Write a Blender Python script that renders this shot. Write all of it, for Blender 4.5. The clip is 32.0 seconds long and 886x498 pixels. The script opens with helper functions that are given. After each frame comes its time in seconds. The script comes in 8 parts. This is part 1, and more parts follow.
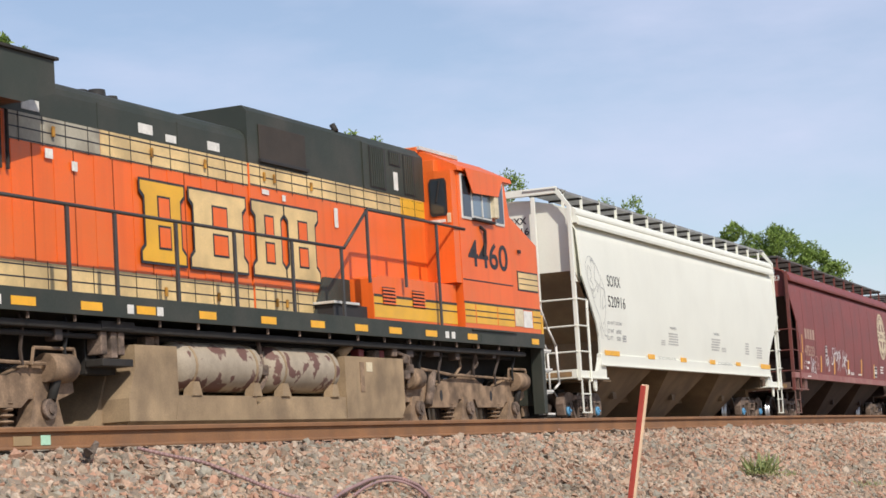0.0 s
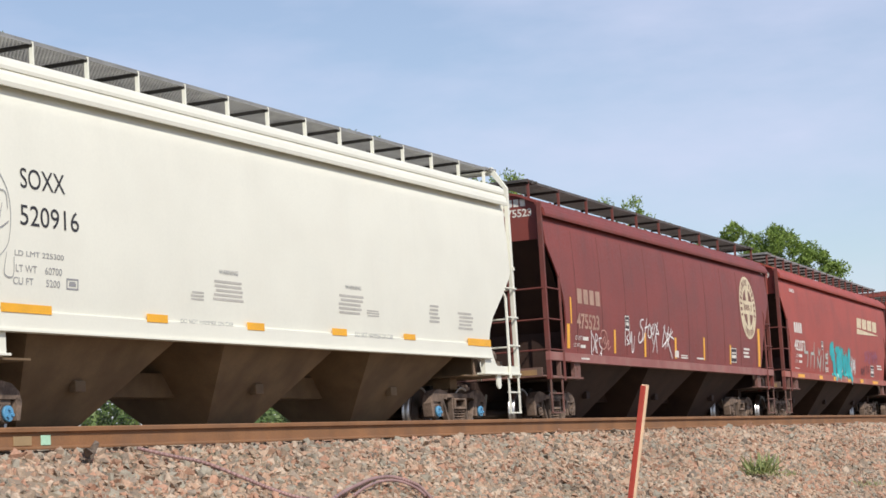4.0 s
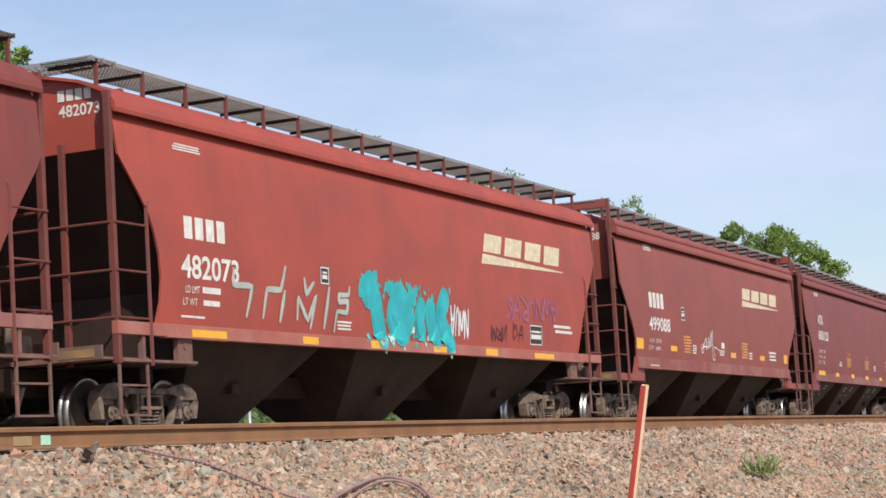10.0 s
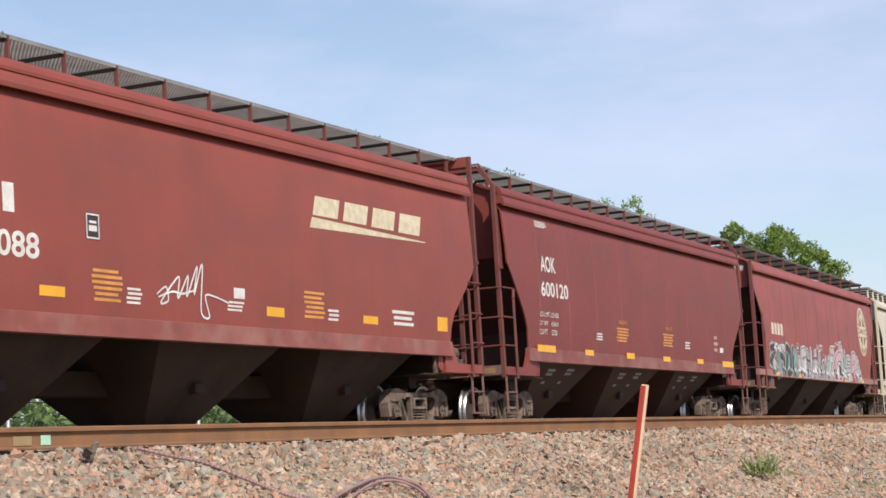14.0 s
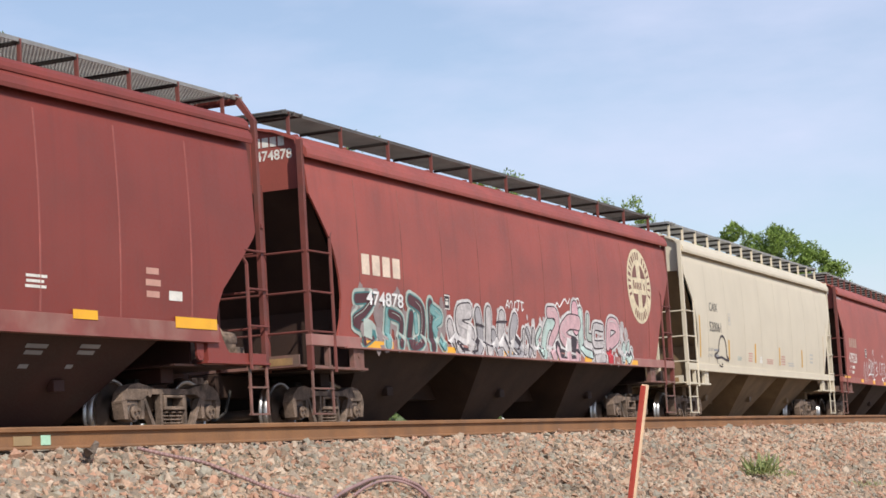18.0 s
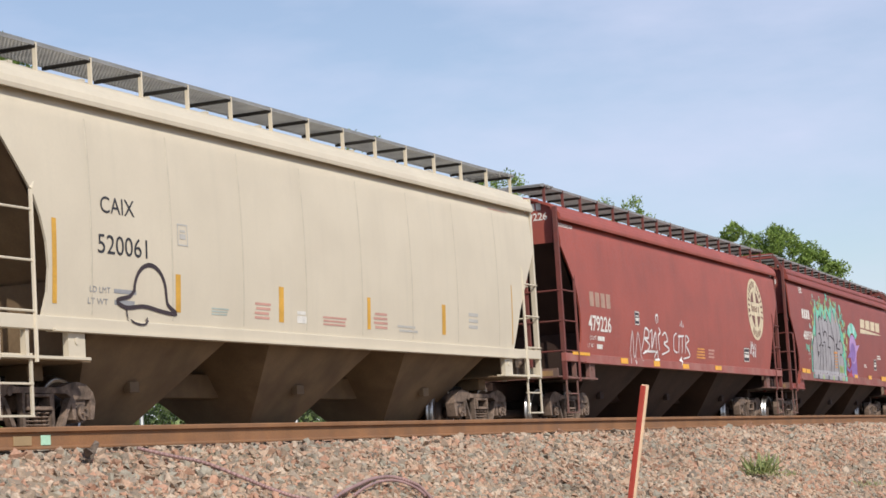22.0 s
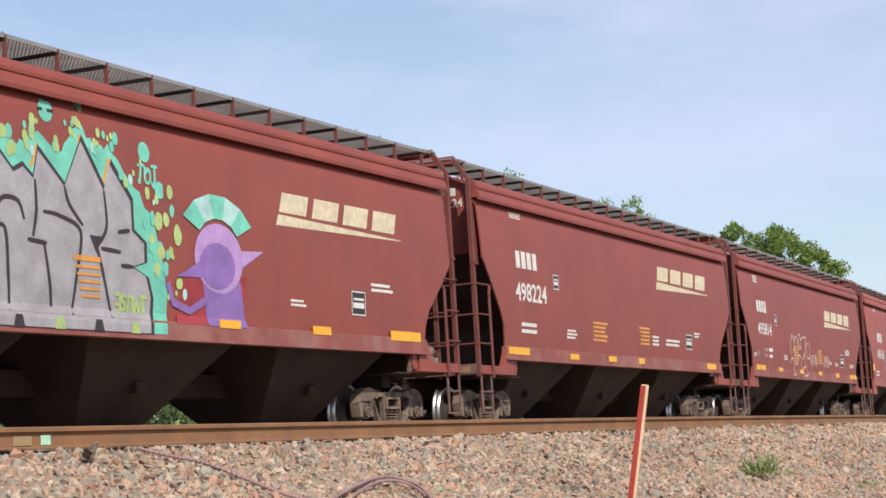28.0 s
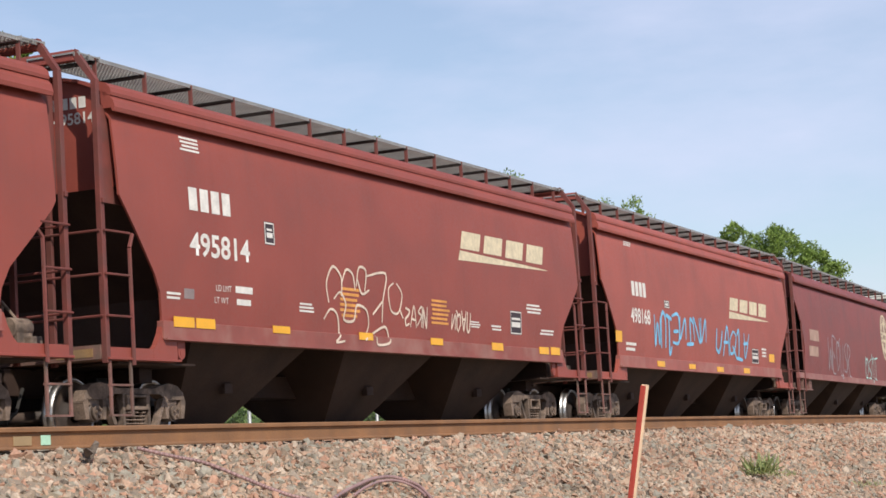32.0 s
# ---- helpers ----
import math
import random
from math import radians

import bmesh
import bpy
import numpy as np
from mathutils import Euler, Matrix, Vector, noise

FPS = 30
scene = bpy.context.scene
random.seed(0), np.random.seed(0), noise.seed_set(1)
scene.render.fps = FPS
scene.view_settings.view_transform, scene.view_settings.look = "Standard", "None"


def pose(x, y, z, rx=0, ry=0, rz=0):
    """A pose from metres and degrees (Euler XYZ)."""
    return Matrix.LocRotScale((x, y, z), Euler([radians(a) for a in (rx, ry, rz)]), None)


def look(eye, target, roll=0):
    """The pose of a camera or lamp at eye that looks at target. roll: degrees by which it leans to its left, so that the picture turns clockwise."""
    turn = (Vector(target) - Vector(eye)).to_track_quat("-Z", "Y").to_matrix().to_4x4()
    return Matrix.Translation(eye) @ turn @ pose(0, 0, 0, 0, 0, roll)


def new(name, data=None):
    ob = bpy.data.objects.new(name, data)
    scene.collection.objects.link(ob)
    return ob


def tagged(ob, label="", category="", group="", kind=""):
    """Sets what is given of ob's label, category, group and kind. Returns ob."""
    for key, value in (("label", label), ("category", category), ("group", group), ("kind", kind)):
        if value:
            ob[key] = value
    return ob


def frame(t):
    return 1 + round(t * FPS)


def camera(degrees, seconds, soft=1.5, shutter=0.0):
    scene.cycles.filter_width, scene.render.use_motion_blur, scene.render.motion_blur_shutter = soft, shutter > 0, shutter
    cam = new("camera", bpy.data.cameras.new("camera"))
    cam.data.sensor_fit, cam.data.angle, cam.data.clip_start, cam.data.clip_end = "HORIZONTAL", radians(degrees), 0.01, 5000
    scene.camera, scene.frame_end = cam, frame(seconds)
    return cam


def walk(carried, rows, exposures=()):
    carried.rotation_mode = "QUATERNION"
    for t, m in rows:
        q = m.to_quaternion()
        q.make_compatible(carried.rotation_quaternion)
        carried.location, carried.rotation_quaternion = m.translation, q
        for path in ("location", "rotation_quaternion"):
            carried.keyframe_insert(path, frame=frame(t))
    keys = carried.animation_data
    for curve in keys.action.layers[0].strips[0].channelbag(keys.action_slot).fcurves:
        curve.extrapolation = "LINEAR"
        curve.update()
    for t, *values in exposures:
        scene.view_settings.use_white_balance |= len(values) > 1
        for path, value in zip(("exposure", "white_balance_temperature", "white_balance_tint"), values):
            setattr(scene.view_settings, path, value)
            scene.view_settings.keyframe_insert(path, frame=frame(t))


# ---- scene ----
# Plan: x runs along the track (away), y across it (far side positive), z up from the rail head of the
# running track. The train rolls on the far track; an empty track lies before it.
cam = camera(24.93, 32.0, soft=1.6)
EYE = (0.0, -15.123, -0.362)
YAW, PITCH, LEAN = radians(64.772), radians(5.967), -3.56
AIM = (EYE[0] + math.sin(YAW) * math.cos(PITCH), EYE[1] + math.cos(YAW) * math.cos(PITCH), EYE[2] + math.sin(PITCH))
# the picture darkens a little while pale cars fill the view
walk(cam, [(0.0, look(EYE, AIM, LEAN)), (32.0, look(EYE, AIM, LEAN))],
     [(0.0, -0.12), (3.0, -0.12), (6.0, -0.15), (8.0, -0.06), (10.0, 0.0), (14.0, 0.0), (20.0, -0.03), (22.0, -0.10), (24.0, -0.12), (27.0, 0.0), (32.0, -0.04)])

# ---- light ----
SUN_DIR = Vector((-0.75, -1.0, 1.12)).normalized()
world = bpy.data.worlds.new("sky")
scene.world = world
world.use_nodes = True
wn, wl = world.node_tree.nodes, world.node_tree.links
wn.clear()
w_out = wn.new("ShaderNodeOutputWorld")
w_bg = wn.new("ShaderNodeBackground")
w_sky = wn.new("ShaderNodeTexSky")
w_sky.sky_type = "NISHITA"
w_sky.sun_disc = False
w_sky.sun_elevation = math.asin(SUN_DIR.z)
w_sky.sun_rotation = math.atan2(SUN_DIR.x, SUN_DIR.y)
w_sky.air_density, w_sky.dust_density, w_sky.ozone_density = 1.0, 0.7, 2.0
w_co = wn.new("ShaderNodeTexCoord")
w_map = wn.new("ShaderNodeMapping")
w_map.inputs["Scale"].default_value = (1.5, 1.5, 5.0)
w_map.inputs["Rotation"].default_value = (0.0, 0.12, 0.3)
w_no = wn.new("ShaderNodeTexNoise")
w_no.inputs["Scale"].default_value = 2.3
w_no.inputs["Detail"].default_value = 7.0
w_no.inputs["Roughness"].default_value = 0.55
w_ra = wn.new("ShaderNodeMapRange")
w_ra.inputs["From Min"].default_value, w_ra.inputs["From Max"].default_value = 0.36, 0.66
w_ra.inputs["To Min"].default_value, w_ra.inputs["To Max"].default_value = 0.26, 0.90
w_mix = wn.new("ShaderNodeMixRGB")
w_mix.inputs[2].default_value = (5.75, 6.15, 7.95, 1)
wl.new(w_co.outputs["Generated"], w_map.inputs["Vector"])
wl.new(w_map.outputs["Vector"], w_no.inputs["Vector"])
wl.new(w_no.outputs["Fac"], w_ra.inputs["Value"])
w_sep = wn.new("ShaderNodeSeparateXYZ")
w_up = wn.new("ShaderNodeMapRange")
w_up.interpolation_type = "SMOOTHSTEP"
w_up.inputs["From Min"].default_value, w_up.inputs["From Max"].default_value = 0.17, 0.50
w_up.inputs["To Min"].default_value, w_up.inputs["To Max"].default_value = 1.0, 0.04
w_mul = wn.new("ShaderNodeMath")
w_mul.operation = "MULTIPLY"
wl.new(w_co.outputs["Generated"], w_sep.inputs["Vector"])
wl.new(w_sep.outputs["Z"], w_up.inputs["Value"])
wl.new(w_ra.outputs["Result"], w_mul.inputs[0])
wl.new(w_up.outputs["Result"], w_mul.inputs[1])
wl.new(w_mul.outputs["Value"], w_mix.inputs[0])
wl.new(w_sky.outputs["Color"], w_mix.inputs[1])
wl.new(w_mix.outputs["Color"], w_bg.inputs["Color"])
w_bg.inputs["Strength"].default_value = 0.13
wl.new(w_bg.outputs["Background"], w_out.inputs["Surface"])
sun = new("sun", bpy.data.lights.new("sun", "SUN"))
sun.data.energy, sun.data.angle, sun.data.color = 4.35, radians(0.55), (1.0, 0.94, 0.85)
sun.matrix_world = look((-30, -40, 60), Vector((-30, -40, 60)) - SUN_DIR)

# ---- the line of the track ----
CURVE, CREST = 1.0758e-3, -6.869e-5


def on_track(u, y=0.0, z=0.0):
    """A point of the line, u metres along, y to its far side, z over the rail head."""
    return Vector((u - y * CURVE * u, y + 0.5 * CURVE * u * u, z + 0.5 * CREST * u * u))


def track_pose(u, z=0.0):
    """The pose of a thing that stands on the running track, u metres along."""
    p = on_track(u, 0, z)
    return pose(p.x, p.y, p.z, 0, -math.degrees(CREST * u), math.degrees(CURVE * u))


# metres that the train has rolled, by the second
ROLLED = ((0, 0.00), (1, 4.81), (2, 9.72), (3, 14.63), (3.5, 17.22), (5.5, 27.98), (6, 30.74), (7, 36.11), (8, 41.73), (9, 47.31), (10, 52.92), (11, 58.88), (12, 64.66), (13, 70.72), (14, 76.74), (17, 95.49), (18, 101.97), (19, 108.18), (20, 114.76), (21, 121.16), (22, 127.88), (23, 134.58), (24, 141.17), (27, 162.01), (28, 168.92), (29, 176.07), (30, 183.18), (31, 190.25), (32, 197.56))

# ---- materials ----


def shader(name, base, rough=0.6, metal=0.0, vary=0.12, scale=3.0, grain=40.0, bump=0.0, dirt=None, dirt_amount=0.0,
           streak=0.0, spec=0.5, rnd=0.0, island=0.0, edge=(0.42, 0.68)):
    """A surface with broad and fine variation, upright streaks, dirt and relief."""
    m = bpy.data.materials.new(name)
    m.use_nodes = True
    n, l = m.node_tree.nodes, m.node_tree.links
    b = n["Principled BSDF"]
    b.inputs["Metallic"].default_value = metal
    b.inputs["Specular IOR Level"].default_value = spec
    co = n.new("ShaderNodeTexCoord")

    def tex(sc, detail=4.0, stretch=None):
        t = n.new("ShaderNodeTexNoise")
        t.inputs["Scale"].default_value, t.inputs["Detail"].default_value = sc, detail
        if stretch:
            mp = n.new("ShaderNodeMapping")
            mp.inputs["Scale"].default_value = stretch
            l.new(co.outputs["Object"], mp.inputs["Vector"])
            l.new(mp.outputs["Vector"], t.inputs["Vector"])
        else:
            l.new(co.outputs["Object"], t.inputs["Vector"])
        return t.outputs["Fac"]

    def mul(value, lo, hi, a=0.3, c=0.7):
        r = n.new("ShaderNodeMapRange")
        r.inputs["From Min"].default_value, r.inputs["From Max"].default_value = a, c
        r.inputs["To Min"].default_value, r.inputs["To Max"].default_value = lo, hi
        l.new(value, r.inputs["Value"])
        return r.outputs["Result"]

    def mixed(kind, fac, c1, c2):
        x = n.new("ShaderNodeMixRGB")
        x.blend_type = kind
        for sock, v in zip(x.inputs, (fac, c1, c2)):
            if isinstance(v, (int, float)):
                sock.default_value = v
            elif isinstance(v, tuple):
                sock.default_value = v
            else:
                l.new(v, sock)
        return x.outputs["Color"]

    col = (*base, 1)
    broad = tex(scale)
    fine = tex(grain, 6.0)
    hi = n.new("ShaderNodeHueSaturation")
    hi.inputs["Color"].default_value = col
    l.new(mul(broad, 1 - vary, 1 + vary), hi.inputs["Value"])
    c = hi.outputs["Color"]
    h2 = n.new("ShaderNodeHueSaturation")
    l.new(c, h2.inputs["Color"])
    l.new(mul(fine, 1 - vary * 0.6, 1 + vary * 0.6), h2.inputs["Value"])
    c = h2.outputs["Color"]
    if rnd or island:
        if island:
            g = n.new("ShaderNodeNewGeometry")
            src, amt = g.outputs["Random Per Island"], island
        else:
            o = n.new("ShaderNodeObjectInfo")
            src, amt = o.outputs["Random"], rnd
        h3 = n.new("ShaderNodeHueSaturation")
        l.new(c, h3.inputs["Color"])
        l.new(mul(src, 1 - amt, 1 + amt, 0, 1), h3.inputs["Value"])
        c = h3.outputs["Color"]
    if streak:
        s = tex(1.0, 5.0, (5.0, 5.0, 0.35))
        c = mixed("MIX", mul(s, 0.0, streak, 0.52, 0.75), c, (base[0] * 0.45 + 0.01, base[1] * 0.5 + 0.01, base[2] * 0.5 + 0.01, 1))
    if dirt:
        c = mixed("MIX", mul(tex(scale * 0.8 + 0.7, 8.0), 0.0, dirt_amount, *edge), c, (*dirt, 1))
    l.new(c, b.inputs["Base Color"])
    l.new(mul(fine, max(0.02, rough - 0.08), min(1.0, rough + 0.08)), b.inputs["Roughness"])
    if bump:
        bp = n.new("ShaderNodeBump")
        bp.inputs["Strength"].default_value = bump
        bp.inputs["Distance"].default_value = 0.02
        l.new(fine, bp.inputs["Height"])
        l.new(bp.outputs["Normal"], b.inputs["Normal"])
    return m


M = {}
M["steel_dark"] = shader("dark_steel", (0.020, 0.018, 0.016), 0.75, dirt=(0.07, 0.055, 0.04), dirt_amount=0.25)
M["cast"] = shader("dusty_cast_steel", (0.225, 0.16, 0.12), 0.85, vary=0.4, scale=5, dirt=(0.045, 0.033, 0.026), dirt_amount=0.9, bump=0.3)
M["wheel"] = shader("wheel_steel", (0.06, 0.045, 0.038), 0.6, vary=0.3, dirt=(0.13, 0.085, 0.06), dirt_amount=0.6)
M["tread"] = shader("worn_tread_steel", (0.42, 0.41, 0.40), 0.34, metal=1.0)
M["railside"] = shader("rusty_rail", (0.26, 0.125, 0.055), 0.85, vary=0.18, scale=2, dirt=(0.18, 0.10, 0.058), dirt_amount=0.6, bump=0.2)
M["grating"] = shader("galvanised_grating", (0.34, 0.335, 0.32), 0.55, metal=0.4, vary=0.15)
M["yellow"] = shader("yellow_reflector", (0.85, 0.42, 0.02), 0.45, vary=0.08, spec=0.6)
M["dull_reflector"] = shader("dust_dulled_reflector", (0.33, 0.20, 0.09), 0.6, vary=0.2, dirt=(0.16, 0.12, 0.09), dirt_amount=0.7)
M["dark_grating"] = shader("weathered_dark_grating", (0.13, 0.12, 0.11), 0.65, metal=0.3, vary=0.2)
M["white_mark"] = shader("white_stencil", (0.72, 0.69, 0.63), 0.6, vary=0.12, scale=9)
M["cream_mark"] = shader("cream_lettering", (0.66, 0.56, 0.38), 0.6, vary=0.15, scale=9)
M["black_mark"] = shader("black_stencil", (0.03, 0.03, 0.035), 0.6)
M["faint_grey"] = shader("faint_grey_stencil", (0.48, 0.46, 0.42), 0.6)
M["grey_mark"] = shader("grey_stencil", (0.30, 0.30, 0.31), 0.6)
M["pink_mark"] = shader("faded_red_stencil", (0.55, 0.30, 0.24), 0.6)
M["blue_cap"] = shader("blue_bearing_cap", (0.10, 0.30, 0.50), 0.5)
M["tie"] = shader("weathered_tie", (0.10, 0.08, 0.065), 0.9, vary=0.3, grain=30, bump=0.5)
M["soil"] = shader("dusty_soil", (0.27, 0.205, 0.15), 0.95, vary=0.2, scale=1.2, grain=25, bump=0.5, dirt=(0.19, 0.16, 0.09), dirt_amount=0.6)

# ---- mesh helpers ----


def box(bm, x0, x1, y0, y1, z0, z1, bevel=0.0):
    vs = [bm.verts.new((x, y, z)) for x in (x0, x1) for y in (y0, y1) for z in (z0, z1)]
    fs = [bm.faces.new([vs[i] for i in q]) for q in ((0, 1, 3, 2), (4, 6, 7, 5), (0, 4, 5, 1), (2, 3, 7, 6), (0, 2, 6, 4), (1, 5, 7, 3))]
    if bevel:
        es = {e for f in fs for e in f.edges}
        bmesh.ops.bevel(bm, geom=list(es), offset=bevel, segments=2, affect="EDGES", profile=0.5)
    return fs


def slab(bm, ring, axis, a, b):
    """A prism: ring of 2D points, drawn out along the axis from a to b."""
    def at(p, h):
        return {"x": (h, p[0], p[1]), "y": (p[0], h, p[1]), "z": (p[0], p[1], h)}[axis]
    lo = [bm.verts.new(at(p, a)) for p in ring]
    hi = [bm.verts.new(at(p, b)) for p in ring]
    n = len(ring)
    bm.faces.new(lo)
    bm.faces.new(hi[::-1])
    for i in range(n):
        bm.faces.new((lo[i], hi[i], hi[(i + 1) % n], lo[(i + 1) % n]))


def rod(bm, p, q, r, n=8, r2=None, caps=True):
    p, q = Vector(p), Vector(q)
    d = (q - p).normalized()
    s = d.orthogonal().normalized()
    t = d.cross(s)
    r2 = r if r2 is None else r2
    a, b = [], []
    for i in range(n):
        w = 2 * math.pi * i / n
        o = s * math.cos(w) + t * math.sin(w)
        a.append(bm.verts.new(p + o * r))
        b.append(bm.verts.new(q + o * r2))
    for i in range(n):
        f = bm.faces.new((a[i], a[(i + 1) % n], b[(i + 1) % n], b[i]))
        f.smooth = n > 6
    if caps:
        bm.faces.new(a[::-1])
        bm.faces.new(b)


def pipe(bm, pts, r, n=6):
    for p, q in zip(pts[:-1], pts[1:]):
        rod(bm, p, q, r, n)


MESHES = {}


def mesh_of(key, build):
    """The mesh under that key, built on first use."""
    if key not in MESHES:
        bm = bmesh.new()
        build(bm)
        bmesh.ops.recalc_face_normals(bm, faces=bm.faces)
        me = bpy.data.meshes.new(str(key[-1] if isinstance(key, tuple) else key))
        bm.to_mesh(me)
        bm.free()
        me.materials.append(None)
        MESHES[key] = me
    return MESHES[key]


def part(name, source, material, parent=None, label="", key=None, at=None):
    """One mesh object, under a thing or a part. source: a function that fills a bmesh, or a mesh."""
    if callable(source):
        me = mesh_of(key, source) if key is not None else mesh_of(("one", len(MESHES), name), source)
    else:
        me = source
    ob = new(name, me)
    if not me.materials:
        me.materials.append(None)
    ob.material_slots[0].link = "OBJECT"
    ob.material_slots[0].material = material
    ob.parent = parent
    if at is not None:
        ob.matrix_basis = at
    if label:
        tagged(ob, label)
    return ob


def thing(name, label, category, group="", kind=""):
    return tagged(new(name), label, category, group, kind)

# ---- ground and tracks ----


def bed(y):
    """Height of the ground across the line, at the running track's level."""
    if y > 4.5:
        return max(-0.9, -0.12 - (y - 4.5) * 0.4) if y < 8 else -0.9
    if y > -2.6:
        return -0.15
    if y > -5.04:
        return -0.09
    if y > -5.30:
        return -0.13
    if y > -8.4:
        return -0.13 - (-5.30 - y) * 0.4255
    return -1.446


def build_ground():
    ys = [-600, -300, -120, -60, -30, -20, -15, -12, -10.5, -9.6, -9.0, -8.7, -8.4, -8.0, -7.5, -7, -6.5, -6, -5.6, -5.3, -5.07, -5.0, -4.9, -4.0, -3, -2.6, -2.4, -2, -1,
          0, 1, 2, 3, 4, 4.5, 5, 6, 7, 8, 10, 15, 25, 50, 120, 300, 900]
    us = [-600, -400, -250, -150, -90, -50, -25] + [-10 + 1.5 * i for i in range(60)] + [85, 92, 100, 120, 150, 200, 300, 420, 600]
    rng = random.Random(4)
    verts, faces = [], []
    for u in us:
        for y in ys:
            p = on_track(u, y)
            near = 0.012 if -9 < y < 5 else 0.05
            z = bed(y) + 0.5 * CREST * min(u * u, 90000) + rng.uniform(-near, near)
            verts.append((p.x, p.y, z))
    w = len(ys)
    for i in range(len(us) - 1):
        for j in range(w - 1):
            a = i * w + j
            faces.append((a, a + w, a + w + 1, a + 1))
    me = bpy.data.meshes.new("ground")
    me.from_pydata(verts, [], faces)
    return part("ground", me, M["soil"])


tagged(build_ground(), "dusty brown trackside soil under the ballast", "ground", kind="structure")


def rail_ring():
    half = [(0.066, -0.186), (0.066, -0.175), (0.011, -0.158), (0.008, -0.052), (0.041, -0.040), (0.041, -0.010), (0.032, 0.0)]
    return half + [(-y, z) for y, z in half[::-1]]


def build_rail(y, name, z0):
    def fill(bm):
        ring = rail_ring()
        prev = None
        for i in range(-60, 131):
            u = i * 1.5
            c = on_track(u, y, z0)
            cur = [bm.verts.new((c.x - dy * CURVE * u, c.y + dy, c.z + dz)) for dy, dz in ring]
            if prev:
                for k in range(len(ring)):
                    bm.faces.new((prev[k], cur[k], cur[(k + 1) % len(ring)], prev[(k + 1) % len(ring)]))
            prev = cur
    return tagged(part(name, fill, M["railside"]), "long rust-brown steel rail with worn running surface", "rail", "rails", "structure")


for y_, z_ in ((-5.0, 0.114), (-3.565, 0.114), (-0.7525, 0.0), (0.7525, 0.0)):
    build_rail(y_, "rail", z_)

# ---- covered hopper cars ----
EAVE, BOARD, FLOOR = 4.28, 4.79, 1.53
WHEEL_R, WHEELBASE = 0.457, 1.778


def side_y(z):
    """The gently bulging side of a hopper car, as far from the centre line as it stands at that height."""
    tuck = 0.085 * min(1.0, max(0.0, (z - 4.02) / 0.07))
    return 1.535 + 0.07 * max(0.0, 1 - ((z - 2.75) / 1.55) ** 2) - tuck


STYLES = {
    # left and right ends of the side sheet: metres in from the end, height
    "post": dict(left=((0.0, 4.12), (0.07, 3.56), (0.28, 3.33), (0.50, 3.09), (0.68, 2.88), (0.80, 2.64), (0.89, 2.38), (0.93, 2.09), (0.90, 1.80), (0.80, 1.52)),
                 right=((0.0, 4.12), (-0.02, 3.36), (0.06, 3.22), (0.42, 2.78), (0.80, 2.22), (1.12, 1.52)), plate=3.66, sill=(1.37, 1.53)),
    "frame": dict(left=((0.0, 4.12), (0.06, 3.06), (0.40, 2.64), (0.80, 2.14), (0.92, 1.92), (0.96, 1.62), (0.96, 1.56)),
                  right=((0.0, 4.12), (-0.05, 2.86), (0.02, 2.76), (0.40, 2.42), (0.84, 2.04), (0.98, 1.80), (1.02, 1.56)), plate=3.17, sill=(1.34, 1.57)),
}


def cut(outline, z):
    zs = [p[1] for p in outline][::-1]
    xs = [p[0] for p in outline][::-1]
    return float(np.interp(z, zs, xs))


def fill_side(st, length, sign):
    """A side sheet with thickness, bulged, its ends cut to the outline."""
    def fill(bm):
        lo = STYLES[st]["sill"][1] - 0.04
        zs = sorted(set(np.linspace(4.13, lo, 19)) | {z for o in ("left", "right") for _, z in STYLES[st][o] if lo < z < 4.1}, reverse=True)
        cols = 30
        layers = []
        for inset in (0.0, 0.03):
            grid = []
            for z in zs:
                xl = -length / 2 + cut(STYLES[st]["left"], z)
                xr = length / 2 - cut(STYLES[st]["right"], z)
                grid.append([bm.verts.new((xl + (xr - xl) * i / cols, sign * (side_y(z) - inset), z)) for i in range(cols + 1)])
            layers.append(grid)
        for g in layers:
            for r in range(len(zs) - 1):
                for i in range(cols):
                    f = bm.faces.new((g[r][i], g[r][i + 1], g[r + 1][i + 1], g[r + 1][i]))
                    f.smooth = True
        a, b = layers
        for c in (0, cols):
            for r in range(len(zs) - 1):
                bm.faces.new((a[r][c], a[r + 1][c], b[r + 1][c], b[r][c]))
                for g in layers:
                    bm.edges.get((g[r][c], g[r + 1][c])).smooth = False
    return fill


def fill_roof(length):
    def fill(bm):
        half = [(1.5, 4.2), (1.56, 4.26), (1.45, 4.38), (1.10, 4.53), (0.60, 4.64)]
        outer = half + [(0.0, 4.68)] + [(-y, z) for y, z in half[::-1]]
        inner = [(y * 0.98, z - 0.035) for y, z in outer]
        xs = (-length / 2 + 0.02, length / 2 - 0.02)
        rows = [[[bm.verts.new((x, y, z)) for y, z in ring] for ring in (outer, inner)] for x in xs]
        for i in range(len(outer) - 1):
            for j in (0, 1):
                bm.faces.new((rows[0][j][i], rows[0][j][i + 1], rows[1][j][i + 1], rows[1][j][i]))
                bm.faces.new((rows[j][0][i], rows[j][0][i + 1], rows[j][1][i + 1], rows[j][1][i]))
        for i in (0, len(outer) - 1):
            bm.faces.new((rows[0][0][i], rows[1][0][i], rows[1][1][i], rows[0][1][i]))
    return fill


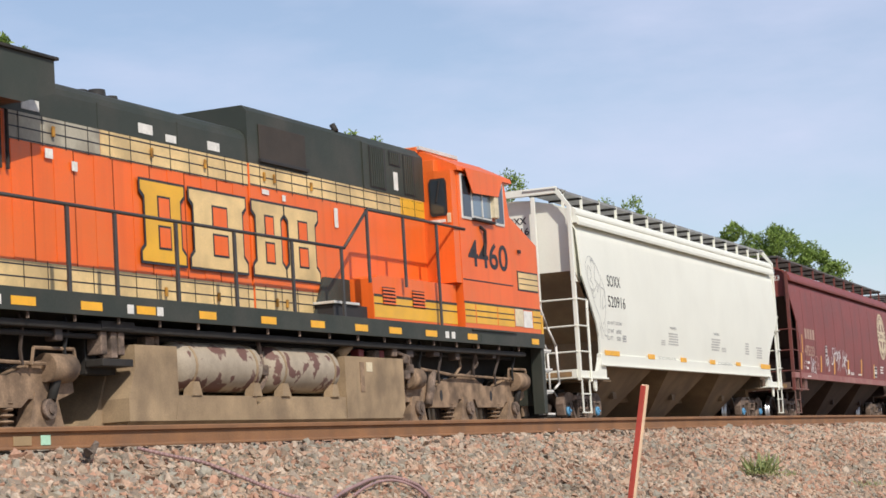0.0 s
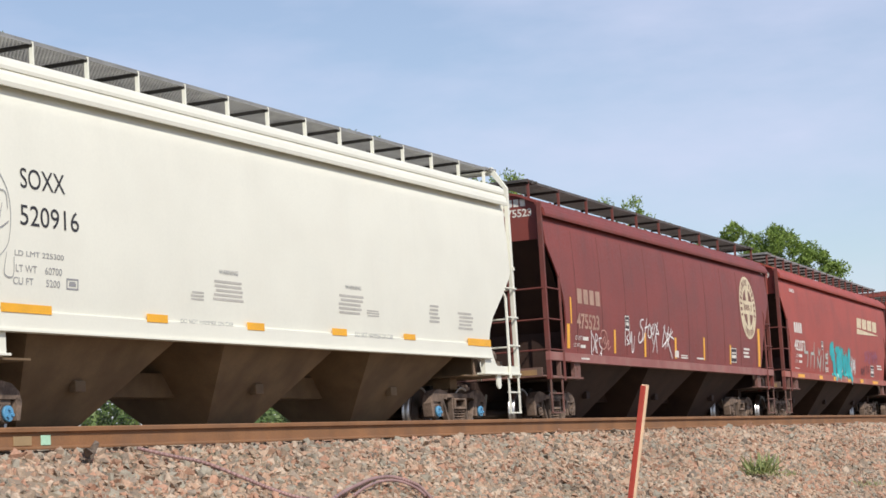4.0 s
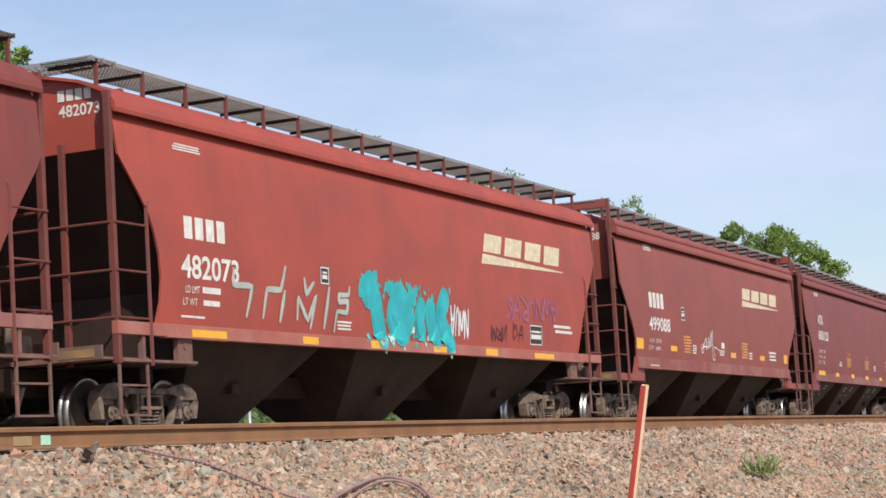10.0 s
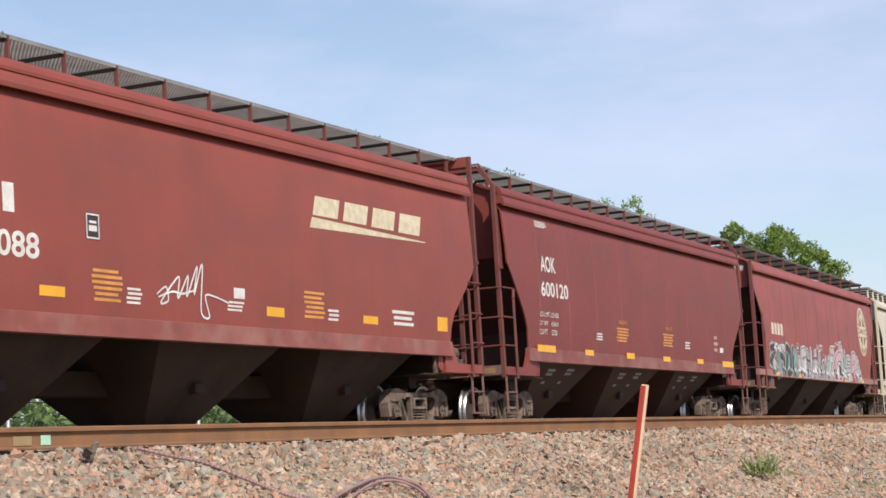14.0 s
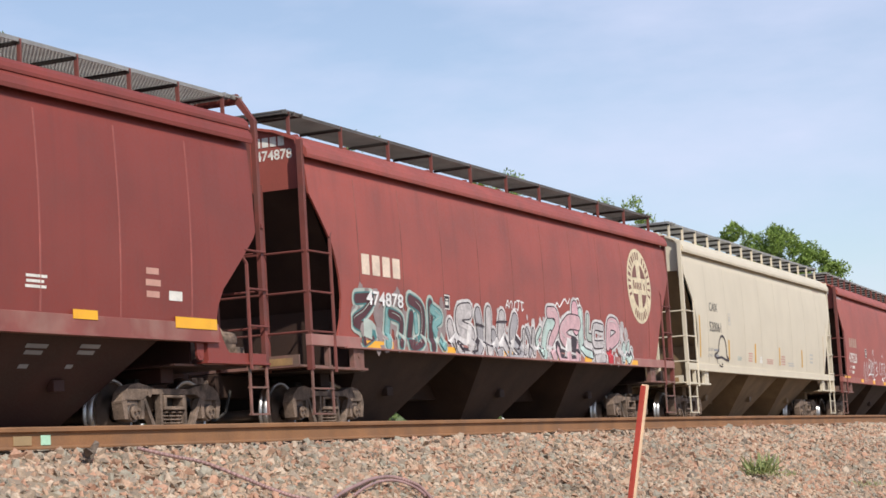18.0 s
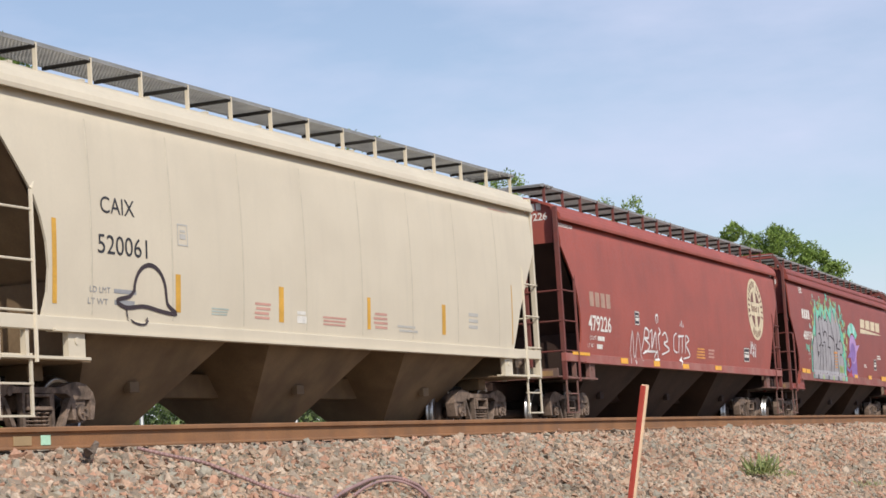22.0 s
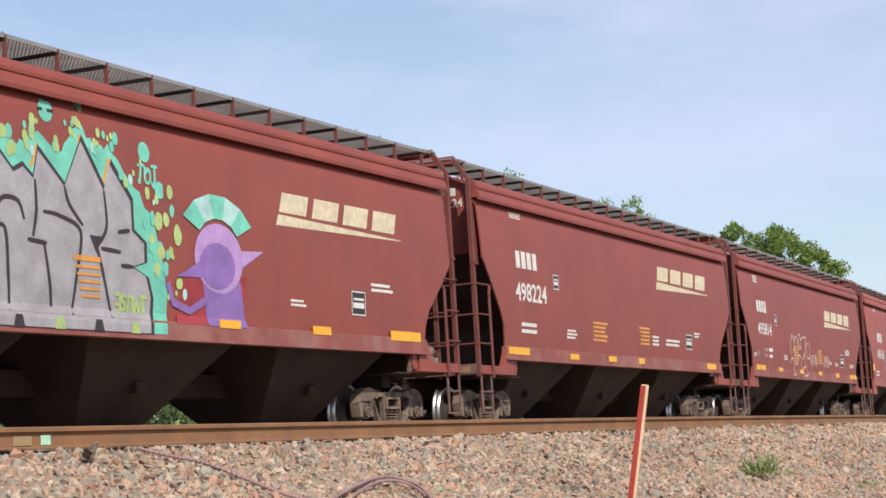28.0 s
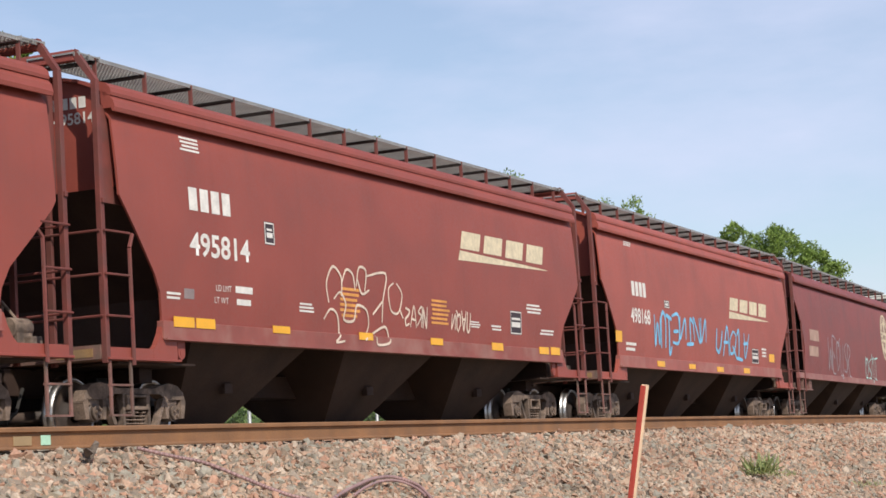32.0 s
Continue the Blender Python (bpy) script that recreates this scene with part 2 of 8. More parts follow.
def fill_hatches(length):
    def fill(bm):
        n = 9
        w = (length - 2.2) / n
        for i in range(n):
            x0 = -length / 2 + 1.1 + i * w
            slab(bm, [(-0.42, 4.62), (-0.40, 4.72), (-0.2, 4.76), (0.2, 4.76), (0.40, 4.72), (0.42, 4.62)], "x", x0 + 0.03, x0 + w - 0.03)
            box(bm, x0 + w / 2 - 0.04, x0 + w / 2 + 0.04, -0.5, 0.5, 4.66, 4.78)
    return fill


def fill_chord(length, sign, heavy=False):
    """The rolled top chord that overhangs the side sheet."""
    def fill(bm):
        s = sign
        ring = [(s * 1.46, 4.115), (s * 1.60, 4.115), (s * 1.61, 4.07), (s * 1.64, 4.07), (s * 1.65, 4.12), (s * 1.63, 4.20), (s * 1.575, 4.27), (s * 1.50, 4.325), (s * 1.45, 4.32)]
        slab(bm, ring, "x", -length / 2 - 0.03, length / 2 + 0.03)
        if heavy:
            ring = [(s * 1.50, 4.27), (s * 1.598, 4.27), (s * 1.605, 4.31), (s * 1.585, 4.37), (s * 1.52, 4.43), (s * 1.42, 4.46), (s * 1.40, 4.40)]
            slab(bm, ring, "x", -length / 2 - 0.03, length / 2 + 0.03)
    return fill


def fill_board(length, sign, st):
    """A running board of open grating with its frame."""
    def fill(bm):
        y0, y1 = sorted((sign * 0.62, sign * 1.30))
        xa, xb = (-length / 2 - 0.06, length / 2 - 0.06) if st == "post" else (-length / 2 - 0.33, length / 2 + 0.31)
        for y in (y0, y1 - 0.012):
            box(bm, xa, xb, y, y + 0.012, BOARD - 0.045, BOARD + 0.005)
        n = int((xb - xa) / 0.07)
        for i in range(n + 1):
            x = xa + (xb - xa) * i / n
            box(bm, x - 0.009, x + 0.009, y0, y1, BOARD - 0.022, BOARD)
        for k in range(1, 12):
            y = y0 + (y1 - y0) * k / 12
            box(bm, xa, xb, y - 0.003, y + 0.003, BOARD - 0.028, BOARD - 0.002)
    return fill


def fill_cross(length, end, st):
    def fill(bm):
        x0, x1 = sorted((end * (length / 2 - 0.62), end * (length / 2 - 0.07))) if st == "post" and end > 0 else sorted((end * (length / 2 - 0.46), end * (length / 2 + 0.05))) if st == "post" else sorted((end * (length / 2 - 0.14), end * (length / 2 + 0.30)))
        n = 32
        for i in range(n + 1):
            y = -1.34 + 2.68 * i / n
            box(bm, x0, x1, y - 0.007, y + 0.007, BOARD - 0.022, BOARD - 0.003)
        for x in (x0, x1, (x0 + x1) / 2):
            box(bm, x - 0.008, x + 0.008, -1.36, 1.36, BOARD - 0.05, BOARD + 0.002)
    return fill


def fill_hopper(x0, x1, bottom):
    """One hopper bay: sloping ends from the ridge down, near and far faces that draw in below the sill."""
    def fill(bm):
        c, h = (x0 + x1) / 2, (x1 - x0) / 2
        rings = []
        for hx, y, z in ((h, 1.46, 2.40), (h - 0.52, 1.46, 1.46), (h - 1.58, 0.45, bottom)):
            rings.append([bm.verts.new(p) for p in ((c - hx, -y, z), (c + hx, -y, z), (c + hx, y, z), (c - hx, y, z))])
        for a, b in zip(rings[:-1], rings[1:]):
            for i in range(4):
                j = (i + 1) % 4
                bm.faces.new((a[i], a[j], b[j], b[i]))
        bm.faces.new(rings[0])
        bm.faces.new(rings[-1])
        # vibrator pocket on the near and far face
        for s in (-1, 1):
            box(bm, c - 0.11, c + 0.11, s * 0.93 - 0.05, s * 0.93 + 0.05, 0.72, 0.86, 0.01)
    return fill


def fill_gate(x, bottom):
    def fill(bm):
        box(bm, x - 0.70, x + 0.70, -0.6, 0.6, bottom - 0.06, bottom + 0.01, 0.01)
        box(bm, x - 0.5, x + 0.5, -0.95, 0.95, bottom - 0.16, bottom - 0.10)
        for y in (-0.9, 0.9):
            rod(bm, (x, y - 0.08, bottom - 0.12), (x, y + 0.08, bottom - 0.12), 0.07, 10)
    return fill


def fill_slope(length, end, top, back):
    """The end slope sheet, from the end plate down to the first bay."""
    def fill(bm):
        xa, xb = end * (length / 2 - back - 0.01), end * (length / 2 - 1.95)
        q = [bm.verts.new(p) for p in ((xa, -1.49, top), (xa, 1.49, top), (xb, 1.47, 1.36), (xb, -1.47, 1.36))]
        r = [bm.verts.new((v.co.x - end * 0.03, v.co.y, v.co.z + 0.03)) for v in q]
        bm.faces.new(q)
        bm.faces.new(r)
        for i in range(4):
            j = (i + 1) % 4
            bm.faces.new((q[i], q[j], r[j], r[i]))
    return fill


def fill_plate(length, end, low, back):
    def fill(bm):
        x = end * (length / 2 - back)
        slab(bm, [(-1.49, low), (-1.49, 4.30), (-1.40, 4.37), (-1.08, 4.51), (-0.6, 4.62), (0, 4.66), (0.6, 4.62), (1.08, 4.51), (1.40, 4.37), (1.49, 4.30), (1.49, low)], "x", min(x, x - end * 0.03), max(x, x - end * 0.03))
    return fill


def fill_sill(st, length, sign):
    lo, hi = STYLES[st]["sill"]

    def fill(bm):
        a, b = -length / 2 - 0.28, length / 2 + 0.28
        y0, y1 = sorted((sign * 1.50, sign * 1.60))
        box(bm, a + (1.22 if st == "frame" else 0.18), b - (1.30 if st == "frame" else 0.18), y0, y1, lo, hi, 0.008)
        yy0, yy1 = sorted((sign * 1.50, sign * 1.635))
        box(bm, a + 1.24, b - 1.32, yy0, yy1, lo - 0.012, lo + 0.012)
    return fill


def fill_pad(length, e, sign, st, lug_in):
    """The jacking plate under the sill, with its hole and the flange that runs back to the steps."""
    lo, hi = STYLES[st]["sill"]

    def fill(bm):
        y0, y1 = sorted((sign * 1.50, sign * 1.575))
        q0, q1 = sorted((sign * 1.44, sign * 1.60))
        if st == "post":
            x0, x1 = sorted((e * (length / 2 - 1.62), e * (length / 2 - 1.28)))
            slab(bm, [(x0, 1.06), (x1, 1.06), (x1, lo + 0.01), (x0, lo + 0.01)], "y", y0, y1)
            rod(bm, ((x0 + x1) / 2, sign * 1.575, 1.26), ((x0 + x1) / 2, sign * 1.585, 1.26), 0.045, 10)
            a, b = sorted((e * (length / 2 - 1.70), e * (length / 2 + 0.02)))
            box(bm, a, b, q0, q1, 1.04, 1.075, 0.004)
            a, b = sorted((e * (length / 2 - 0.52), e * (length / 2 - 0.46)))
            box(bm, a, b, y0, y1, 1.06, lo + 0.01)
        else:
            f = length / 2
            slab(bm, [(e * (f - 0.72), 1.20), (e * (f - 0.80), 1.26), (e * (f - 0.90), 1.40), (e * (f - 0.955), hi - 0.04), (e * (f - 1.0), hi - 0.02), (e * (f - 1.28), lo + 0.02), (e * (f - 1.28), 1.08), (e * (f - 0.72), 1.08)], "y", y0, y1)
            a, b = sorted((e * (f - 1.34), e * (f + 0.30)))
            box(bm, a, b, q0, q1, 1.06, 1.09, 0.004)
            a, b = sorted((e * (f - 0.72), e * (f + 0.23)))
            box(bm, a, b, y0, y1, 1.09, 1.21, 0.004)
            lug, top = f - lug_in, 1.07 if lug_in < 1.0 else lo + 0.01
            ring = [(-0.09, top), (0.09, top)] + [(0.085 * math.cos(w), top - 0.17 + 0.085 * math.sin(w)) for w in np.linspace(0.15, -math.pi - 0.15, 9)]
            slab(bm, [(e * lug + dx, z) for dx, z in ring], "y", sign * 1.52, sign * 1.55)
            slab(bm, [(e * lug + 0.042 * math.cos(w), top - 0.17 + 0.042 * math.sin(w)) for w in np.linspace(0, 5.6, 9)], "y", sign * 1.551, sign * 1.556)
    return fill


def fill_centre_sill(length):
    def fill(bm):
        box(bm, -length / 2 - 0.45, length / 2 + 0.45, -0.20, 0.20, 0.72, 1.05, 0.01)
    return fill


def span(e, length, p, q):
    """Two places along a car, that far in from one end, in rising order."""
    return sorted((e * (length / 2 - p), e * (length / 2 - q)))


def fill_shear_plate(length, e):
    return lambda bm: box(bm, *span(e, length, 1.9, 0.1), -1.45, 1.45, 1.03, 1.055)


def fill_body_bolster(length, e):
    return lambda bm: box(bm, *span(e, length, 1.55, 1.25), -1.02, 1.02, 0.84, 1.03, 0.01)


def fill_bolster_web(length, e):
    return lambda bm: box(bm, *span(e, length, 1.45, 1.41), -1.40, 1.40, 1.06, 1.98)


def fill_coupler(length, end):
    def fill(bm):
        x = end * (length / 2 + 0.40)
        box(bm, min(x, x + end * 0.25), max(x, x + end * 0.25), -0.09, 0.09, 0.77, 0.97, 0.02)
        k = x + end * 0.25
        slab(bm, [(k, -0.13), (k + end * 0.18, -0.16), (k + end * 0.27, -0.05), (k + end * 0.20, 0.02), (k + end * 0.27, 0.14), (k, 0.14)], "z", 0.74, 1.0)
    return fill


def fill_hose(length, end):
    def fill(bm):
        x = end * (length / 2 + 0.40)
        pts = [(x - end * 0.1, -0.35, 0.8), (x + end * 0.1, -0.38, 0.5), (x + end * 0.3, -0.3, 0.38), (x + end * 0.45, -0.2, 0.5)]
        pipe(bm, pts, 0.022, 6)
    return fill


def fill_end_platform(length, end, st):
    def fill(bm):
        x0, x1 = sorted((end * (length / 2 - 0.5), end * (length / 2 + 0.33)))
        box(bm, x0, x1, -1.5, 1.5, 1.07, 1.10)
        x = end * (length / 2 + 0.30)
        box(bm, min(x, x + end * 0.04), max(x, x + end * 0.04), -1.5, 1.5, 1.07, 1.24)
    return fill


def fill_end_post(length, end, sign, st, bent):
    """A corner post with the return plate behind it; on pale framed cars it bends in at the top."""
    def fill(bm):
        s = sign
        if st == "post":
            x = end * (length / 2 + 0.06)
            box(bm, x - 0.035, x + 0.035, min(s * 1.50, s * 1.59), max(s * 1.50, s * 1.59), 1.02, 4.33, 0.006)
            x0, x1 = sorted((end * (length / 2 - 0.40), end * (length / 2 + 0.02)))
            box(bm, x0, x1, min(s * 1.46, s * 1.49), max(s * 1.46, s * 1.49), 3.50, 4.30)
            return
        x = end * (length / 2 + 0.27)
        top = 4.42 if bent else 4.80
        box(bm, x - 0.04, x + 0.04, min(s * 1.50, s * 1.575), max(s * 1.50, s * 1.575), 1.02, top, 0.006)
        if bent:
            slab(bm, [(s * 1.575, 4.42), (s * 1.50, 4.42), (s * 1.22, 4.78), (s * 1.30, 4.83)], "x", x - 0.04, x + 0.04)
        x0, x1 = sorted((end * (length / 2 - 0.34), end * (length / 2 + 0.235)))
        slab(bm, [(x0, 4.15), (x1, 4.15), (x1, 2.96), (x0, 2.96)], "y", s * 1.465, s * 1.485)
        box(bm, x - 0.03, x + 0.03, min(s * 1.50, s * 1.60), max(s * 1.50, s * 1.60), 2.93, 2.99, 0.004)
    return fill


def fill_end_bar(length, end, bent):
    def fill(bm):
        x = end * (length / 2 + 0.27)
        y = 1.28 if bent else 1.50
        box(bm, x - 0.05, x + 0.05, -y, y, 4.69 if bent else 4.62, 4.825 if bent else 4.80, 0.006)
    return fill


def fill_stile(length, end, sign, st, bent):
    def fill(bm):
        x = end * (length / 2 + (0.06 if st == "post" else 0.27))
        y = sign * (0.86 if st == "post" else 0.80 if bent else 0.91)
        box(bm, x - 0.028, x + 0.028, y - 0.04, y + 0.04, 1.02, 3.74 if st == "post" else 4.66, 0.005)
        if not bent and st != "post":
            rod(bm, (x, y, 4.50), (x - end * -0.036, y, 4.50), 0.022, 8)
    return fill


def fill_end_rung(length, end, z, st):
    def fill(bm):
        x = end * (length / 2 + (0.10 if st == "post" else 0.32))
        rod(bm, (x, -1.55, z), (x, 1.55, z), 0.016, 6)
    return fill


def fill_ladder(length, end, sign, st):
    """The side ladder: a bent stile and the rungs that tie it to the corner post."""
    def fill(bm):
        e, s = end, sign
        xp = length / 2 + (0.06 if st == "post" else 0.27)
        xi = xp - (0.68 if st == "post" else 0.50)
        y = s * 1.60
        top = 2.95 if st == "post" else 2.42
        pts = [(e * (xi - 0.14), s * 1.56, top + 0.18), (e * xi, y, top), (e * xi, y, 1.0)]
        pipe(bm, pts, 0.027, 6)
        zs = (2.72, 2.14, 1.57) if st == "post" else (2.60, 2.08, 1.58)
        for z in zs:
            if z < top + 0.2:
                rod(bm, (e * (xp + 0.03), y, z), (e * (xi - 0.03), y, z), 0.015, 6)
    return fill


def fill_stirrup(length, end, sign, st):
    """The hanging step under the side ladder."""
    def fill(bm):
        e, s = end, sign
        xp = length / 2 + (0.06 if st == "post" else 0.24)
        xi = xp - (0.62 if st == "post" else 0.45)
        y = s * 1.56
        for x in (xp, xi):
            box(bm, e * x - 0.022, e * x + 0.022, y - 0.012, y + 0.012, 0.40, 1.10)
        for z in (0.40, 0.76):
            box(bm, e * (xp + xi) / 2 - abs(xp - xi) / 2 - 0.02, e * (xp + xi) / 2 + abs(xp - xi) / 2 + 0.02, y - 0.02, y + 0.03, z - 0.012, z + 0.012)
    return fill


def brake_gear(car, length, k):
    """Brake gear on the end platform: cylinder, reservoir, valve, pipes and brackets."""
    x = length / 2 - 0.05
    part("brake_cylinder", lambda bm: rod(bm, (x - 0.1, -0.55, 1.32), (x - 0.75, -0.55, 1.32), 0.16, 14), M["cast"], car, key=(k, "bcyl"))
    part("air_reservoir", lambda bm: rod(bm, (x + 0.05, -1.15, 1.42), (x - 0.3, -1.15, 1.42), 0.12, 12), M["cast"], car, key=(k, "bres"))
    part("brake_valve", lambda bm: box(bm, x - 0.12, x + 0.1, -1.35, -1.05, 1.10, 1.32, 0.02), M["cast"], car, key=(k, "bval"))
    part("brake_pipe", lambda bm: pipe(bm, [(x - 0.1, -1.2, 1.45), (x - 0.05, -0.9, 1.75), (x - 0.15, -0.4, 1.5), (x - 0.1, 0.3, 1.3)], 0.02, 6), M["cast"], car, key=(k, "bp1"))
    part("brake_pipe", lambda bm: pipe(bm, [(x, -1.3, 1.3), (x - 0.3, -0.7, 1.6), (x - 0.6, -0.2, 1.25)], 0.015, 6), M["cast"], car, key=(k, "bp2"))
    part("release_lever", lambda bm: pipe(bm, [(x + 0.05, -0.95, 1.1), (x - 0.05, -0.9, 1.62), (x + 0.02, -0.86, 1.72)], 0.018, 6), M["cast"], car, key=(k, "blev"))
    for y in (-1.25, -0.95, -0.2, 0.4):
        part("gear_bracket", lambda bm, y=y: box(bm, x - 0.25, x + 0.03, y, y + 0.06, 1.1, 1.5), M["cast"], car, key=(k, "bbr", y))


def fill_side_frame(sign):
    """A cast truck side frame: arched top member, pedestals, slanted webs and bottom member."""
    def fill(bm):
        a, b = sorted((sign * 0.97, sign * 1.13))
        c, d = sorted((sign * 1.05, sign * 1.132))
        arch = [(-1.17, 0.58), (-1.12, 0.71), (-0.98, 0.80), (-0.78, 0.83), (-0.60, 0.80), (-0.42, 0.76), (0.42, 0.76), (0.60, 0.80), (0.78, 0.83), (0.98, 0.80), (1.12, 0.71), (1.17, 0.58),
                (1.06, 0.62), (0.72, 0.62), (0.55, 0.69), (0.27, 0.69), (-0.27, 0.69), (-0.55, 0.69), (-0.72, 0.62), (-1.06, 0.62)]
        slab(bm, arch, "y", a, b)
        for s in (-1, 1):
            slab(bm, [(s * 1.17, 0.60), (s * 1.06, 0.64), (s * 1.05, 0.38), (s * 1.12, 0.38)], "y", a, b)
            slab(bm, [(s * 0.75, 0.62), (s * 0.66, 0.62), (s * 0.69, 0.38), (s * 0.75, 0.38)], "y", a, b)
            slab(bm, [(s * 0.70, 0.64), (s * 0.635, 0.64), (s * 0.385, 0.22), (s * 0.445, 0.18)], "y", c, d)
            slab(bm, [(s * 0.31, 0.72), (s * 0.26, 0.72), (s * 0.26, 0.24), (s * 0.31, 0.24)], "y", c, d)
            box(bm, s * 0.889 - 0.11, s * 0.889 + 0.11, a + 0.03, b - 0.03, 0.55, 0.63, 0.01)
        slab(bm, [(-0.46, 0.15), (0.46, 0.15), (0.42, 0.25), (-0.42, 0.25)], "y", a - 0.02, b + 0.02)
        rod(bm, (-0.55, sign * 1.132, 0.70), (-0.55, sign * 1.138, 0.70), 0.05, 8)
    return fill


def fill_coil(x, y, z0, z1, r, turns):
    """One coil spring, as a stack of round turns in one piece."""
    def fill(bm):
        n, prof = 10, []
        for k in range(turns):
            z = z0 + (z1 - z0) * k / turns
            h = (z1 - z0) / turns
            prof += [(r * 0.42, z), (r * 0.9, z + 0.12 * h), (r, z + 0.3 * h), (r * 0.9, z + 0.5 * h), (r * 0.42, z + 0.6 * h)]
        rings = [[bm.verts.new((x + q * math.cos(2 * math.pi * i / n), y + q * math.sin(2 * math.pi * i / n), z)) for i in range(n)] for q, z in prof]
        for a, b in zip(rings[:-1], rings[1:]):
            for i in range(n):
                bm.faces.new((a[i], a[(i + 1) % n], b[(i + 1) % n], b[i]))
        bm.faces.new(rings[0])
        bm.faces.new(rings[-1][::-1])
    return fill


def fill_spring_seat(sign):
    y0, y1 = sorted((sign * 0.8, sign * 1.16))

    def fill(bm):
        box(bm, -0.25, 0.25, y0, y1, 0.49, 0.535, 0.01)
        box(bm, -0.25, 0.25, y0, y1, 0.645, 0.68, 0.01)
        for x in (-0.25, 0.19):
            box(bm, x, x + 0.06, y0, y1, 0.53, 0.65, 0.01)
    return fill


def fill_bolster(bm):
    box(bm, -0.22, 0.22, -1.0, 1.0, 0.50, 0.78, 0.03)
    rod(bm, (0, 0, 0.75), (0, 0, 0.86), 0.2, 14)
    for s in (-1, 1):
        rod(bm, (s * 0.42, -0.95, 0.42), (s * 0.42, 0.95, 0.42), 0.045, 6)
        box(bm, s * 0.40 - 0.04, s * 0.40 + 0.04, -0.85, -0.62, 0.30, 0.62)
        box(bm, s * 0.40 - 0.04, s * 0.40 + 0.04, 0.62, 0.85, 0.30, 0.62)
    for y in (-0.62, 0.62):
        box(bm, -0.2, 0.2, y - 0.08, y + 0.08, 0.78, 0.92, 0.02)


def wheelset_mesh(radius=WHEEL_R, cap_y=1.09, key="wheelset"):
    """Axle, two wheels with bright treads, and the bearing caps, about the axle's centre."""
    if key in MESHES:
        return MESHES[key]
    me = bpy.data.meshes.new(key)
    bm = bmesh.new()
    r = radius
    for s in (-1, 1):
        prof = [(0.10, 0.62), (0.16, 0.63), (0.19, 0.66), (r - 0.09, 0.685), (r - 0.065, 0.665), (r + 0.028, 0.672), (r + 0.03, 0.69), (r + 0.003, 0.71), (r, 0.725), (r - 0.006, 0.80), (r - 0.02, 0.805), (r - 0.06, 0.80), (r - 0.07, 0.76), (0.20, 0.74), (0.16, 0.80), (0.10, 0.81)]
        count = len(bm.faces)
        n = 40
        rings = [[bm.verts.new((q * math.cos(2 * math.pi * i / n), s * y, q * math.sin(2 * math.pi * i / n))) for i in range(n)] for q, y in prof]
        for k in range(len(rings) - 1):
            for i in range(n):
                f = bm.faces.new((rings[k][i], rings[k][(i + 1) % n], rings[k + 1][(i + 1) % n], rings[k + 1][i]))
                f.smooth = True
                f.material_index = 1 if k in (6, 7, 8, 4, 10) else 0
        rod(bm, (0, s * 0.81, 0), (0, s * cap_y, 0), 0.075, 12)
        rod(bm, (0, s * 0.90, 0), (0, s * (cap_y + 0.02), 0), 0.115, 16)
        count = len(bm.faces)
        rod(bm, (0, s * (cap_y + 0.02), 0), (0, s * (cap_y + 0.06), 0), 0.09, 16)
        for k in range(3):
            w = 2 * math.pi * k / 3
            c = (0.05 * math.cos(w), 0.05 * math.sin(w))
            rod(bm, (c[0], s * (cap_y + 0.05), c[1]), (c[0], s * (cap_y + 0.09), c[1]), 0.02, 6)
        bm.faces.ensure_lookup_table()
        for f in bm.faces[count:]:
            f.material_index = 2
    rod(bm, (0, -0.64, 0), (0, 0.64, 0), 0.085, 14)
    bmesh.ops.recalc_face_normals(bm, faces=bm.faces)
    bm.to_mesh(me)
    bm.free()
    me.materials.append(M["wheel"])
    me.materials.append(M["tread"])
    me.materials.append(None)
    MESHES[key] = me
    return me


ROLLING = []


def add_truck(parent, x, cap):
    # bolster coloured near black to stand for the shade behind the side-frame openings
    truck = part("truck", fill_bolster, M["steel_dark"], parent, "dusty cast-steel two-axle truck", key="bolster", at=Matrix.Translation((x, 0, 0)))
    for s in (-1, 1):
        part("side_frame", fill_side_frame(s), M["cast"], truck, key=("frame", s))
        part("spring_seat", fill_spring_seat(s), M["cast"], truck, key=("seat", s))
        for x in (-0.165, 0.0, 0.165):
            part("coil_spring", fill_coil(x, s * 1.07, 0.26, 0.49, 0.078, 5), M["cast"], truck, key=("coil", s, x))
    for wx in (-WHEELBASE / 2, WHEELBASE / 2):
        ws = new("wheelset", wheelset_mesh())
        ws.material_slots[2].link = "OBJECT"
        ws.material_slots[2].material = M[cap]
        ws.parent = truck
        ROLLING.append((ws, wx, WHEEL_R))


TRAIN = []


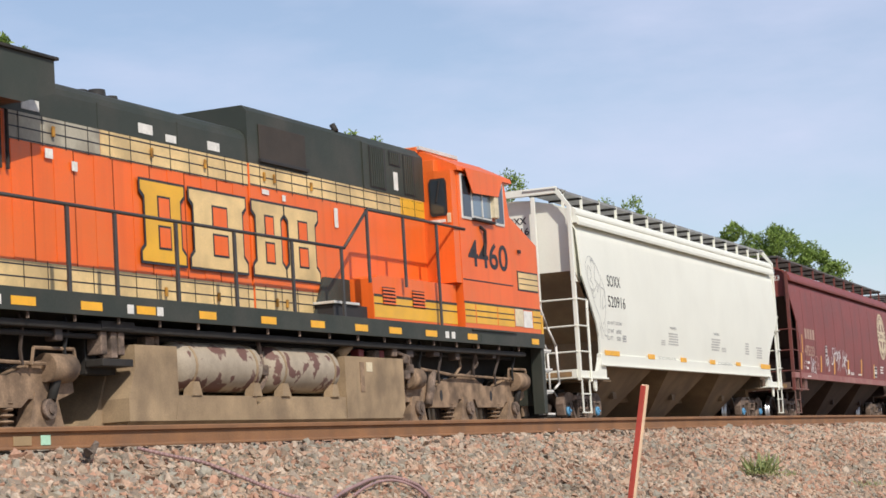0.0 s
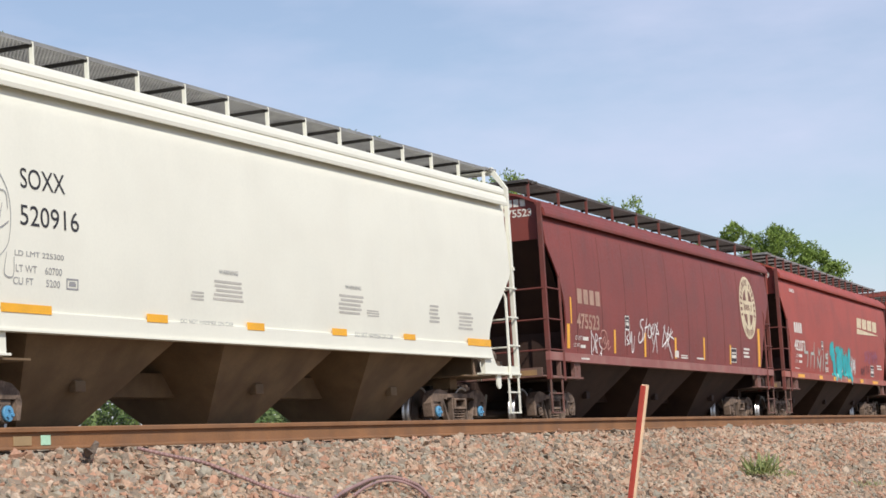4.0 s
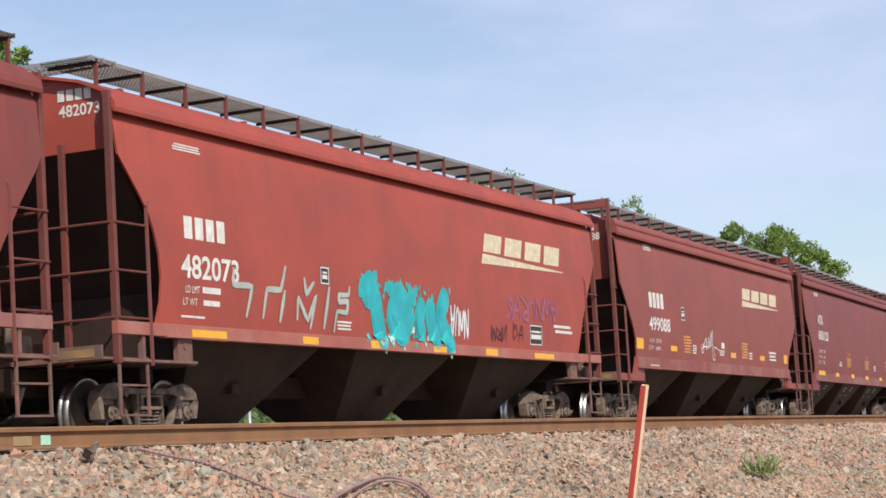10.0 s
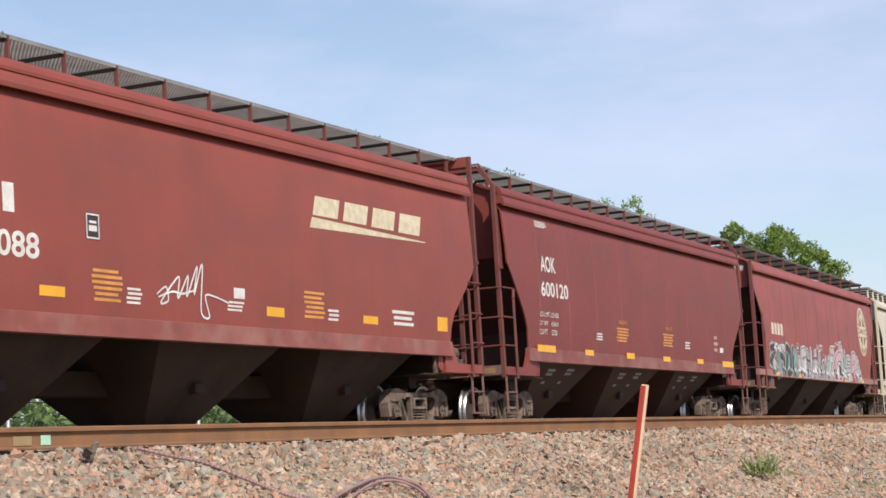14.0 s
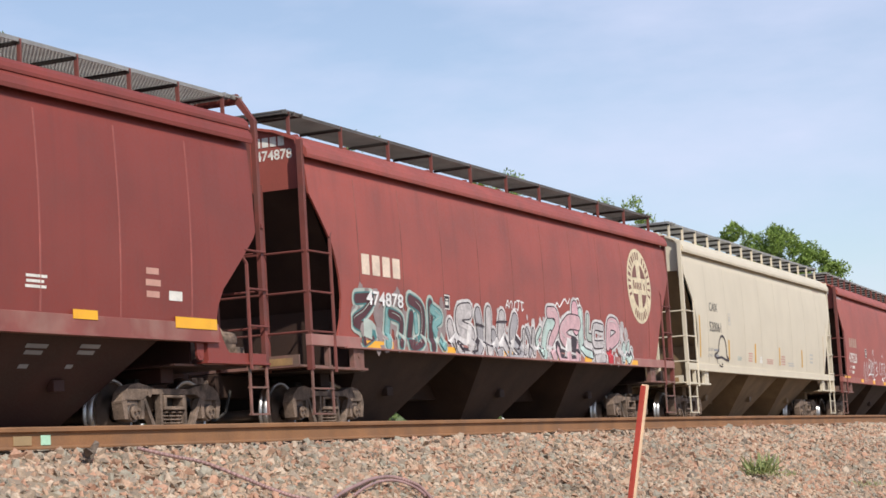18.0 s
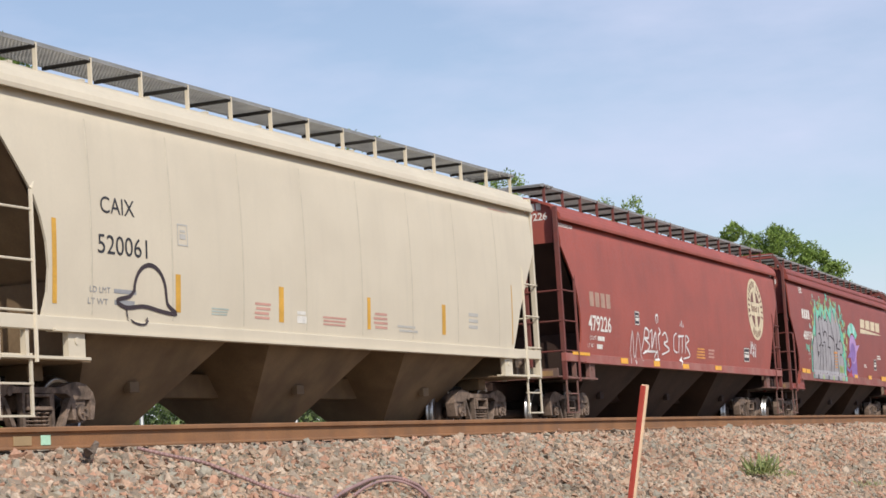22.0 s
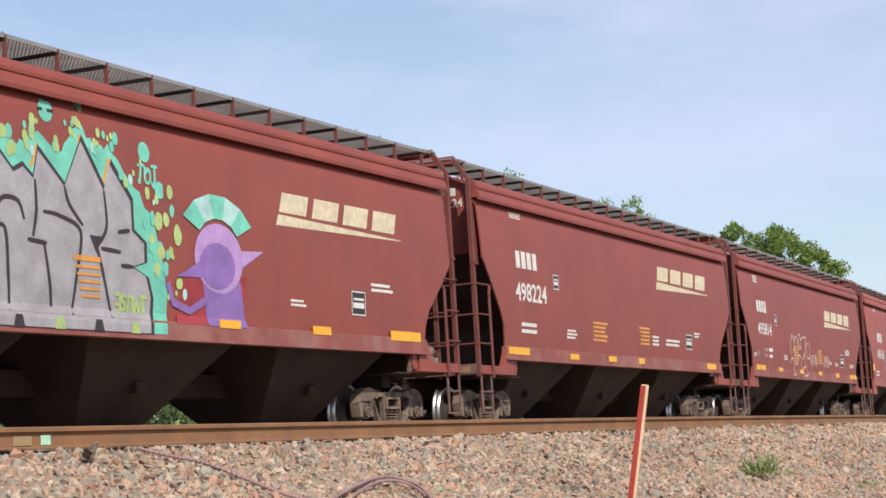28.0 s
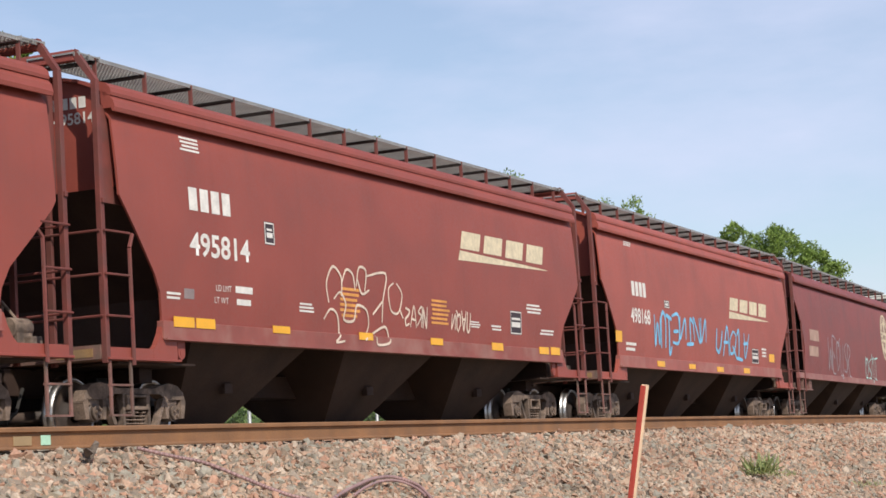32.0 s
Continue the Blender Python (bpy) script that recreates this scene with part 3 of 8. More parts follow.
def hopper_car(name, label, centre, length, st, paint, chute, cap="cast", boards=12, seams=0, bent=True, back=0.12):
    """A three-bay covered hopper car, its centre that far along the train."""
    car = thing(name, label, "freight car", "covered hopper cars of the train")
    TRAIN.append((car, centre))
    k = (st, length)
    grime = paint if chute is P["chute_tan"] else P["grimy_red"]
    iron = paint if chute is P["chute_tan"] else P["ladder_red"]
    grate = M["dark_grating"] if boards == 10 else M["grating"]
    truck_in = {-1: 1.28, 1: 1.76} if st == "post" else {-1: 0.98, 1: 1.46}
    for s in (-1, 1):
        part("side_sheet", fill_side(st, length, s), paint, car, key=(k, "side", s))
        part("top_chord", fill_chord(length, s, st == "frame"), paint, car, key=(k, "chord", s))
        part("side_sill", fill_sill(st, length, s), SILL.get(paint.name, paint), car, key=(k, "sill", s))
        board = part("running_board", fill_board(length, s, st), grate, car, "grey open-grating running board", key=(k, "board", s))
        for i in range(boards + 1):
            x = -length / 2 + 0.12 + (length - 0.24) * i / boards

            def bracket(bm):
                box(bm, -0.014, 0.014, min(s * 1.26, s * 1.315), max(s * 1.26, s * 1.315), 4.40, BOARD - 0.01, 0.004)

            def support(bm):
                box(bm, -0.02, 0.02, min(s * 0.6, s * 1.31), max(s * 0.6, s * 1.31), BOARD - 0.075, BOARD - 0.03)
            part("board_bracket", bracket, iron, board, key=("bracket", s), at=Matrix.Translation((x, 0, 0)))
            part("board_support", support, M["steel_dark"], board, key=("support", s), at=Matrix.Translation((x, 0, 0)))
        for e in (-1, 1):
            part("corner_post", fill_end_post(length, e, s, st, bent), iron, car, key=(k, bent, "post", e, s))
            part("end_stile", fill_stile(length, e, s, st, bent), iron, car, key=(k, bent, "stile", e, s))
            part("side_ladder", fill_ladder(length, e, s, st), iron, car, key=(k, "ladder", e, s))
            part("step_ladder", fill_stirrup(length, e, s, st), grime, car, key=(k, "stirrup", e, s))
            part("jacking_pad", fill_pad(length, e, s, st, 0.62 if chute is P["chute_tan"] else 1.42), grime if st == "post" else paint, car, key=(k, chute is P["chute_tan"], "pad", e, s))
    part("roof", fill_roof(length), paint, car, key=(k, "roof"))
    part("hatch_cover", fill_hatches(length), paint, car, key=(k, "hatch"))
    # underbody parts take the chute colour, on red cars darkened to imitate shade
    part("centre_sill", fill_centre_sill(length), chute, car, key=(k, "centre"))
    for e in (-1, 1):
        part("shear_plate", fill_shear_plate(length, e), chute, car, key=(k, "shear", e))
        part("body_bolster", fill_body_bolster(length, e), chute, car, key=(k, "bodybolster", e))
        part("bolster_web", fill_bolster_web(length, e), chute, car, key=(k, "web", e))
    bays = 3
    a, b = -length / 2 + 1.35, length / 2 - 1.50
    w = (b - a) / bays
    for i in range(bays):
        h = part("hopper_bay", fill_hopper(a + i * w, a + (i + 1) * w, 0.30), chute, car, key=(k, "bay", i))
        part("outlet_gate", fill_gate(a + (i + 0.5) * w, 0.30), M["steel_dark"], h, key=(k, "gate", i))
    for e in (-1, 1):
        part("end_plate", fill_plate(length, e, STYLES[st]["plate"], back), paint, car, key=(k, back, "plate", e))
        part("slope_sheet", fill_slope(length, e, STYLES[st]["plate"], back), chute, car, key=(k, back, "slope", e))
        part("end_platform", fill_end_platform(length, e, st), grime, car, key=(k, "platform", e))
        part("coupler", fill_coupler(length, e), M["cast"], car, key=(k, "coupler", e))
        part("air_hose", fill_hose(length, e), M["steel_dark"], car, key=(k, "hose", e))
        part("end_reflector", lambda bm, e=e: box(bm, min(e * (length / 2 + 0.341), e * (length / 2 + 0.346)), max(e * (length / 2 + 0.341), e * (length / 2 + 0.346)), -1.40, -0.88, 1.10, 1.20), M["dull_reflector"], car, key=(k, "endref", e))
        part("cross_board", fill_cross(length, e, st), grate, car, key=(k, "cross", e))
        if st == "frame":
            part("end_bar", fill_end_bar(length, e, bent), paint, car, key=(k, bent, "bar", e))
        for z in ((2.72, 2.14, 1.57) if st == "post" else (2.60, 2.08, 1.58)):
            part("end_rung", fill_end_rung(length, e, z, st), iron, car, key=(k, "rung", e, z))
        add_truck(car, e * (length / 2 - truck_in[e]), cap)
    brake_gear(car, length, k)
    if seams:
        def fill(bm):
            zs = np.linspace(4.1, 1.58, 14)
            for z0, z1 in zip(zs[:-1], zs[1:]):
                q = [bm.verts.new((dx, -side_y(z) - off, z)) for z in (z0, z1) for dx, off in ((-0.02, 0.001), (0, 0.006), (0.02, 0.001))]
                bm.faces.new((q[0], q[1], q[4], q[3]))
                bm.faces.new((q[1], q[2], q[5], q[4]))
        for i in range(1, seams):
            part("weld_seam", fill, SEAM.get(paint.name, paint), car, key="seam", at=Matrix.Translation((-length / 2 + length * i / seams, 0, 0)))
    return car


def paint(name, base, dirt=(0.10, 0.06, 0.05), amount=0.25, streak=0.35, rough=0.55, vary=0.09):
    return shader(name, base, rough, vary=vary, scale=0.9, grain=25, dirt=dirt, dirt_amount=amount, streak=streak)


P = {
    "white": paint("white_car_paint", (0.78, 0.775, 0.68), (0.70, 0.66, 0.56), 0.10, 0.03, vary=0.03),
    "maroon": paint("faded_maroon_paint", (0.235, 0.050, 0.039)),
    "worn_maroon": paint("sun_faded_maroon_paint", (0.33, 0.077, 0.058)),
    "red": paint("brick_red_paint", (0.385, 0.068, 0.043), amount=0.18, streak=0.2),
    "oxide": paint("red_oxide_paint", (0.285, 0.064, 0.045), amount=0.15, streak=0.15),
    "plum": paint("dark_maroon_paint", (0.225, 0.045, 0.034), amount=0.15, streak=0.2),
    "cream": paint("cream_car_paint", (0.63, 0.557, 0.432), (0.50, 0.43, 0.33), 0.18, 0.08, vary=0.035),
    "rust": paint("brown_red_paint", (0.36, 0.084, 0.058), amount=0.15, streak=0.2),
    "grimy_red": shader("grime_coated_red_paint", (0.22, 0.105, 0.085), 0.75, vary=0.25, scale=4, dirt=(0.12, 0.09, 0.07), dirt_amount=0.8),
    # posts, ladders and brackets of red cars are darker than their sheets
    "ladder_red": shader("dark_red_iron", (0.17, 0.045, 0.036), 0.65, vary=0.2, scale=3, dirt=(0.10, 0.055, 0.045), dirt_amount=0.5),
    # chute_red and chute_plum sit far below the paint, standing for underbody shade
    "chute_red": shader("shade_dark_dusty_maroon_chute", (0.030, 0.0135, 0.0085), 0.8, vary=0.3, scale=1.5, dirt=(0.052, 0.027, 0.017), dirt_amount=0.6),
    "chute_plum": shader("shade_dark_maroon_chute", (0.048, 0.015, 0.011), 0.7, vary=0.2, scale=1.5, dirt=(0.03, 0.016, 0.011), dirt_amount=0.5),
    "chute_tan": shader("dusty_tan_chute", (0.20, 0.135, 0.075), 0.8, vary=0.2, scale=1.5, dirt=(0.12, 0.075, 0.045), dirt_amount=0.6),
}
# dust settles on the side sills
SILL = {P[k_].name: shader(k_ + "_dusty_sill", c_, 0.65, vary=0.12, scale=2, grain=25, dirt=(0.40, 0.27, 0.22), dirt_amount=0.35, streak=0.1)
        for k_, c_ in (("maroon", (0.30, 0.115, 0.10)), ("worn_maroon", (0.34, 0.15, 0.13)), ("red", (0.38, 0.12, 0.09)), ("oxide", (0.27, 0.078, 0.062)), ("plum", (0.24, 0.075, 0.062)), ("rust", (0.34, 0.105, 0.085)))}
SEAM = {P["cream"].name: shader("cream_weld_seam", (0.54, 0.48, 0.375), 0.6, vary=0.1), P["plum"].name: shader("worn_plum_seam", (0.30, 0.085, 0.07), 0.6, vary=0.3, scale=2),
        P["maroon"].name: shader("stained_maroon_seam", (0.165, 0.055, 0.045), 0.7, vary=0.35, scale=1.2), P["worn_maroon"].name: shader("stained_red_seam", (0.24, 0.080, 0.064), 0.7, vary=0.35, scale=1.2)}
CARS = {}
# how far the end plate stands in from the end of the body
PLATE_IN = {"w": -0.08, "m": -0.08, "c": -0.10}
for key_, name_, label_, centre_, length_, st_, pt_, ch_, cap_, n_, seams_ in (
    ("w", "covered_hopper", "white covered hopper car with black numbers and scribbled tag", 44.28, 16.05, "frame", "white", "chute_tan", "blue_cap", 14, 0),
    ("a", "covered_hopper", "faded maroon covered hopper car with round cream emblem", 62.78, 17.15, "post", "maroon", "chute_red", "cast", 10, 11),
    ("b", "covered_hopper", "brick-red covered hopper car with turquoise painted tag", 81.42, 17.15, "post", "red", "chute_red", "cast", 16, 0),
    ("c", "covered_hopper", "red-oxide covered hopper car with slanted cream logo blocks", 99.55, 15.95, "frame", "oxide", "chute_red", "cast", 14, 0),
    ("d", "covered_hopper", "dark maroon covered hopper car with white numbers", 117.13, 16.15, "frame", "plum", "chute_plum", "cast", 14, 10),
    ("e", "covered_hopper", "maroon covered hopper car covered with pink and grey tags", 135.44, 17.30, "post", "worn_maroon", "chute_red", "cast", 10, 11),
    ("f", "covered_hopper", "cream covered hopper car with ribbed side sheets", 153.52, 16.15, "post", "cream", "chute_tan", "cast", 14, 9),
    ("g", "covered_hopper", "red covered hopper car with round cream emblem and white tags", 171.72, 17.30, "post", "rust", "chute_red", "cast", 16, 0),
    ("h", "covered_hopper", "red-brown covered hopper car with large grey and mint mural", 190.30, 16.75, "frame", "oxide", "chute_red", "cast", 16, 0),
    ("i", "covered_hopper", "clean red-brown covered hopper car with cream logo blocks", 208.15, 16.10, "frame", "oxide", "chute_red", "cast", 16, 0),
    ("j", "covered_hopper", "red-brown covered hopper car with pale outline tag", 225.52, 16.10, "frame", "oxide", "chute_red", "cast", 14, 0),
    ("k", "covered_hopper", "red-brown covered hopper car with pale blue tags", 243.10, 16.20, "frame", "rust", "chute_red", "cast", 14, 0),
    ("l", "covered_hopper", "maroon covered hopper car with round emblem and grey tags", 261.00, 17.30, "post", "maroon", "chute_red", "cast", 12, 0),
    ("m", "covered_hopper", "white covered hopper car at the tail of view", 279.30, 16.05, "frame", "white", "chute_tan", "cast", 14, 0),
):
    CARS[key_] = hopper_car(name_, label_, centre_, length_, st_, P[pt_], P[ch_], cap_, n_, seams_, key_ != "c", PLATE_IN.get(key_, 0.12 if st_ == "post" else 0.10))

# ---- locomotive ----
LOCO_U = 23.9
loco = thing("locomotive", "orange and dark green diesel locomotive with yellow stripes and worn paint", "locomotive")
TRAIN.append((loco, LOCO_U))
M["orange"] = shader("orange_loco_paint", (0.83, 0.135, 0.014), 0.42, vary=0.07, scale=0.8, streak=0.22, dirt=(0.60, 0.20, 0.06), dirt_amount=0.25)
M["green"] = shader("dark_green_loco_paint", (0.033, 0.039, 0.029), 0.6, vary=0.15, scale=0.8, dirt=(0.08, 0.07, 0.055), dirt_amount=0.5)
M["stripe"] = shader("cream_yellow_stripe", (0.78, 0.55, 0.25), 0.5, vary=0.12, scale=1.1, dirt=(0.30, 0.22, 0.11), dirt_amount=0.55)
M["stripe_new"] = shader("fresh_yellow_stripe", (0.80, 0.42, 0.03), 0.45, vary=0.08, scale=1.5, dirt=(0.35, 0.2, 0.05), dirt_amount=0.3)
M["stripe_grimy"] = shader("sooty_faded_stripe", (0.42, 0.38, 0.29), 0.6, vary=0.15, scale=1.5, dirt=(0.13, 0.11, 0.085), dirt_amount=0.8)
M["tan"] = shader("dust_coated_underframe", (0.36, 0.255, 0.15), 0.85, vary=0.2, scale=1.5, dirt=(0.13, 0.09, 0.058), dirt_amount=0.6, streak=0.25, bump=0.15)
M["tank_rust"] = shader("rust_blotched_tank", (0.38, 0.315, 0.235), 0.7, vary=0.16, scale=3.4, dirt=(0.15, 0.075, 0.06), dirt_amount=1.0, edge=(0.545, 0.575))
M["truck_dust"] = shader("dust_caked_truck_casting", (0.30, 0.20, 0.125), 0.85, vary=0.3, scale=4, dirt=(0.07, 0.045, 0.03), dirt_amount=0.75, bump=0.3)
M["glass"] = shader("dark_cab_glass", (0.03, 0.04, 0.05), 0.06, vary=0.02, spec=1.0)
M["pane"] = shader("blue_reflecting_pane", (0.16, 0.22, 0.27), 0.10, vary=0.05, spec=1.0)
M["latch"] = shader("rusty_yellow_latch", (0.50, 0.24, 0.03), 0.6, vary=0.2, scale=8, dirt=(0.10, 0.05, 0.02), dirt_amount=0.9)
M["door_gap"] = shader("grimy_door_gap", (0.30, 0.05, 0.012), 0.7)
M["red_box"] = shader("dull_red_valve", (0.20, 0.03, 0.03), 0.6, vary=0.2)
M["rubber"] = shader("black_rubber", (0.02, 0.02, 0.02), 0.7)
M["rail_green"] = shader("dark_handrail", (0.05, 0.048, 0.045), 0.5, vary=0.2)
M["louvre"] = shader("dark_louvre", (0.028, 0.026, 0.026), 0.7)
M["vent_panel"] = shader("brown_vent_screen", (0.045, 0.035, 0.027), 0.75, vary=0.2)
M["alu"] = shader("bare_aluminium_frame", (0.70, 0.68, 0.62), 0.5, metal=0.3)


def lx(u):
    return u - LOCO_U


def lpart(name, fill, mat, parent=None, label=""):
    return part(name, fill, M[mat], parent or loco, label)


def lbox(name, x0, x1, y0, y1, z0, z1, mat, parent=None, bevel=0.015, label=""):
    return lpart(name, lambda bm: box(bm, lx(x0), lx(x1), min(y0, y1), max(y0, y1), z0, z1, bevel), mat, parent, label)


def lprism(name, ring, y0, y1, mat, parent=None, label=""):
    return lpart(name, lambda bm: slab(bm, [(lx(u), z) for u, z in ring], "y", min(y0, y1), max(y0, y1)), mat, parent, label)


def lathe_x(bm, x, y, z, r, w):
    n = 22
    a = [[bm.verts.new((xx, y + rr * math.cos(2 * math.pi * i / n), z + rr * math.sin(2 * math.pi * i / n))) for i in range(n)] for xx, rr in ((x - w / 2, r - 0.02), (x - w / 2, r), (x + w / 2, r), (x + w / 2, r - 0.02))]
    for p, q in zip(a[:-1], a[1:]):
        for i in range(n):
            bm.faces.new((p[i], p[(i + 1) % n], q[(i + 1) % n], q[i]))


# deck, sill and underframe
lbox("deck", 12.9, 34.15, -1.53, 1.53, 1.60, 1.80, "green", bevel=0.01)
lbox("frame_beam", 13.6, 33.6, -0.75, 0.75, 0.95, 1.62, "steel_dark")
for s in (-1, 1):
    lbox("side_sill", 12.9, 34.1, s * 1.53, s * 1.56, 1.575, 1.84, "green", bevel=0.004)
    lbox("pipe_tray", 13.6, 33.4, s * 1.25, s * 1.45, 1.42, 1.50, "steel_dark")
    for u, w in ((14.4, 0.42), (16.2, 0.44), (17.82, 0.46), (19.17, 0.44), (20.36, 0.42), (21.83, 0.42), (23.45, 0.42), (24.89, 0.42), (26.30, 0.42), (27.47, 0.44), (28.82, 0.44), (30.52, 0.40), (33.45, 0.34)):
        lbox("reflector_strip", u, u + w, s * 1.561, s * 1.566, 1.635, 1.735, "yellow", bevel=0)
    for u in (17.5, 20.15, 20.82, 29.6, 29.85):
        lbox("sill_placard", u, u + 0.14, s * 1.561, s * 1.565, 1.63, 1.74, "white_mark", bevel=0)
    for i in range(22):
        lpart("lifting_lug", lambda bm, u=13.6 + i * 0.92: rod(bm, (lx(u), s * 1.5, 1.50), (lx(u), s * 1.5, 1.58), 0.022, 6), "cast")

# long hood
lbox("hood_side", 14.3, 24.35, -0.95, 0.95, 1.80, 4.02, "orange")


def fill_round_roof(bm):
    ring = [(-0.95, 4.02), (-0.95, 4.34), (-0.93, 4.42), (-0.87, 4.49), (-0.76, 4.54), (-0.5, 4.57), (0, 4.58), (0.5, 4.57), (0.76, 4.54), (0.87, 4.49), (0.93, 4.42), (0.95, 4.34), (0.95, 4.02)]
    slab(bm, ring, "x", lx(18.6), lx(24.35))
    for u in (20.6, 22.5):
        box(bm, lx(u), lx(u) + 0.04, -0.956, 0.956, 4.03, 4.36)


lpart("rounded_roof", fill_round_roof, "green")
lbox("cabinet", 24.37, 30.35, -0.97, 0.97, 1.80, 4.02, "orange")


def fill_cabinet_top(bm):
    ring = [(-0.97, 4.02), (-0.97, 4.78), (-0.90, 4.86), (0.90, 4.86), (0.97, 4.78), (0.97, 4.02)]
    slab(bm, ring, "x", lx(24.37), lx(28.05))
    ring = [(-0.99, 4.02), (-0.99, 4.76), (-0.86, 4.90), (0.86, 4.90), (0.99, 4.76), (0.99, 4.02)]
    slab(bm, ring, "x", lx(28.06), lx(30.36))


lpart("cabinet_top", fill_cabinet_top, "green")
# radiator wing
lprism("radiator", [(13.4, 4.13), (13.4, 4.56), (18.95, 4.56), (18.95, 4.17), (18.3, 3.98), (14.2, 3.98)], -1.48, 1.48, "green")
lbox("radiator_roof", 13.3, 19.0, -1.52, 1.52, 4.56, 4.60, "steel_dark", bevel=0.008)
for i in range(9):
    lbox("intake_slat", 14.5 + i * 0.42, 14.8 + i * 0.42, -0.965, -0.955, 3.2, 3.9, "louvre", bevel=0)
for u in (18.35, 18.5, 18.65):
    lpart("drain_pipe", lambda bm, u=u: rod(bm, (lx(u), -0.99, 3.30), (lx(u), -0.99, 4.0), 0.025, 6), "steel_dark")
# roof details
for u, r in ((20.55, 0.10), (21.25, 0.11), (21.62, 0.15), (21.95, 0.12)):
    lpart("exhaust_hood", lambda bm, u=u, r=r: rod(bm, (lx(u), -0.28, 4.56), (lx(u), -0.28, 4.56 + r * 1.3), r, 12, r * 0.8), "steel_dark")
lpart("lifting_eye", lambda bm: rod(bm, (lx(27.3), -0.92, 4.84), (lx(27.3), -0.86, 4.96), 0.05, 8), "steel_dark")
lpart("lifting_eye", lambda bm: rod(bm, (lx(29.3), -0.5, 4.9), (lx(29.3), -0.5, 5.0), 0.04, 8), "steel_dark")

for s in (-1, 1):
    # stripe bands with their dark lines
    for name, u0, u1, z0, z1, mat, y in (("upper_stripe", 18.7, 20.62, 3.68, 4.02, "stripe_grimy", 0.960), ("upper_stripe", 20.63, 24.34, 3.68, 4.02, "stripe", 0.960), ("upper_stripe", 24.38, 30.34, 3.70, 4.02, "stripe", 0.974),
                                         ("lower_stripe", 14.4, 24.34, 1.90, 2.25, "stripe", 0.960), ("lower_stripe", 24.38, 26.75, 1.90, 2.25, "stripe", 0.974)):
        band = lbox(name, u0, u1, s * y, s * (y + 0.004), z0, z1, mat, bevel=0)
        for k in range(3):
            z = z0 + (z1 - z0) * (k + 0.04) / 2.4
            lbox("stripe_line", u0, u1, s * (y + 0.004), s * (y + 0.008), z, z + 0.016, "black_mark", band, bevel=0)
    lbox("upper_stripe", 29.4, 30.34, s * 0.979, s * 0.982, 3.72, 4.0, "stripe_new", bevel=0)
    # doors along the hood
    for i in range(13):
        u = 18.75 + i * 0.43
        lbox("hood_door", u, u + 0.40, s * 0.951, s * 0.958, 1.86, 3.98, "orange", bevel=0.004) if i % 2 == 0 else lbox("door_seam", u - 0.012, u + 0.004, s * 0.951, s * 0.957, 2.25, 3.68, "door_gap", bevel=0)
    for u in (19.55, 21.75, 23.1, 24.75, 25.05, 26.2):
        lbox("door_latch", u, u + 0.05, s * 0.985, s * 1.01, 3.79, 3.92, "latch", bevel=0.005)
        lbox("door_latch", u + 0.2, u + 0.25, s * 0.985, s * 1.01, 1.98, 2.10, "latch", bevel=0.005)
    for i in range(24):
        u = 18.9 + i * 0.48
        if u < 30.2:
            y = 0.970 if u < 24.35 else 0.984
            lbox("panel_line", u, u + 0.012, s * y, s * (y + 0.003), 3.66, 4.03, "louvre", bevel=0)
            if u < 26.7:
                lbox("panel_line", u, u + 0.012, s * y, s * (y + 0.003), 1.88, 2.27, "louvre", bevel=0)
    for u, z, w, h in ((19.0, 4.07, 0.36, 0.13), (21.54, 4.10, 0.34, 0.13), (22.2, 4.06, 0.26, 0.10), (23.28, 4.08, 0.32, 0.12)):
        lbox("placard", u, u + w, s * 0.951, s * 0.957, z, z + h, "white_mark", bevel=0)
    for u, z, w, h in ((19.4, 3.52, 0.16, 0.12), (19.95, 3.42, 0.12, 0.12), (24.7, 3.6, 0.2, 0.07), (25.3, 3.55, 0.10, 0.09), (26.95, 3.3, 0.12, 0.30)):
        lbox("placard", u, u + w, s * 0.985, s * 0.989, z, z + h, "white_mark", bevel=0)
    # cabinet vents
    lbox("vent_screen", 24.69, 26.11, s * 0.972, s * 0.99, 4.10, 4.62, "vent_panel", bevel=0.01)
    lbox("vent_ledge", 24.66, 26.14, s * 0.972, s * 1.03, 4.06, 4.11, "louvre", bevel=0.005)
    for u0, u1 in ((28.28, 28.86), (29.02, 29.45), (29.55, 29.98)):
        z0 = 4.06 if u0 != 29.02 else 4.50
        v = lbox("louvre_panel", u0, u1, s * 0.992, s * 1.0, z0, 4.74, "louvre", bevel=0)
        n = int((u1 - u0) / 0.075)
        for i in range(n):
            lbox("louvre_blade", u0 + 0.02 + i * 0.075, u0 + 0.055 + i * 0.075, s * 1.0, s * 1.018, z0 + 0.02, 4.72, "green", v, bevel=0)
    lbox("placard", 29.16, 29.32, s * 0.993, s * 0.997, 4.10, 4.40, "white_mark", bevel=0)
    # orange dust box and louvres beside the cab
    lprism("duct_box", [(27.3, 1.80), (27.3, 2.50), (27.55, 2.56), (29.95, 2.56), (30.5, 2.56), (30.5, 1.80)], s * 0.97, s * 1.40, "orange")
    lbox("lower_stripe", 27.32, 30.5, s * 1.401, s * 1.405, 1.90, 2.22, "stripe_new", bevel=0)
    lbox("stripe_line", 27.32, 30.5, s * 1.406, s * 1.409, 2.22, 2.26, "green", bevel=0)
    lbox("stripe_line", 27.32, 30.5, s * 1.406, s * 1.409, 2.10, 2.12, "green", bevel=0)
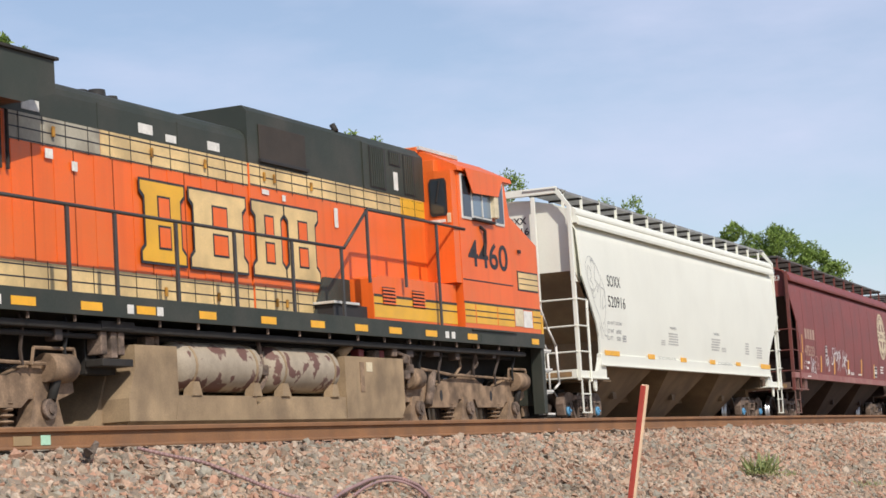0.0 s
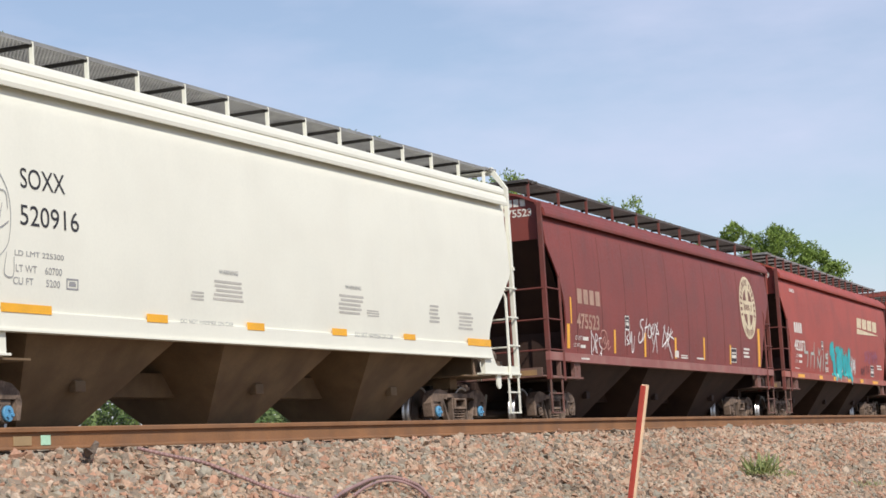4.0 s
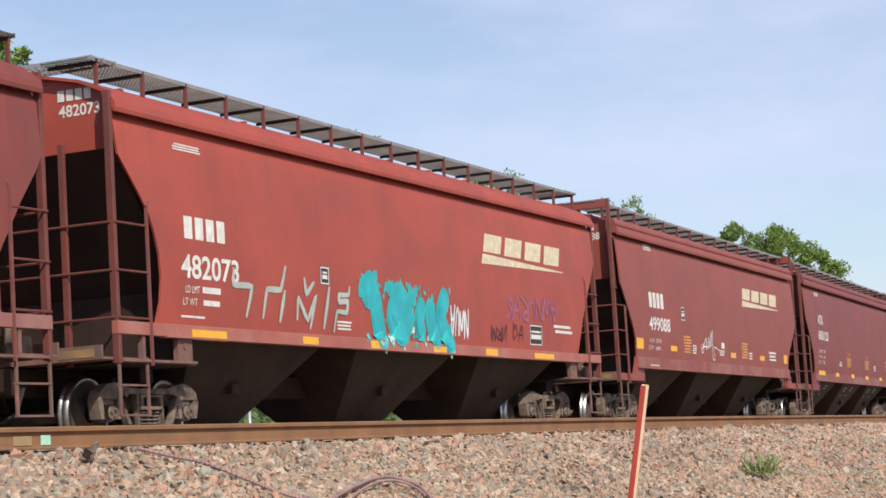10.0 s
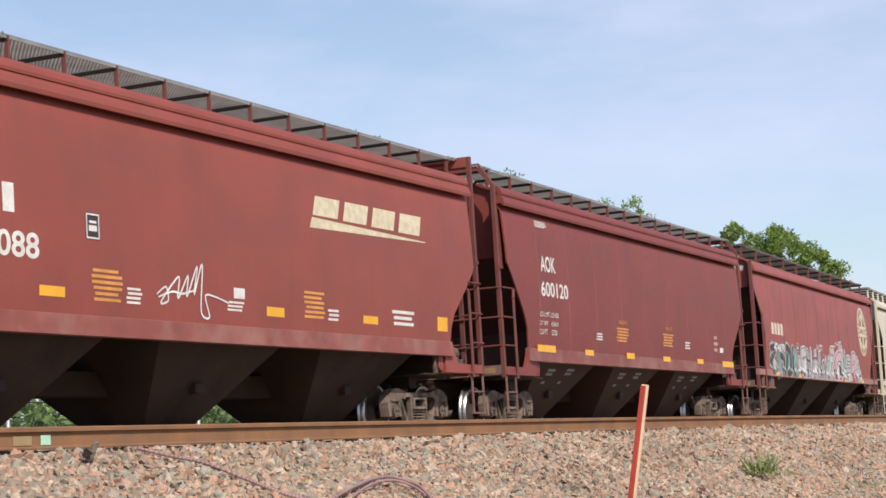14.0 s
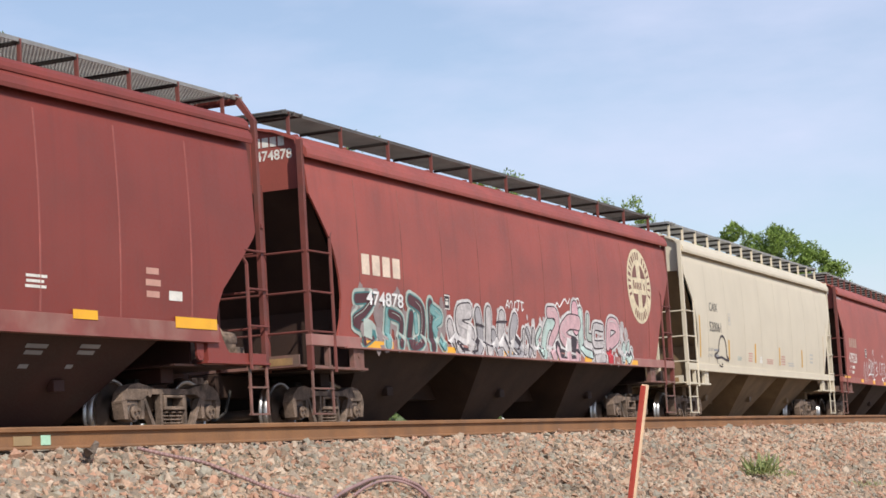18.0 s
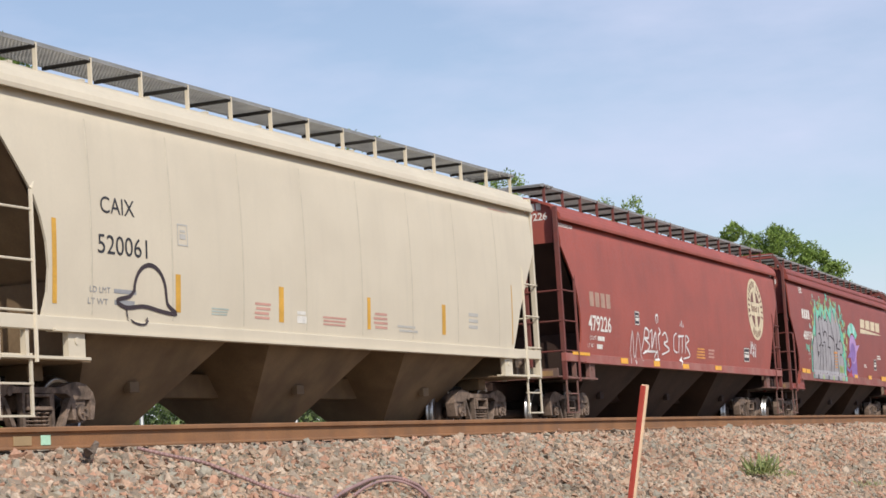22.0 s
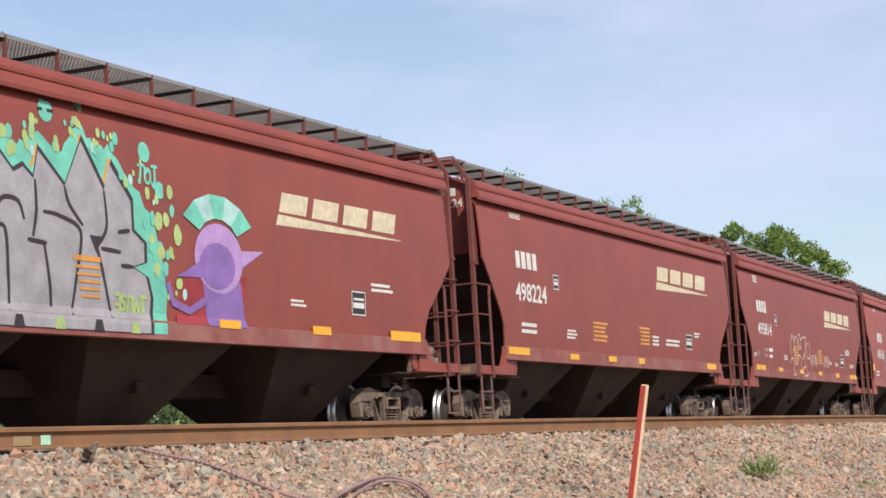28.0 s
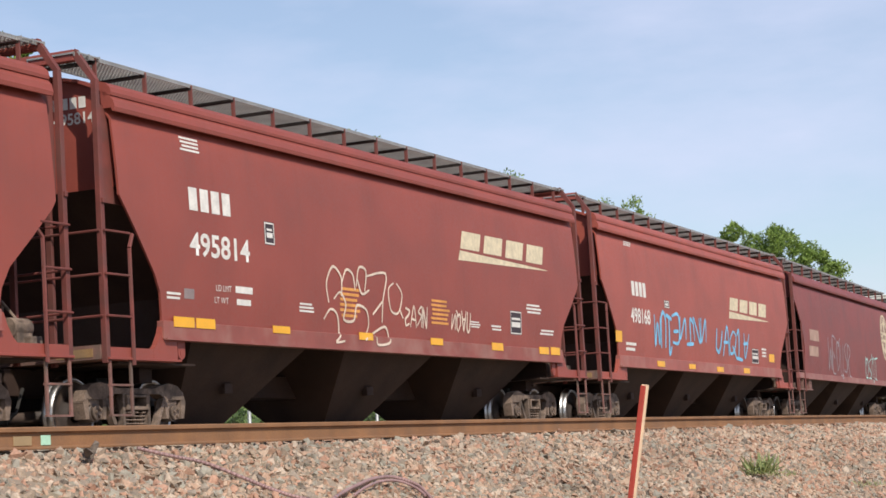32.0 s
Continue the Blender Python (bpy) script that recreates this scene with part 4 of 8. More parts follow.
    for u in (27.62, 28.72):
        v = lbox("louvre_panel", u, u + 0.46, s * 1.41, s * 1.414, 2.10, 2.38, "louvre", bevel=0)
        for i in range(5):
            lbox("louvre_blade", u, u + 0.46, s * 1.414, s * 1.43, 2.115 + i * 0.055, 2.14 + i * 0.055, "orange", v, bevel=0)
    # step recess
    lbox("step_box", 26.15, 27.28, s * 0.975, s * 1.30, 1.80, 2.06, "louvre", bevel=0.01)
    lprism("step_side", [(26.05, 1.80), (26.2, 2.10), (26.45, 2.50), (27.28, 2.50), (27.28, 1.80)], s * 0.975, s * 1.02, "green")
    lbox("step_tread", 26.1, 26.95, s * 0.975, s * 1.34, 2.06, 2.10, "alu", bevel=0.005)
    # handrails
    y = s * 1.50
    lpart("handrail", lambda bm: pipe(bm, [(lx(13.2), y, 2.87), (lx(26.19), y, 2.87), (lx(27.05), y, 3.53), (lx(30.8), y, 3.53)], 0.024, 8), "rail_green")
    for u, z in ((13.6, 2.87), (15.6, 2.87), (17.4, 2.87), (19.05, 2.87), (20.05, 2.87), (21.45, 2.87), (22.93, 2.87), (24.55, 2.87), (26.1, 2.87), (27.02, 3.53), (28.33, 3.53), (29.62, 3.53)):
        lbox("stanchion", u - 0.03, u + 0.03, y - 0.015, y + 0.015, 1.60 if z < 3 else (2.4 if u < 29 else 1.8), z, "rail_green", bevel=0)

# painted railway name as plain blocks on the hood
for s in (-1, 1):
    def mark(bm, ring, off):
        slab(bm, [(lx(u), z) for u, z in ring], "y", s * (0.99 + off), s * (0.994 + off))
    def block_ring(u, w, grow):
        """One plain block with flared ends, drawn larger all round by grow."""
        z0, z1, e, g = 2.42, 3.47, 0.10, grow
        return [(u - g, z0 - g), (u + w + g, z0 - g), (u + w + g, z0 + 0.12 + g), (u + w - e + g, z0 + 0.20 + g), (u + w - e + g, z1 - 0.20 - g), (u + w + g, z1 - 0.12 - g), (u + w + g, z1 + g),
                (u - g, z1 + g), (u - g, z1 - 0.12 - g), (u + e - g, z1 - 0.20 - g), (u + e - g, z0 + 0.20 + g), (u - g, z0 + 0.12 + g)]
    for k, (u, w) in enumerate(((21.45, 1.06), (22.66, 1.50), (24.36, 0.92), (25.33, 1.02))):
        lpart("logo_outline", lambda bm: mark(bm, block_ring(u, w, 0.035), 0.0), "black_mark")
        name_block = lpart("logo_block", lambda bm: mark(bm, block_ring(u, w, 0.0), 0.004), "stripe_new" if k == 0 else "stripe", label="cream-yellow painted block with dark outline")
        for du, z0, z1 in ((0.40, 2.62, 2.88), (0.40, 3.00, 3.27)):
            lpart("block_slot_edge", lambda bm: mark(bm, [(u + w * du - 0.03, z0 - 0.03), (u + w * (du + 0.24) + 0.03, z0 - 0.03), (u + w * (du + 0.24) + 0.03, z1 + 0.03), (u + w * du - 0.03, z1 + 0.03)], 0.008), "black_mark", name_block)
            lpart("block_slot", lambda bm: mark(bm, [(u + w * du, z0), (u + w * (du + 0.24), z0), (u + w * (du + 0.24), z1), (u + w * du, z1)], 0.012), "orange", name_block)

# cab
cab = lprism("cab_body", [(30.60, 1.80), (30.60, 4.50), (32.72, 4.50), (32.88, 3.92), (34.12, 3.48), (34.12, 1.80)], -1.5, 1.5, "orange")


def fill_cab_roof(bm):
    ring = [(-1.56, 4.52), (-1.54, 4.60), (-0.95, 4.90), (0.95, 4.90), (1.54, 4.60), (1.56, 4.52)]
    slab(bm, ring, "x", lx(30.50), lx(32.95))
    box(bm, lx(30.42), lx(32.2), -0.86, 0.86, 4.88, 4.98, 0.01)


lpart("cab_roof", fill_cab_roof, "orange", label="faded orange cab roof")
lbox("roof_hood", 30.45, 32.05, -0.92, 0.92, 4.93, 5.0, "alu", bevel=0.01)
lbox("cab_corner", 30.36, 30.60, -1.2, 1.2, 1.80, 4.72, "orange")
for s in (-1, 1):
    lprism("rear_wing", [(30.36, 2.6), (30.36, 4.52), (30.60, 4.52), (30.60, 2.6)], s * 1.0, s * 1.49, "orange")
    d = lpart("rear_door_window", lambda bm: slab(bm, [(s * (1.245 + 0.16 * a), 4.06 + 0.32 * b) for a, b in ((-1, -0.8), (-0.8, -1), (0.8, -1), (1, -0.8), (1, 0.8), (0.8, 1), (-0.8, 1), (-1, 0.8))], "x", lx(30.34), lx(30.358)), "rubber")
    lpart("pane", lambda bm: slab(bm, [(s * (1.245 + 0.125 * a), 4.06 + 0.28 * b) for a, b in ((-1, -0.8), (-0.8, -1), (0.8, -1), (1, -0.8), (1, 0.8), (0.8, 1), (-0.8, 1), (-1, 0.8))], "x", lx(30.332), lx(30.34)), "glass", d)
    lpart("wiper_arm", lambda bm: rod(bm, (lx(30.325), s * 1.30, 4.36), (lx(30.325), s * 1.22, 3.98), 0.018, 6), "rubber", d)
    lbox("door_sign", 30.34, 30.36, s * 1.06, s * 1.36, 3.63, 3.68, "white_mark", bevel=0)
    lbox("grab_mark", 30.34, 30.36, s * 1.40, s * 1.46, 3.62, 3.78, "cream_mark", bevel=0)
    # side windows
    for u0, u1, z0, z1, mat in ((30.76, 31.10, 3.76, 4.45, "glass"), (31.20, 31.97, 3.80, 4.35, "pane"), (32.24, 32.56, 3.76, 4.45, "glass")):
        w = lbox("side_window", u0 - 0.05, u1 + 0.05, s * 1.495, s * 1.52, z0 - 0.05, z1 + 0.05, "alu", bevel=0.008)
        lbox("pane", u0, u1, s * 1.521, s * 1.526, z0, z1, mat, w, bevel=0)
        if mat == "pane":
            lbox("mullion", (u0 + u1) / 2 - 0.02, (u0 + u1) / 2 + 0.02, s * 1.526, s * 1.54, z0, z1, "alu", w, bevel=0)
            lbox("sill", u0 - 0.08, u1 + 0.08, s * 1.5, s * 1.58, z0 - 0.09, z0 - 0.05, "rubber", w, bevel=0.005)
    lbox("wind_deflector", 32.0, 32.18, s * 1.50, s * 1.60, 3.82, 4.36, "cream_mark", bevel=0.01)
    lpart("sun_visor", lambda bm: [slab(bm, [(lx(30.72), 4.56), (lx(32.42), 4.56), (lx(32.16), 4.20), (lx(31.0), 4.16)], "y", s * 1.60, s * 1.615)], "orange")
    lpart("visor_arm", lambda bm: box(bm, lx(30.74), lx(32.4), min(s * 1.5, s * 1.61), max(s * 1.5, s * 1.61), 4.55, 4.57), "orange")
    # stripes, nose vent and marks
    for u0, u1 in ((30.62, 31.05), (31.10, 32.02), (32.06, 32.82), (33.72, 34.11)):
        b = lbox("lower_stripe", u0, u1, s * 1.501, s * 1.505, 1.93, 2.26, "stripe_new", bevel=0)
        for z in (2.04, 2.14):
            lbox("stripe_line", u0, u1, s * 1.506, s * 1.509, z, z + 0.018, "green", b, bevel=0)
    lbox("stripe_border", 30.60, 34.12, s * 1.501, s * 1.504, 2.26, 2.30, "green", bevel=0)
    lbox("cab_placard", 32.85, 33.24, s * 1.506, s * 1.51, 1.95, 2.26, "cream_mark", bevel=0)
    lbox("cab_placard", 33.26, 33.68, s * 1.506, s * 1.51, 1.94, 2.24, "white_mark", bevel=0)
    v = lbox("nose_vent", 33.08, 34.08, s * 1.501, s * 1.506, 2.60, 2.96, "black_mark", bevel=0)
    lbox("vent_face", 33.12, 34.06, s * 1.506, s * 1.512, 2.63, 2.93, "stripe", v, bevel=0)
    for z in (2.72, 2.82):
        lbox("vent_slit", 33.14, 34.06, s * 1.512, s * 1.516, z, z + 0.015, "black_mark", v, bevel=0)
    lbox("panel_line", 30.62, 32.85, s * 1.501, s * 1.506, 2.66, 2.68, "black_mark", bevel=0)
    lbox("grab_iron", 33.15, 33.25, s * 1.5, s * 1.54, 3.28, 3.34, "rubber", bevel=0.005)
    lpart("air_hose", lambda bm: pipe(bm, [(lx(31.45), s * 1.52, 3.62), (lx(31.56), s * 1.56, 3.56), (lx(31.60), s * 1.54, 3.35), (lx(31.55), s * 1.53, 3.12)], 0.03, 6), "rubber")
    lbox("kick_rail", 29.0 + 1.7, 32.7, s * 1.565, s * 1.60, 1.80, 1.83, "green", bevel=0.004)
    lbox("reflector_strip", 31.1, 32.7, s * 1.561, s * 1.564, 1.62, 1.75, "green", bevel=0)
    # steps and end rails at the nose
    lbox("step_well", 34.15, 34.55, s * 1.02, s * 1.50, 0.32, 0.36, "steel_dark", bevel=0.005)
    for z in (0.75, 1.15, 1.5):
        lbox("step", 34.15, 34.50, s * 1.02, s * 1.50, z, z + 0.03, "alu", bevel=0.004)
    lbox("step_side", 33.99, 34.15, s * 1.30, s * 1.52, 0.38, 1.60, "green", bevel=0.01)
    lbox("step_back", 34.15, 34.55, s * 0.98, s * 1.02, 0.36, 1.60, "truck_dust", bevel=0.005)
    lbox("step_post", 34.16, 34.24, s * 1.46, s * 1.50, 1.62, 2.20, "stripe_new", bevel=0.005)
    for z in (0.36, 0.78, 1.18, 1.53):
        lbox("step_lip", 34.15, 34.52, s * 1.50, s * 1.515, z, z + 0.035, "white_mark", bevel=0)
    lpart("end_rail", lambda bm: pipe(bm, [(lx(34.15), s * 1.45, 2.45), (lx(34.55), s * 1.45, 2.0), (lx(34.95), s * 1.45, 1.65), (lx(35.0), s * 1.45, 0.95), (lx(34.75), s * 1.45, 0.85)], 0.022, 8), "white_mark")
    lpart("end_rail", lambda bm: pipe(bm, [(lx(34.12), s * 1.48, 1.75), (lx(34.40), s * 1.48, 1.55), (lx(34.42), s * 1.48, 0.78), (lx(34.2), s * 1.48, 0.75)], 0.022, 8), "white_mark")
lprism("pilot_plow", [(34.2, 0.95), (34.35, 0.95), (34.85, 0.16), (34.6, 0.16)], -1.2, 1.2, "steel_dark")
lbox("pilot_plate", 34.12, 34.2, -1.5, 1.5, 0.55, 1.62, "green", bevel=0.01)
lpart("coupler", lambda bm: box(bm, lx(34.2), lx(35.0), -0.12, 0.12, 0.76, 0.98, 0.03), "cast")
lpart("coupler", lambda bm: box(bm, lx(12.2), lx(13.0), -0.12, 0.12, 0.76, 0.98, 0.03), "cast")

# road number on the cab

# fuel tank
lprism("fuel_tank", [(20.15, 0.30), (20.5, 1.02), (20.52, 1.28), (21.5, 1.28), (21.5, 0.70), (26.2, 0.70), (26.2, 1.27), (28.25, 1.27), (28.25, 0.46), (28.05, 0.30)], -1.0, 1.0, "tan")
for s in (-1, 1):
    lprism("tank_end", [(20.35, 0.62), (20.52, 1.0), (20.52, 1.28), (21.5, 1.28), (21.5, 0.66), (21.4, 0.34), (20.35, 0.34)], s * 1.0, s * 1.40, "tan")
    lprism("tank_side", [(21.41, 0.34), (21.51, 0.66), (23.5, 0.66), (23.5, 0.34)], s * 1.0, s * 1.40, "tan")
    lprism("tank_side", [(23.51, 0.34), (23.51, 0.52), (23.9, 0.66), (26.2, 0.66), (26.2, 0.34)], s * 1.0, s * 1.39, "tan")
    lprism("tank_end", [(26.21, 0.34), (26.21, 1.27), (28.24, 1.27), (28.24, 0.5), (28.1, 0.34)], s * 1.0, s * 1.40, "tan")
    lpart("tank_belly", lambda bm: slab(bm, [(s * 1.38, 0.338), (s * 0.3, 0.338), (s * 0.3, 0.12), (s * 1.02, 0.12)], "x", lx(20.4), lx(28.06)), "tan")
    lbox("fuel_gauge", 26.69, 26.83, s * 1.40, s * 1.412, 0.74, 1.19, "truck_dust", bevel=0.004)
    lbox("fuel_placard", 26.92, 27.12, s * 1.40, s * 1.405, 1.05, 1.19, "cream_mark", bevel=0)
    for u, mat in ((26.9, "red_box"), (27.45, "cast"), (27.62, "red_box")):
        lbox("fuel_filler_cap", u, u + 0.18, s * 1.15, s * 1.30, 1.27, 1.40, mat, bevel=0.02)
    lpart("filler_neck", lambda bm: rod(bm, (lx(26.35), s * 1.22, 1.27), (lx(26.55), s * 1.30, 1.45), 0.085, 12), "tan")
    for u0, u1 in ((21.58, 23.80), (23.98, 26.12)):
        def fill(bm, u0=u0, u1=u1):
            prof = [(0.02, 0), (0.16, 0.01), (0.27, 0.07), (0.325, 0.17), (0.33, 0.22)]
            n = 22
            pts = [(r, lx(u0) + o) for r, o in prof] + [(r, lx(u1) - o) for r, o in prof[::-1]]
            rings = [[bm.verts.new((x, s * 1.12 + r * math.cos(2 * math.pi * i / n), 1.05 + r * math.sin(2 * math.pi * i / n))) for i in range(n)] for r, x in pts]
            for a, b in zip(rings[:-1], rings[1:]):
                for i in range(n):
                    f = bm.faces.new((a[i], a[(i + 1) % n], b[(i + 1) % n], b[i]))
                    f.smooth = True
        res = lpart("air_reservoir", fill, "tank_rust", label="grey air reservoir blotched with rust")
        for u in (u0 + 0.32, u1 - 0.32):
            lpart("tank_strap", lambda bm, u=u: lathe_x(bm, lx(u), s * 1.12, 1.05, 0.336, 0.05), "tan", res)
            lprism("saddle", [(u - 0.1, 0.66), (u + 0.16, 0.66), (u + 0.08, 0.84), (u - 0.05, 0.84)], s * 1.28, s * 1.42, "tan", res)
    lpart("fuel_filler", lambda bm: [rod(bm, (lx(21.3), s * 1.2, 1.28), (lx(21.3), s * 1.2, 1.42), 0.06, 10), box(bm, lx(21.0), lx(21.2), s * 1.2 - 0.06, s * 1.2 + 0.06, 1.28, 1.40)], "cast")
    lpart("piping", lambda bm: [pipe(bm, [(lx(23.85), s * 1.25, 0.75), (lx(23.95), s * 1.3, 0.9), (lx(23.88), s * 1.28, 1.2), (lx(23.95), s * 1.2, 1.5)], 0.035, 6), box(bm, lx(23.8), lx(24.0), s * 1.2, s * 1.34, 0.95, 1.1, 0.02) if s > 0 else box(bm, lx(23.8), lx(24.0), -1.34, -1.2, 0.95, 1.1, 0.02)], "cast")
    for u, z in ((28.3, 1.2), (28.5, 1.05), (27.9, 1.3), (28.35, 0.95)):
        lbox("valve", u, u + 0.16, s * 1.15, s * 1.4, z, z + 0.14, "cast", bevel=0.02)
    lpart("valve_pipe", lambda bm: pipe(bm, [(lx(28.0), s * 1.35, 1.4), (lx(28.5), s * 1.38, 1.3), (lx(28.6), s * 1.3, 0.9)], 0.03, 6), "cast")
    lbox("equipment_rack", 19.78, 20.42, s * 0.95, s * 1.18, 0.92, 1.56, "steel_dark", bevel=0.01)
    lbox("equipment_rack", 19.74, 20.46, s * 1.18, s * 1.46, 1.44, 1.54, "steel_dark", bevel=0.01)
    for u, z0, z1, mat in ((19.80, 1.14, 1.42, "cast"), (20.02, 1.10, 1.42, "cast"), (20.18, 1.14, 1.42, "cast")):
        lbox("equipment_box", u, u + 0.13, s * 1.19, s * 1.40, z0, z1, mat, bevel=0.015)
    lbox("equipment_tray", 19.76, 20.42, s * 1.19, s * 1.44, 1.0, 1.09, "steel_dark", bevel=0.01)

# pipes, conduits and valves under the deck
rng_loco = random.Random(77)
for s in (-1, 1):
    for z, y, u0, u1, r in ((1.36, 1.32, 13.8, 20.0, 0.035), (1.40, 1.10, 14.0, 33.5, 0.03)):
        lpart("conduit", lambda bm: rod(bm, (lx(u0), s * y, z), (lx(u1), s * y, z), r, 8), "steel_dark")
    for u in (14.6, 16.4, 18.3, 19.2, 28.6, 29.1, 29.9, 31.3, 32.4, 33.1):
        top, low = 1.58, rng_loco.uniform(1.05, 1.28)
        lean = rng_loco.uniform(-0.18, 0.18)
        lpart("sand_hose", lambda bm: pipe(bm, [(lx(u), s * 1.30, top), (lx(u + lean * 0.4), s * 1.34, (top + low) / 2 + 0.04), (lx(u + lean), s * 1.28, low), (lx(u + lean + 0.06), s * 1.26, low - 0.18)], 0.024, 6), "wheel" if rng_loco.random() < 0.4 else "rubber")
    for u, z in ((18.9, 1.28), (28.45, 1.30), (29.5, 1.34), (30.4, 1.30), (32.0, 1.36)):
        lbox("junction_box", u, u + rng_loco.uniform(0.14, 0.26), s * 1.22, s * 1.38, z, z + rng_loco.uniform(0.10, 0.17), "wheel", bevel=0.015)

# three-axle trucks
R_LOCO = 0.533


def loco_truck(u_mid, flip):
    body = lbox("truck_bolster", u_mid - 2.4, u_mid + 2.4, -0.6, 0.6, 0.45, 0.95, "steel_dark")
    for s in (-1, 1):
        a, b = s * 1.02, s * 1.18

        def at(ring):
            return [(u_mid + flip * x, z) for x, z in ring]
        lprism("truck_side_frame", at([(-2.6, 0.62), (-2.55, 1.05), (-2.2, 1.12), (-1.95, 0.98), (-1.3, 0.86), (-0.95, 0.98), (-0.4, 1.02), (-0.2, 1.1), (0.3, 1.06), (0.75, 0.9), (1.35, 0.88), (1.7, 1.0), (2.2, 1.12), (2.6, 1.08), (2.65, 0.7), (2.3, 0.6), (1.75, 0.62), (1.6, 0.52), (0.45, 0.52), (0.35, 0.66), (-0.35, 0.66), (-0.45, 0.52), (-1.6, 0.52), (-1.75, 0.62), (-2.3, 0.6)]), a, b, "truck_dust", body)
        for k in (-2.06, 0, 2.06):
            lprism("pedestal", at([(k - 0.36, 0.24), (k - 0.2, 0.70), (k + 0.2, 0.70), (k + 0.36, 0.24)]), s * 1.0, s * 1.2, "truck_dust", body)
            lpart("journal_cap", lambda bm, k=k: [rod(bm, (lx(u_mid + flip * k), s * 1.2, 0.50), (lx(u_mid + flip * k), s * 1.27, 0.50), 0.12, 12), rod(bm, (lx(u_mid + flip * k), s * 1.27, 0.50), (lx(u_mid + flip * k), s * 1.29, 0.50), 0.06, 10)], "cast", body)
        # dark ovals laid on the uncut casting imitate shade in its lightening holes
        for k in (-1.07, 1.07):
            lpart("frame_hole", lambda bm, k=k: slab(bm, [(lx(u_mid + flip * k) + 0.055 * math.cos(w), 0.72 + 0.095 * math.sin(w)) for w in np.linspace(0, 5.9, 16)], "y", min(s * 1.181, s * 1.184), max(s * 1.181, s * 1.184)), "louvre", body)
        for k in (-2.62, -0.62, 1.40):
            lpart("coil_spring", fill_coil(lx(u_mid + flip * k), s * 1.08, 0.20, 0.62, 0.12, 6), "truck_dust", body)
        for k in (-2.25, 2.3):
            lpart("brake_cylinder", lambda bm, k=k: [rod(bm, (lx(u_mid + flip * k) - 0.28, s * 1.22, 0.98), (lx(u_mid + flip * k) + 0.2, s * 1.22, 0.98), 0.17, 16), rod(bm, (lx(u_mid + flip * k) + 0.2, s * 1.22, 0.98), (lx(u_mid + flip * k) + 0.3, s * 1.22, 0.98), 0.11, 12)], "truck_dust", body)
        lpart("brake_rod", lambda bm: [pipe(bm, [(lx(u_mid) - 2.0, s * 1.25, 1.14), (lx(u_mid) - 0.6, s * 1.25, 1.05), (lx(u_mid) - 0.3, s * 1.22, 1.2), (lx(u_mid) - 0.25, s * 1.2, 1.38)], 0.025, 6), pipe(bm, [(lx(u_mid) - 0.6, s * 1.25, 1.06), (lx(u_mid) + 2.0, s * 1.25, 1.02)], 0.022, 6), pipe(bm, [(lx(u_mid) + 1.7, s * 1.27, 1.0), (lx(u_mid) + 1.75, s * 1.27, 1.2), (lx(u_mid) + 2.55, s * 1.27, 1.2), (lx(u_mid) + 2.62, s * 1.27, 0.9)], 0.022, 6)], "truck_dust", body)
        lpart("snubber", lambda bm: rod(bm, (lx(u_mid + flip * -1.5), s * 1.24, 1.1), (lx(u_mid + flip * -1.75), s * 1.24, 0.55), 0.07, 10), "cast", body)
        lpart("snubber", lambda bm: rod(bm, (lx(u_mid + flip * 2.35), s * 1.24, 1.1), (lx(u_mid + flip * 2.1), s * 1.24, 0.6), 0.06, 10), "steel_dark", body)
        lpart("hose", lambda bm: pipe(bm, [(lx(u_mid) + 0.1, s * 1.15, 1.05), (lx(u_mid) + 0.25, s * 1.3, 1.25), (lx(u_mid) + 0.2, s * 1.3, 1.42)], 0.03, 6), "cast", body)
    for k in (-2.06, 0, 2.06):
        ws = new("wheelset", wheelset_mesh(R_LOCO, 1.14, "loco_wheelset"))
        ws.material_slots[2].link = "OBJECT"
        ws.material_slots[2].material = M["cast"]
        ws.parent = body
        ROLLING.append((ws, lx(u_mid + k), R_LOCO))


loco_truck(31.20, 1)
loco_truck(16.86, 1)

# ---- marks, numbers and painted tags on the cars ----
for n_, c_ in (("mint", (0.17, 0.55, 0.41)), ("teal", (0.03, 0.42, 0.42)), ("tag_grey", (0.36, 0.34, 0.35)), ("tag_pink", (0.66, 0.38, 0.42)), ("tag_white", (0.74, 0.72, 0.70)),
               ("tag_dark", (0.045, 0.03, 0.035)), ("purple", (0.26, 0.145, 0.40)), ("lilac", (0.44, 0.27, 0.52)), ("lime", (0.40, 0.52, 0.19)), ("sky_tag", (0.20, 0.50, 0.72)),
               ("orange_tag", (0.68, 0.30, 0.07)), ("red_tag", (0.50, 0.03, 0.04)), ("sea", (0.40, 0.62, 0.57)), ("dim_grey", (0.28, 0.22, 0.21)), ("emblem_brown", (0.20, 0.085, 0.065)), ("faint_cream", (0.42, 0.27, 0.20)), ("pale_tag", (0.72, 0.58, 0.46)), ("ochre", (0.62, 0.34, 0.05)), ("turq", (0.03, 0.42, 0.47)), ("deep_teal", (0.06, 0.19, 0.19)), ("sea_grey", (0.42, 0.47, 0.42)), ("mid_grey", (0.30, 0.26, 0.26))):
    M[n_] = shader("paint_" + n_, c_, 0.6, vary=0.16, scale=3.5, grain=30)


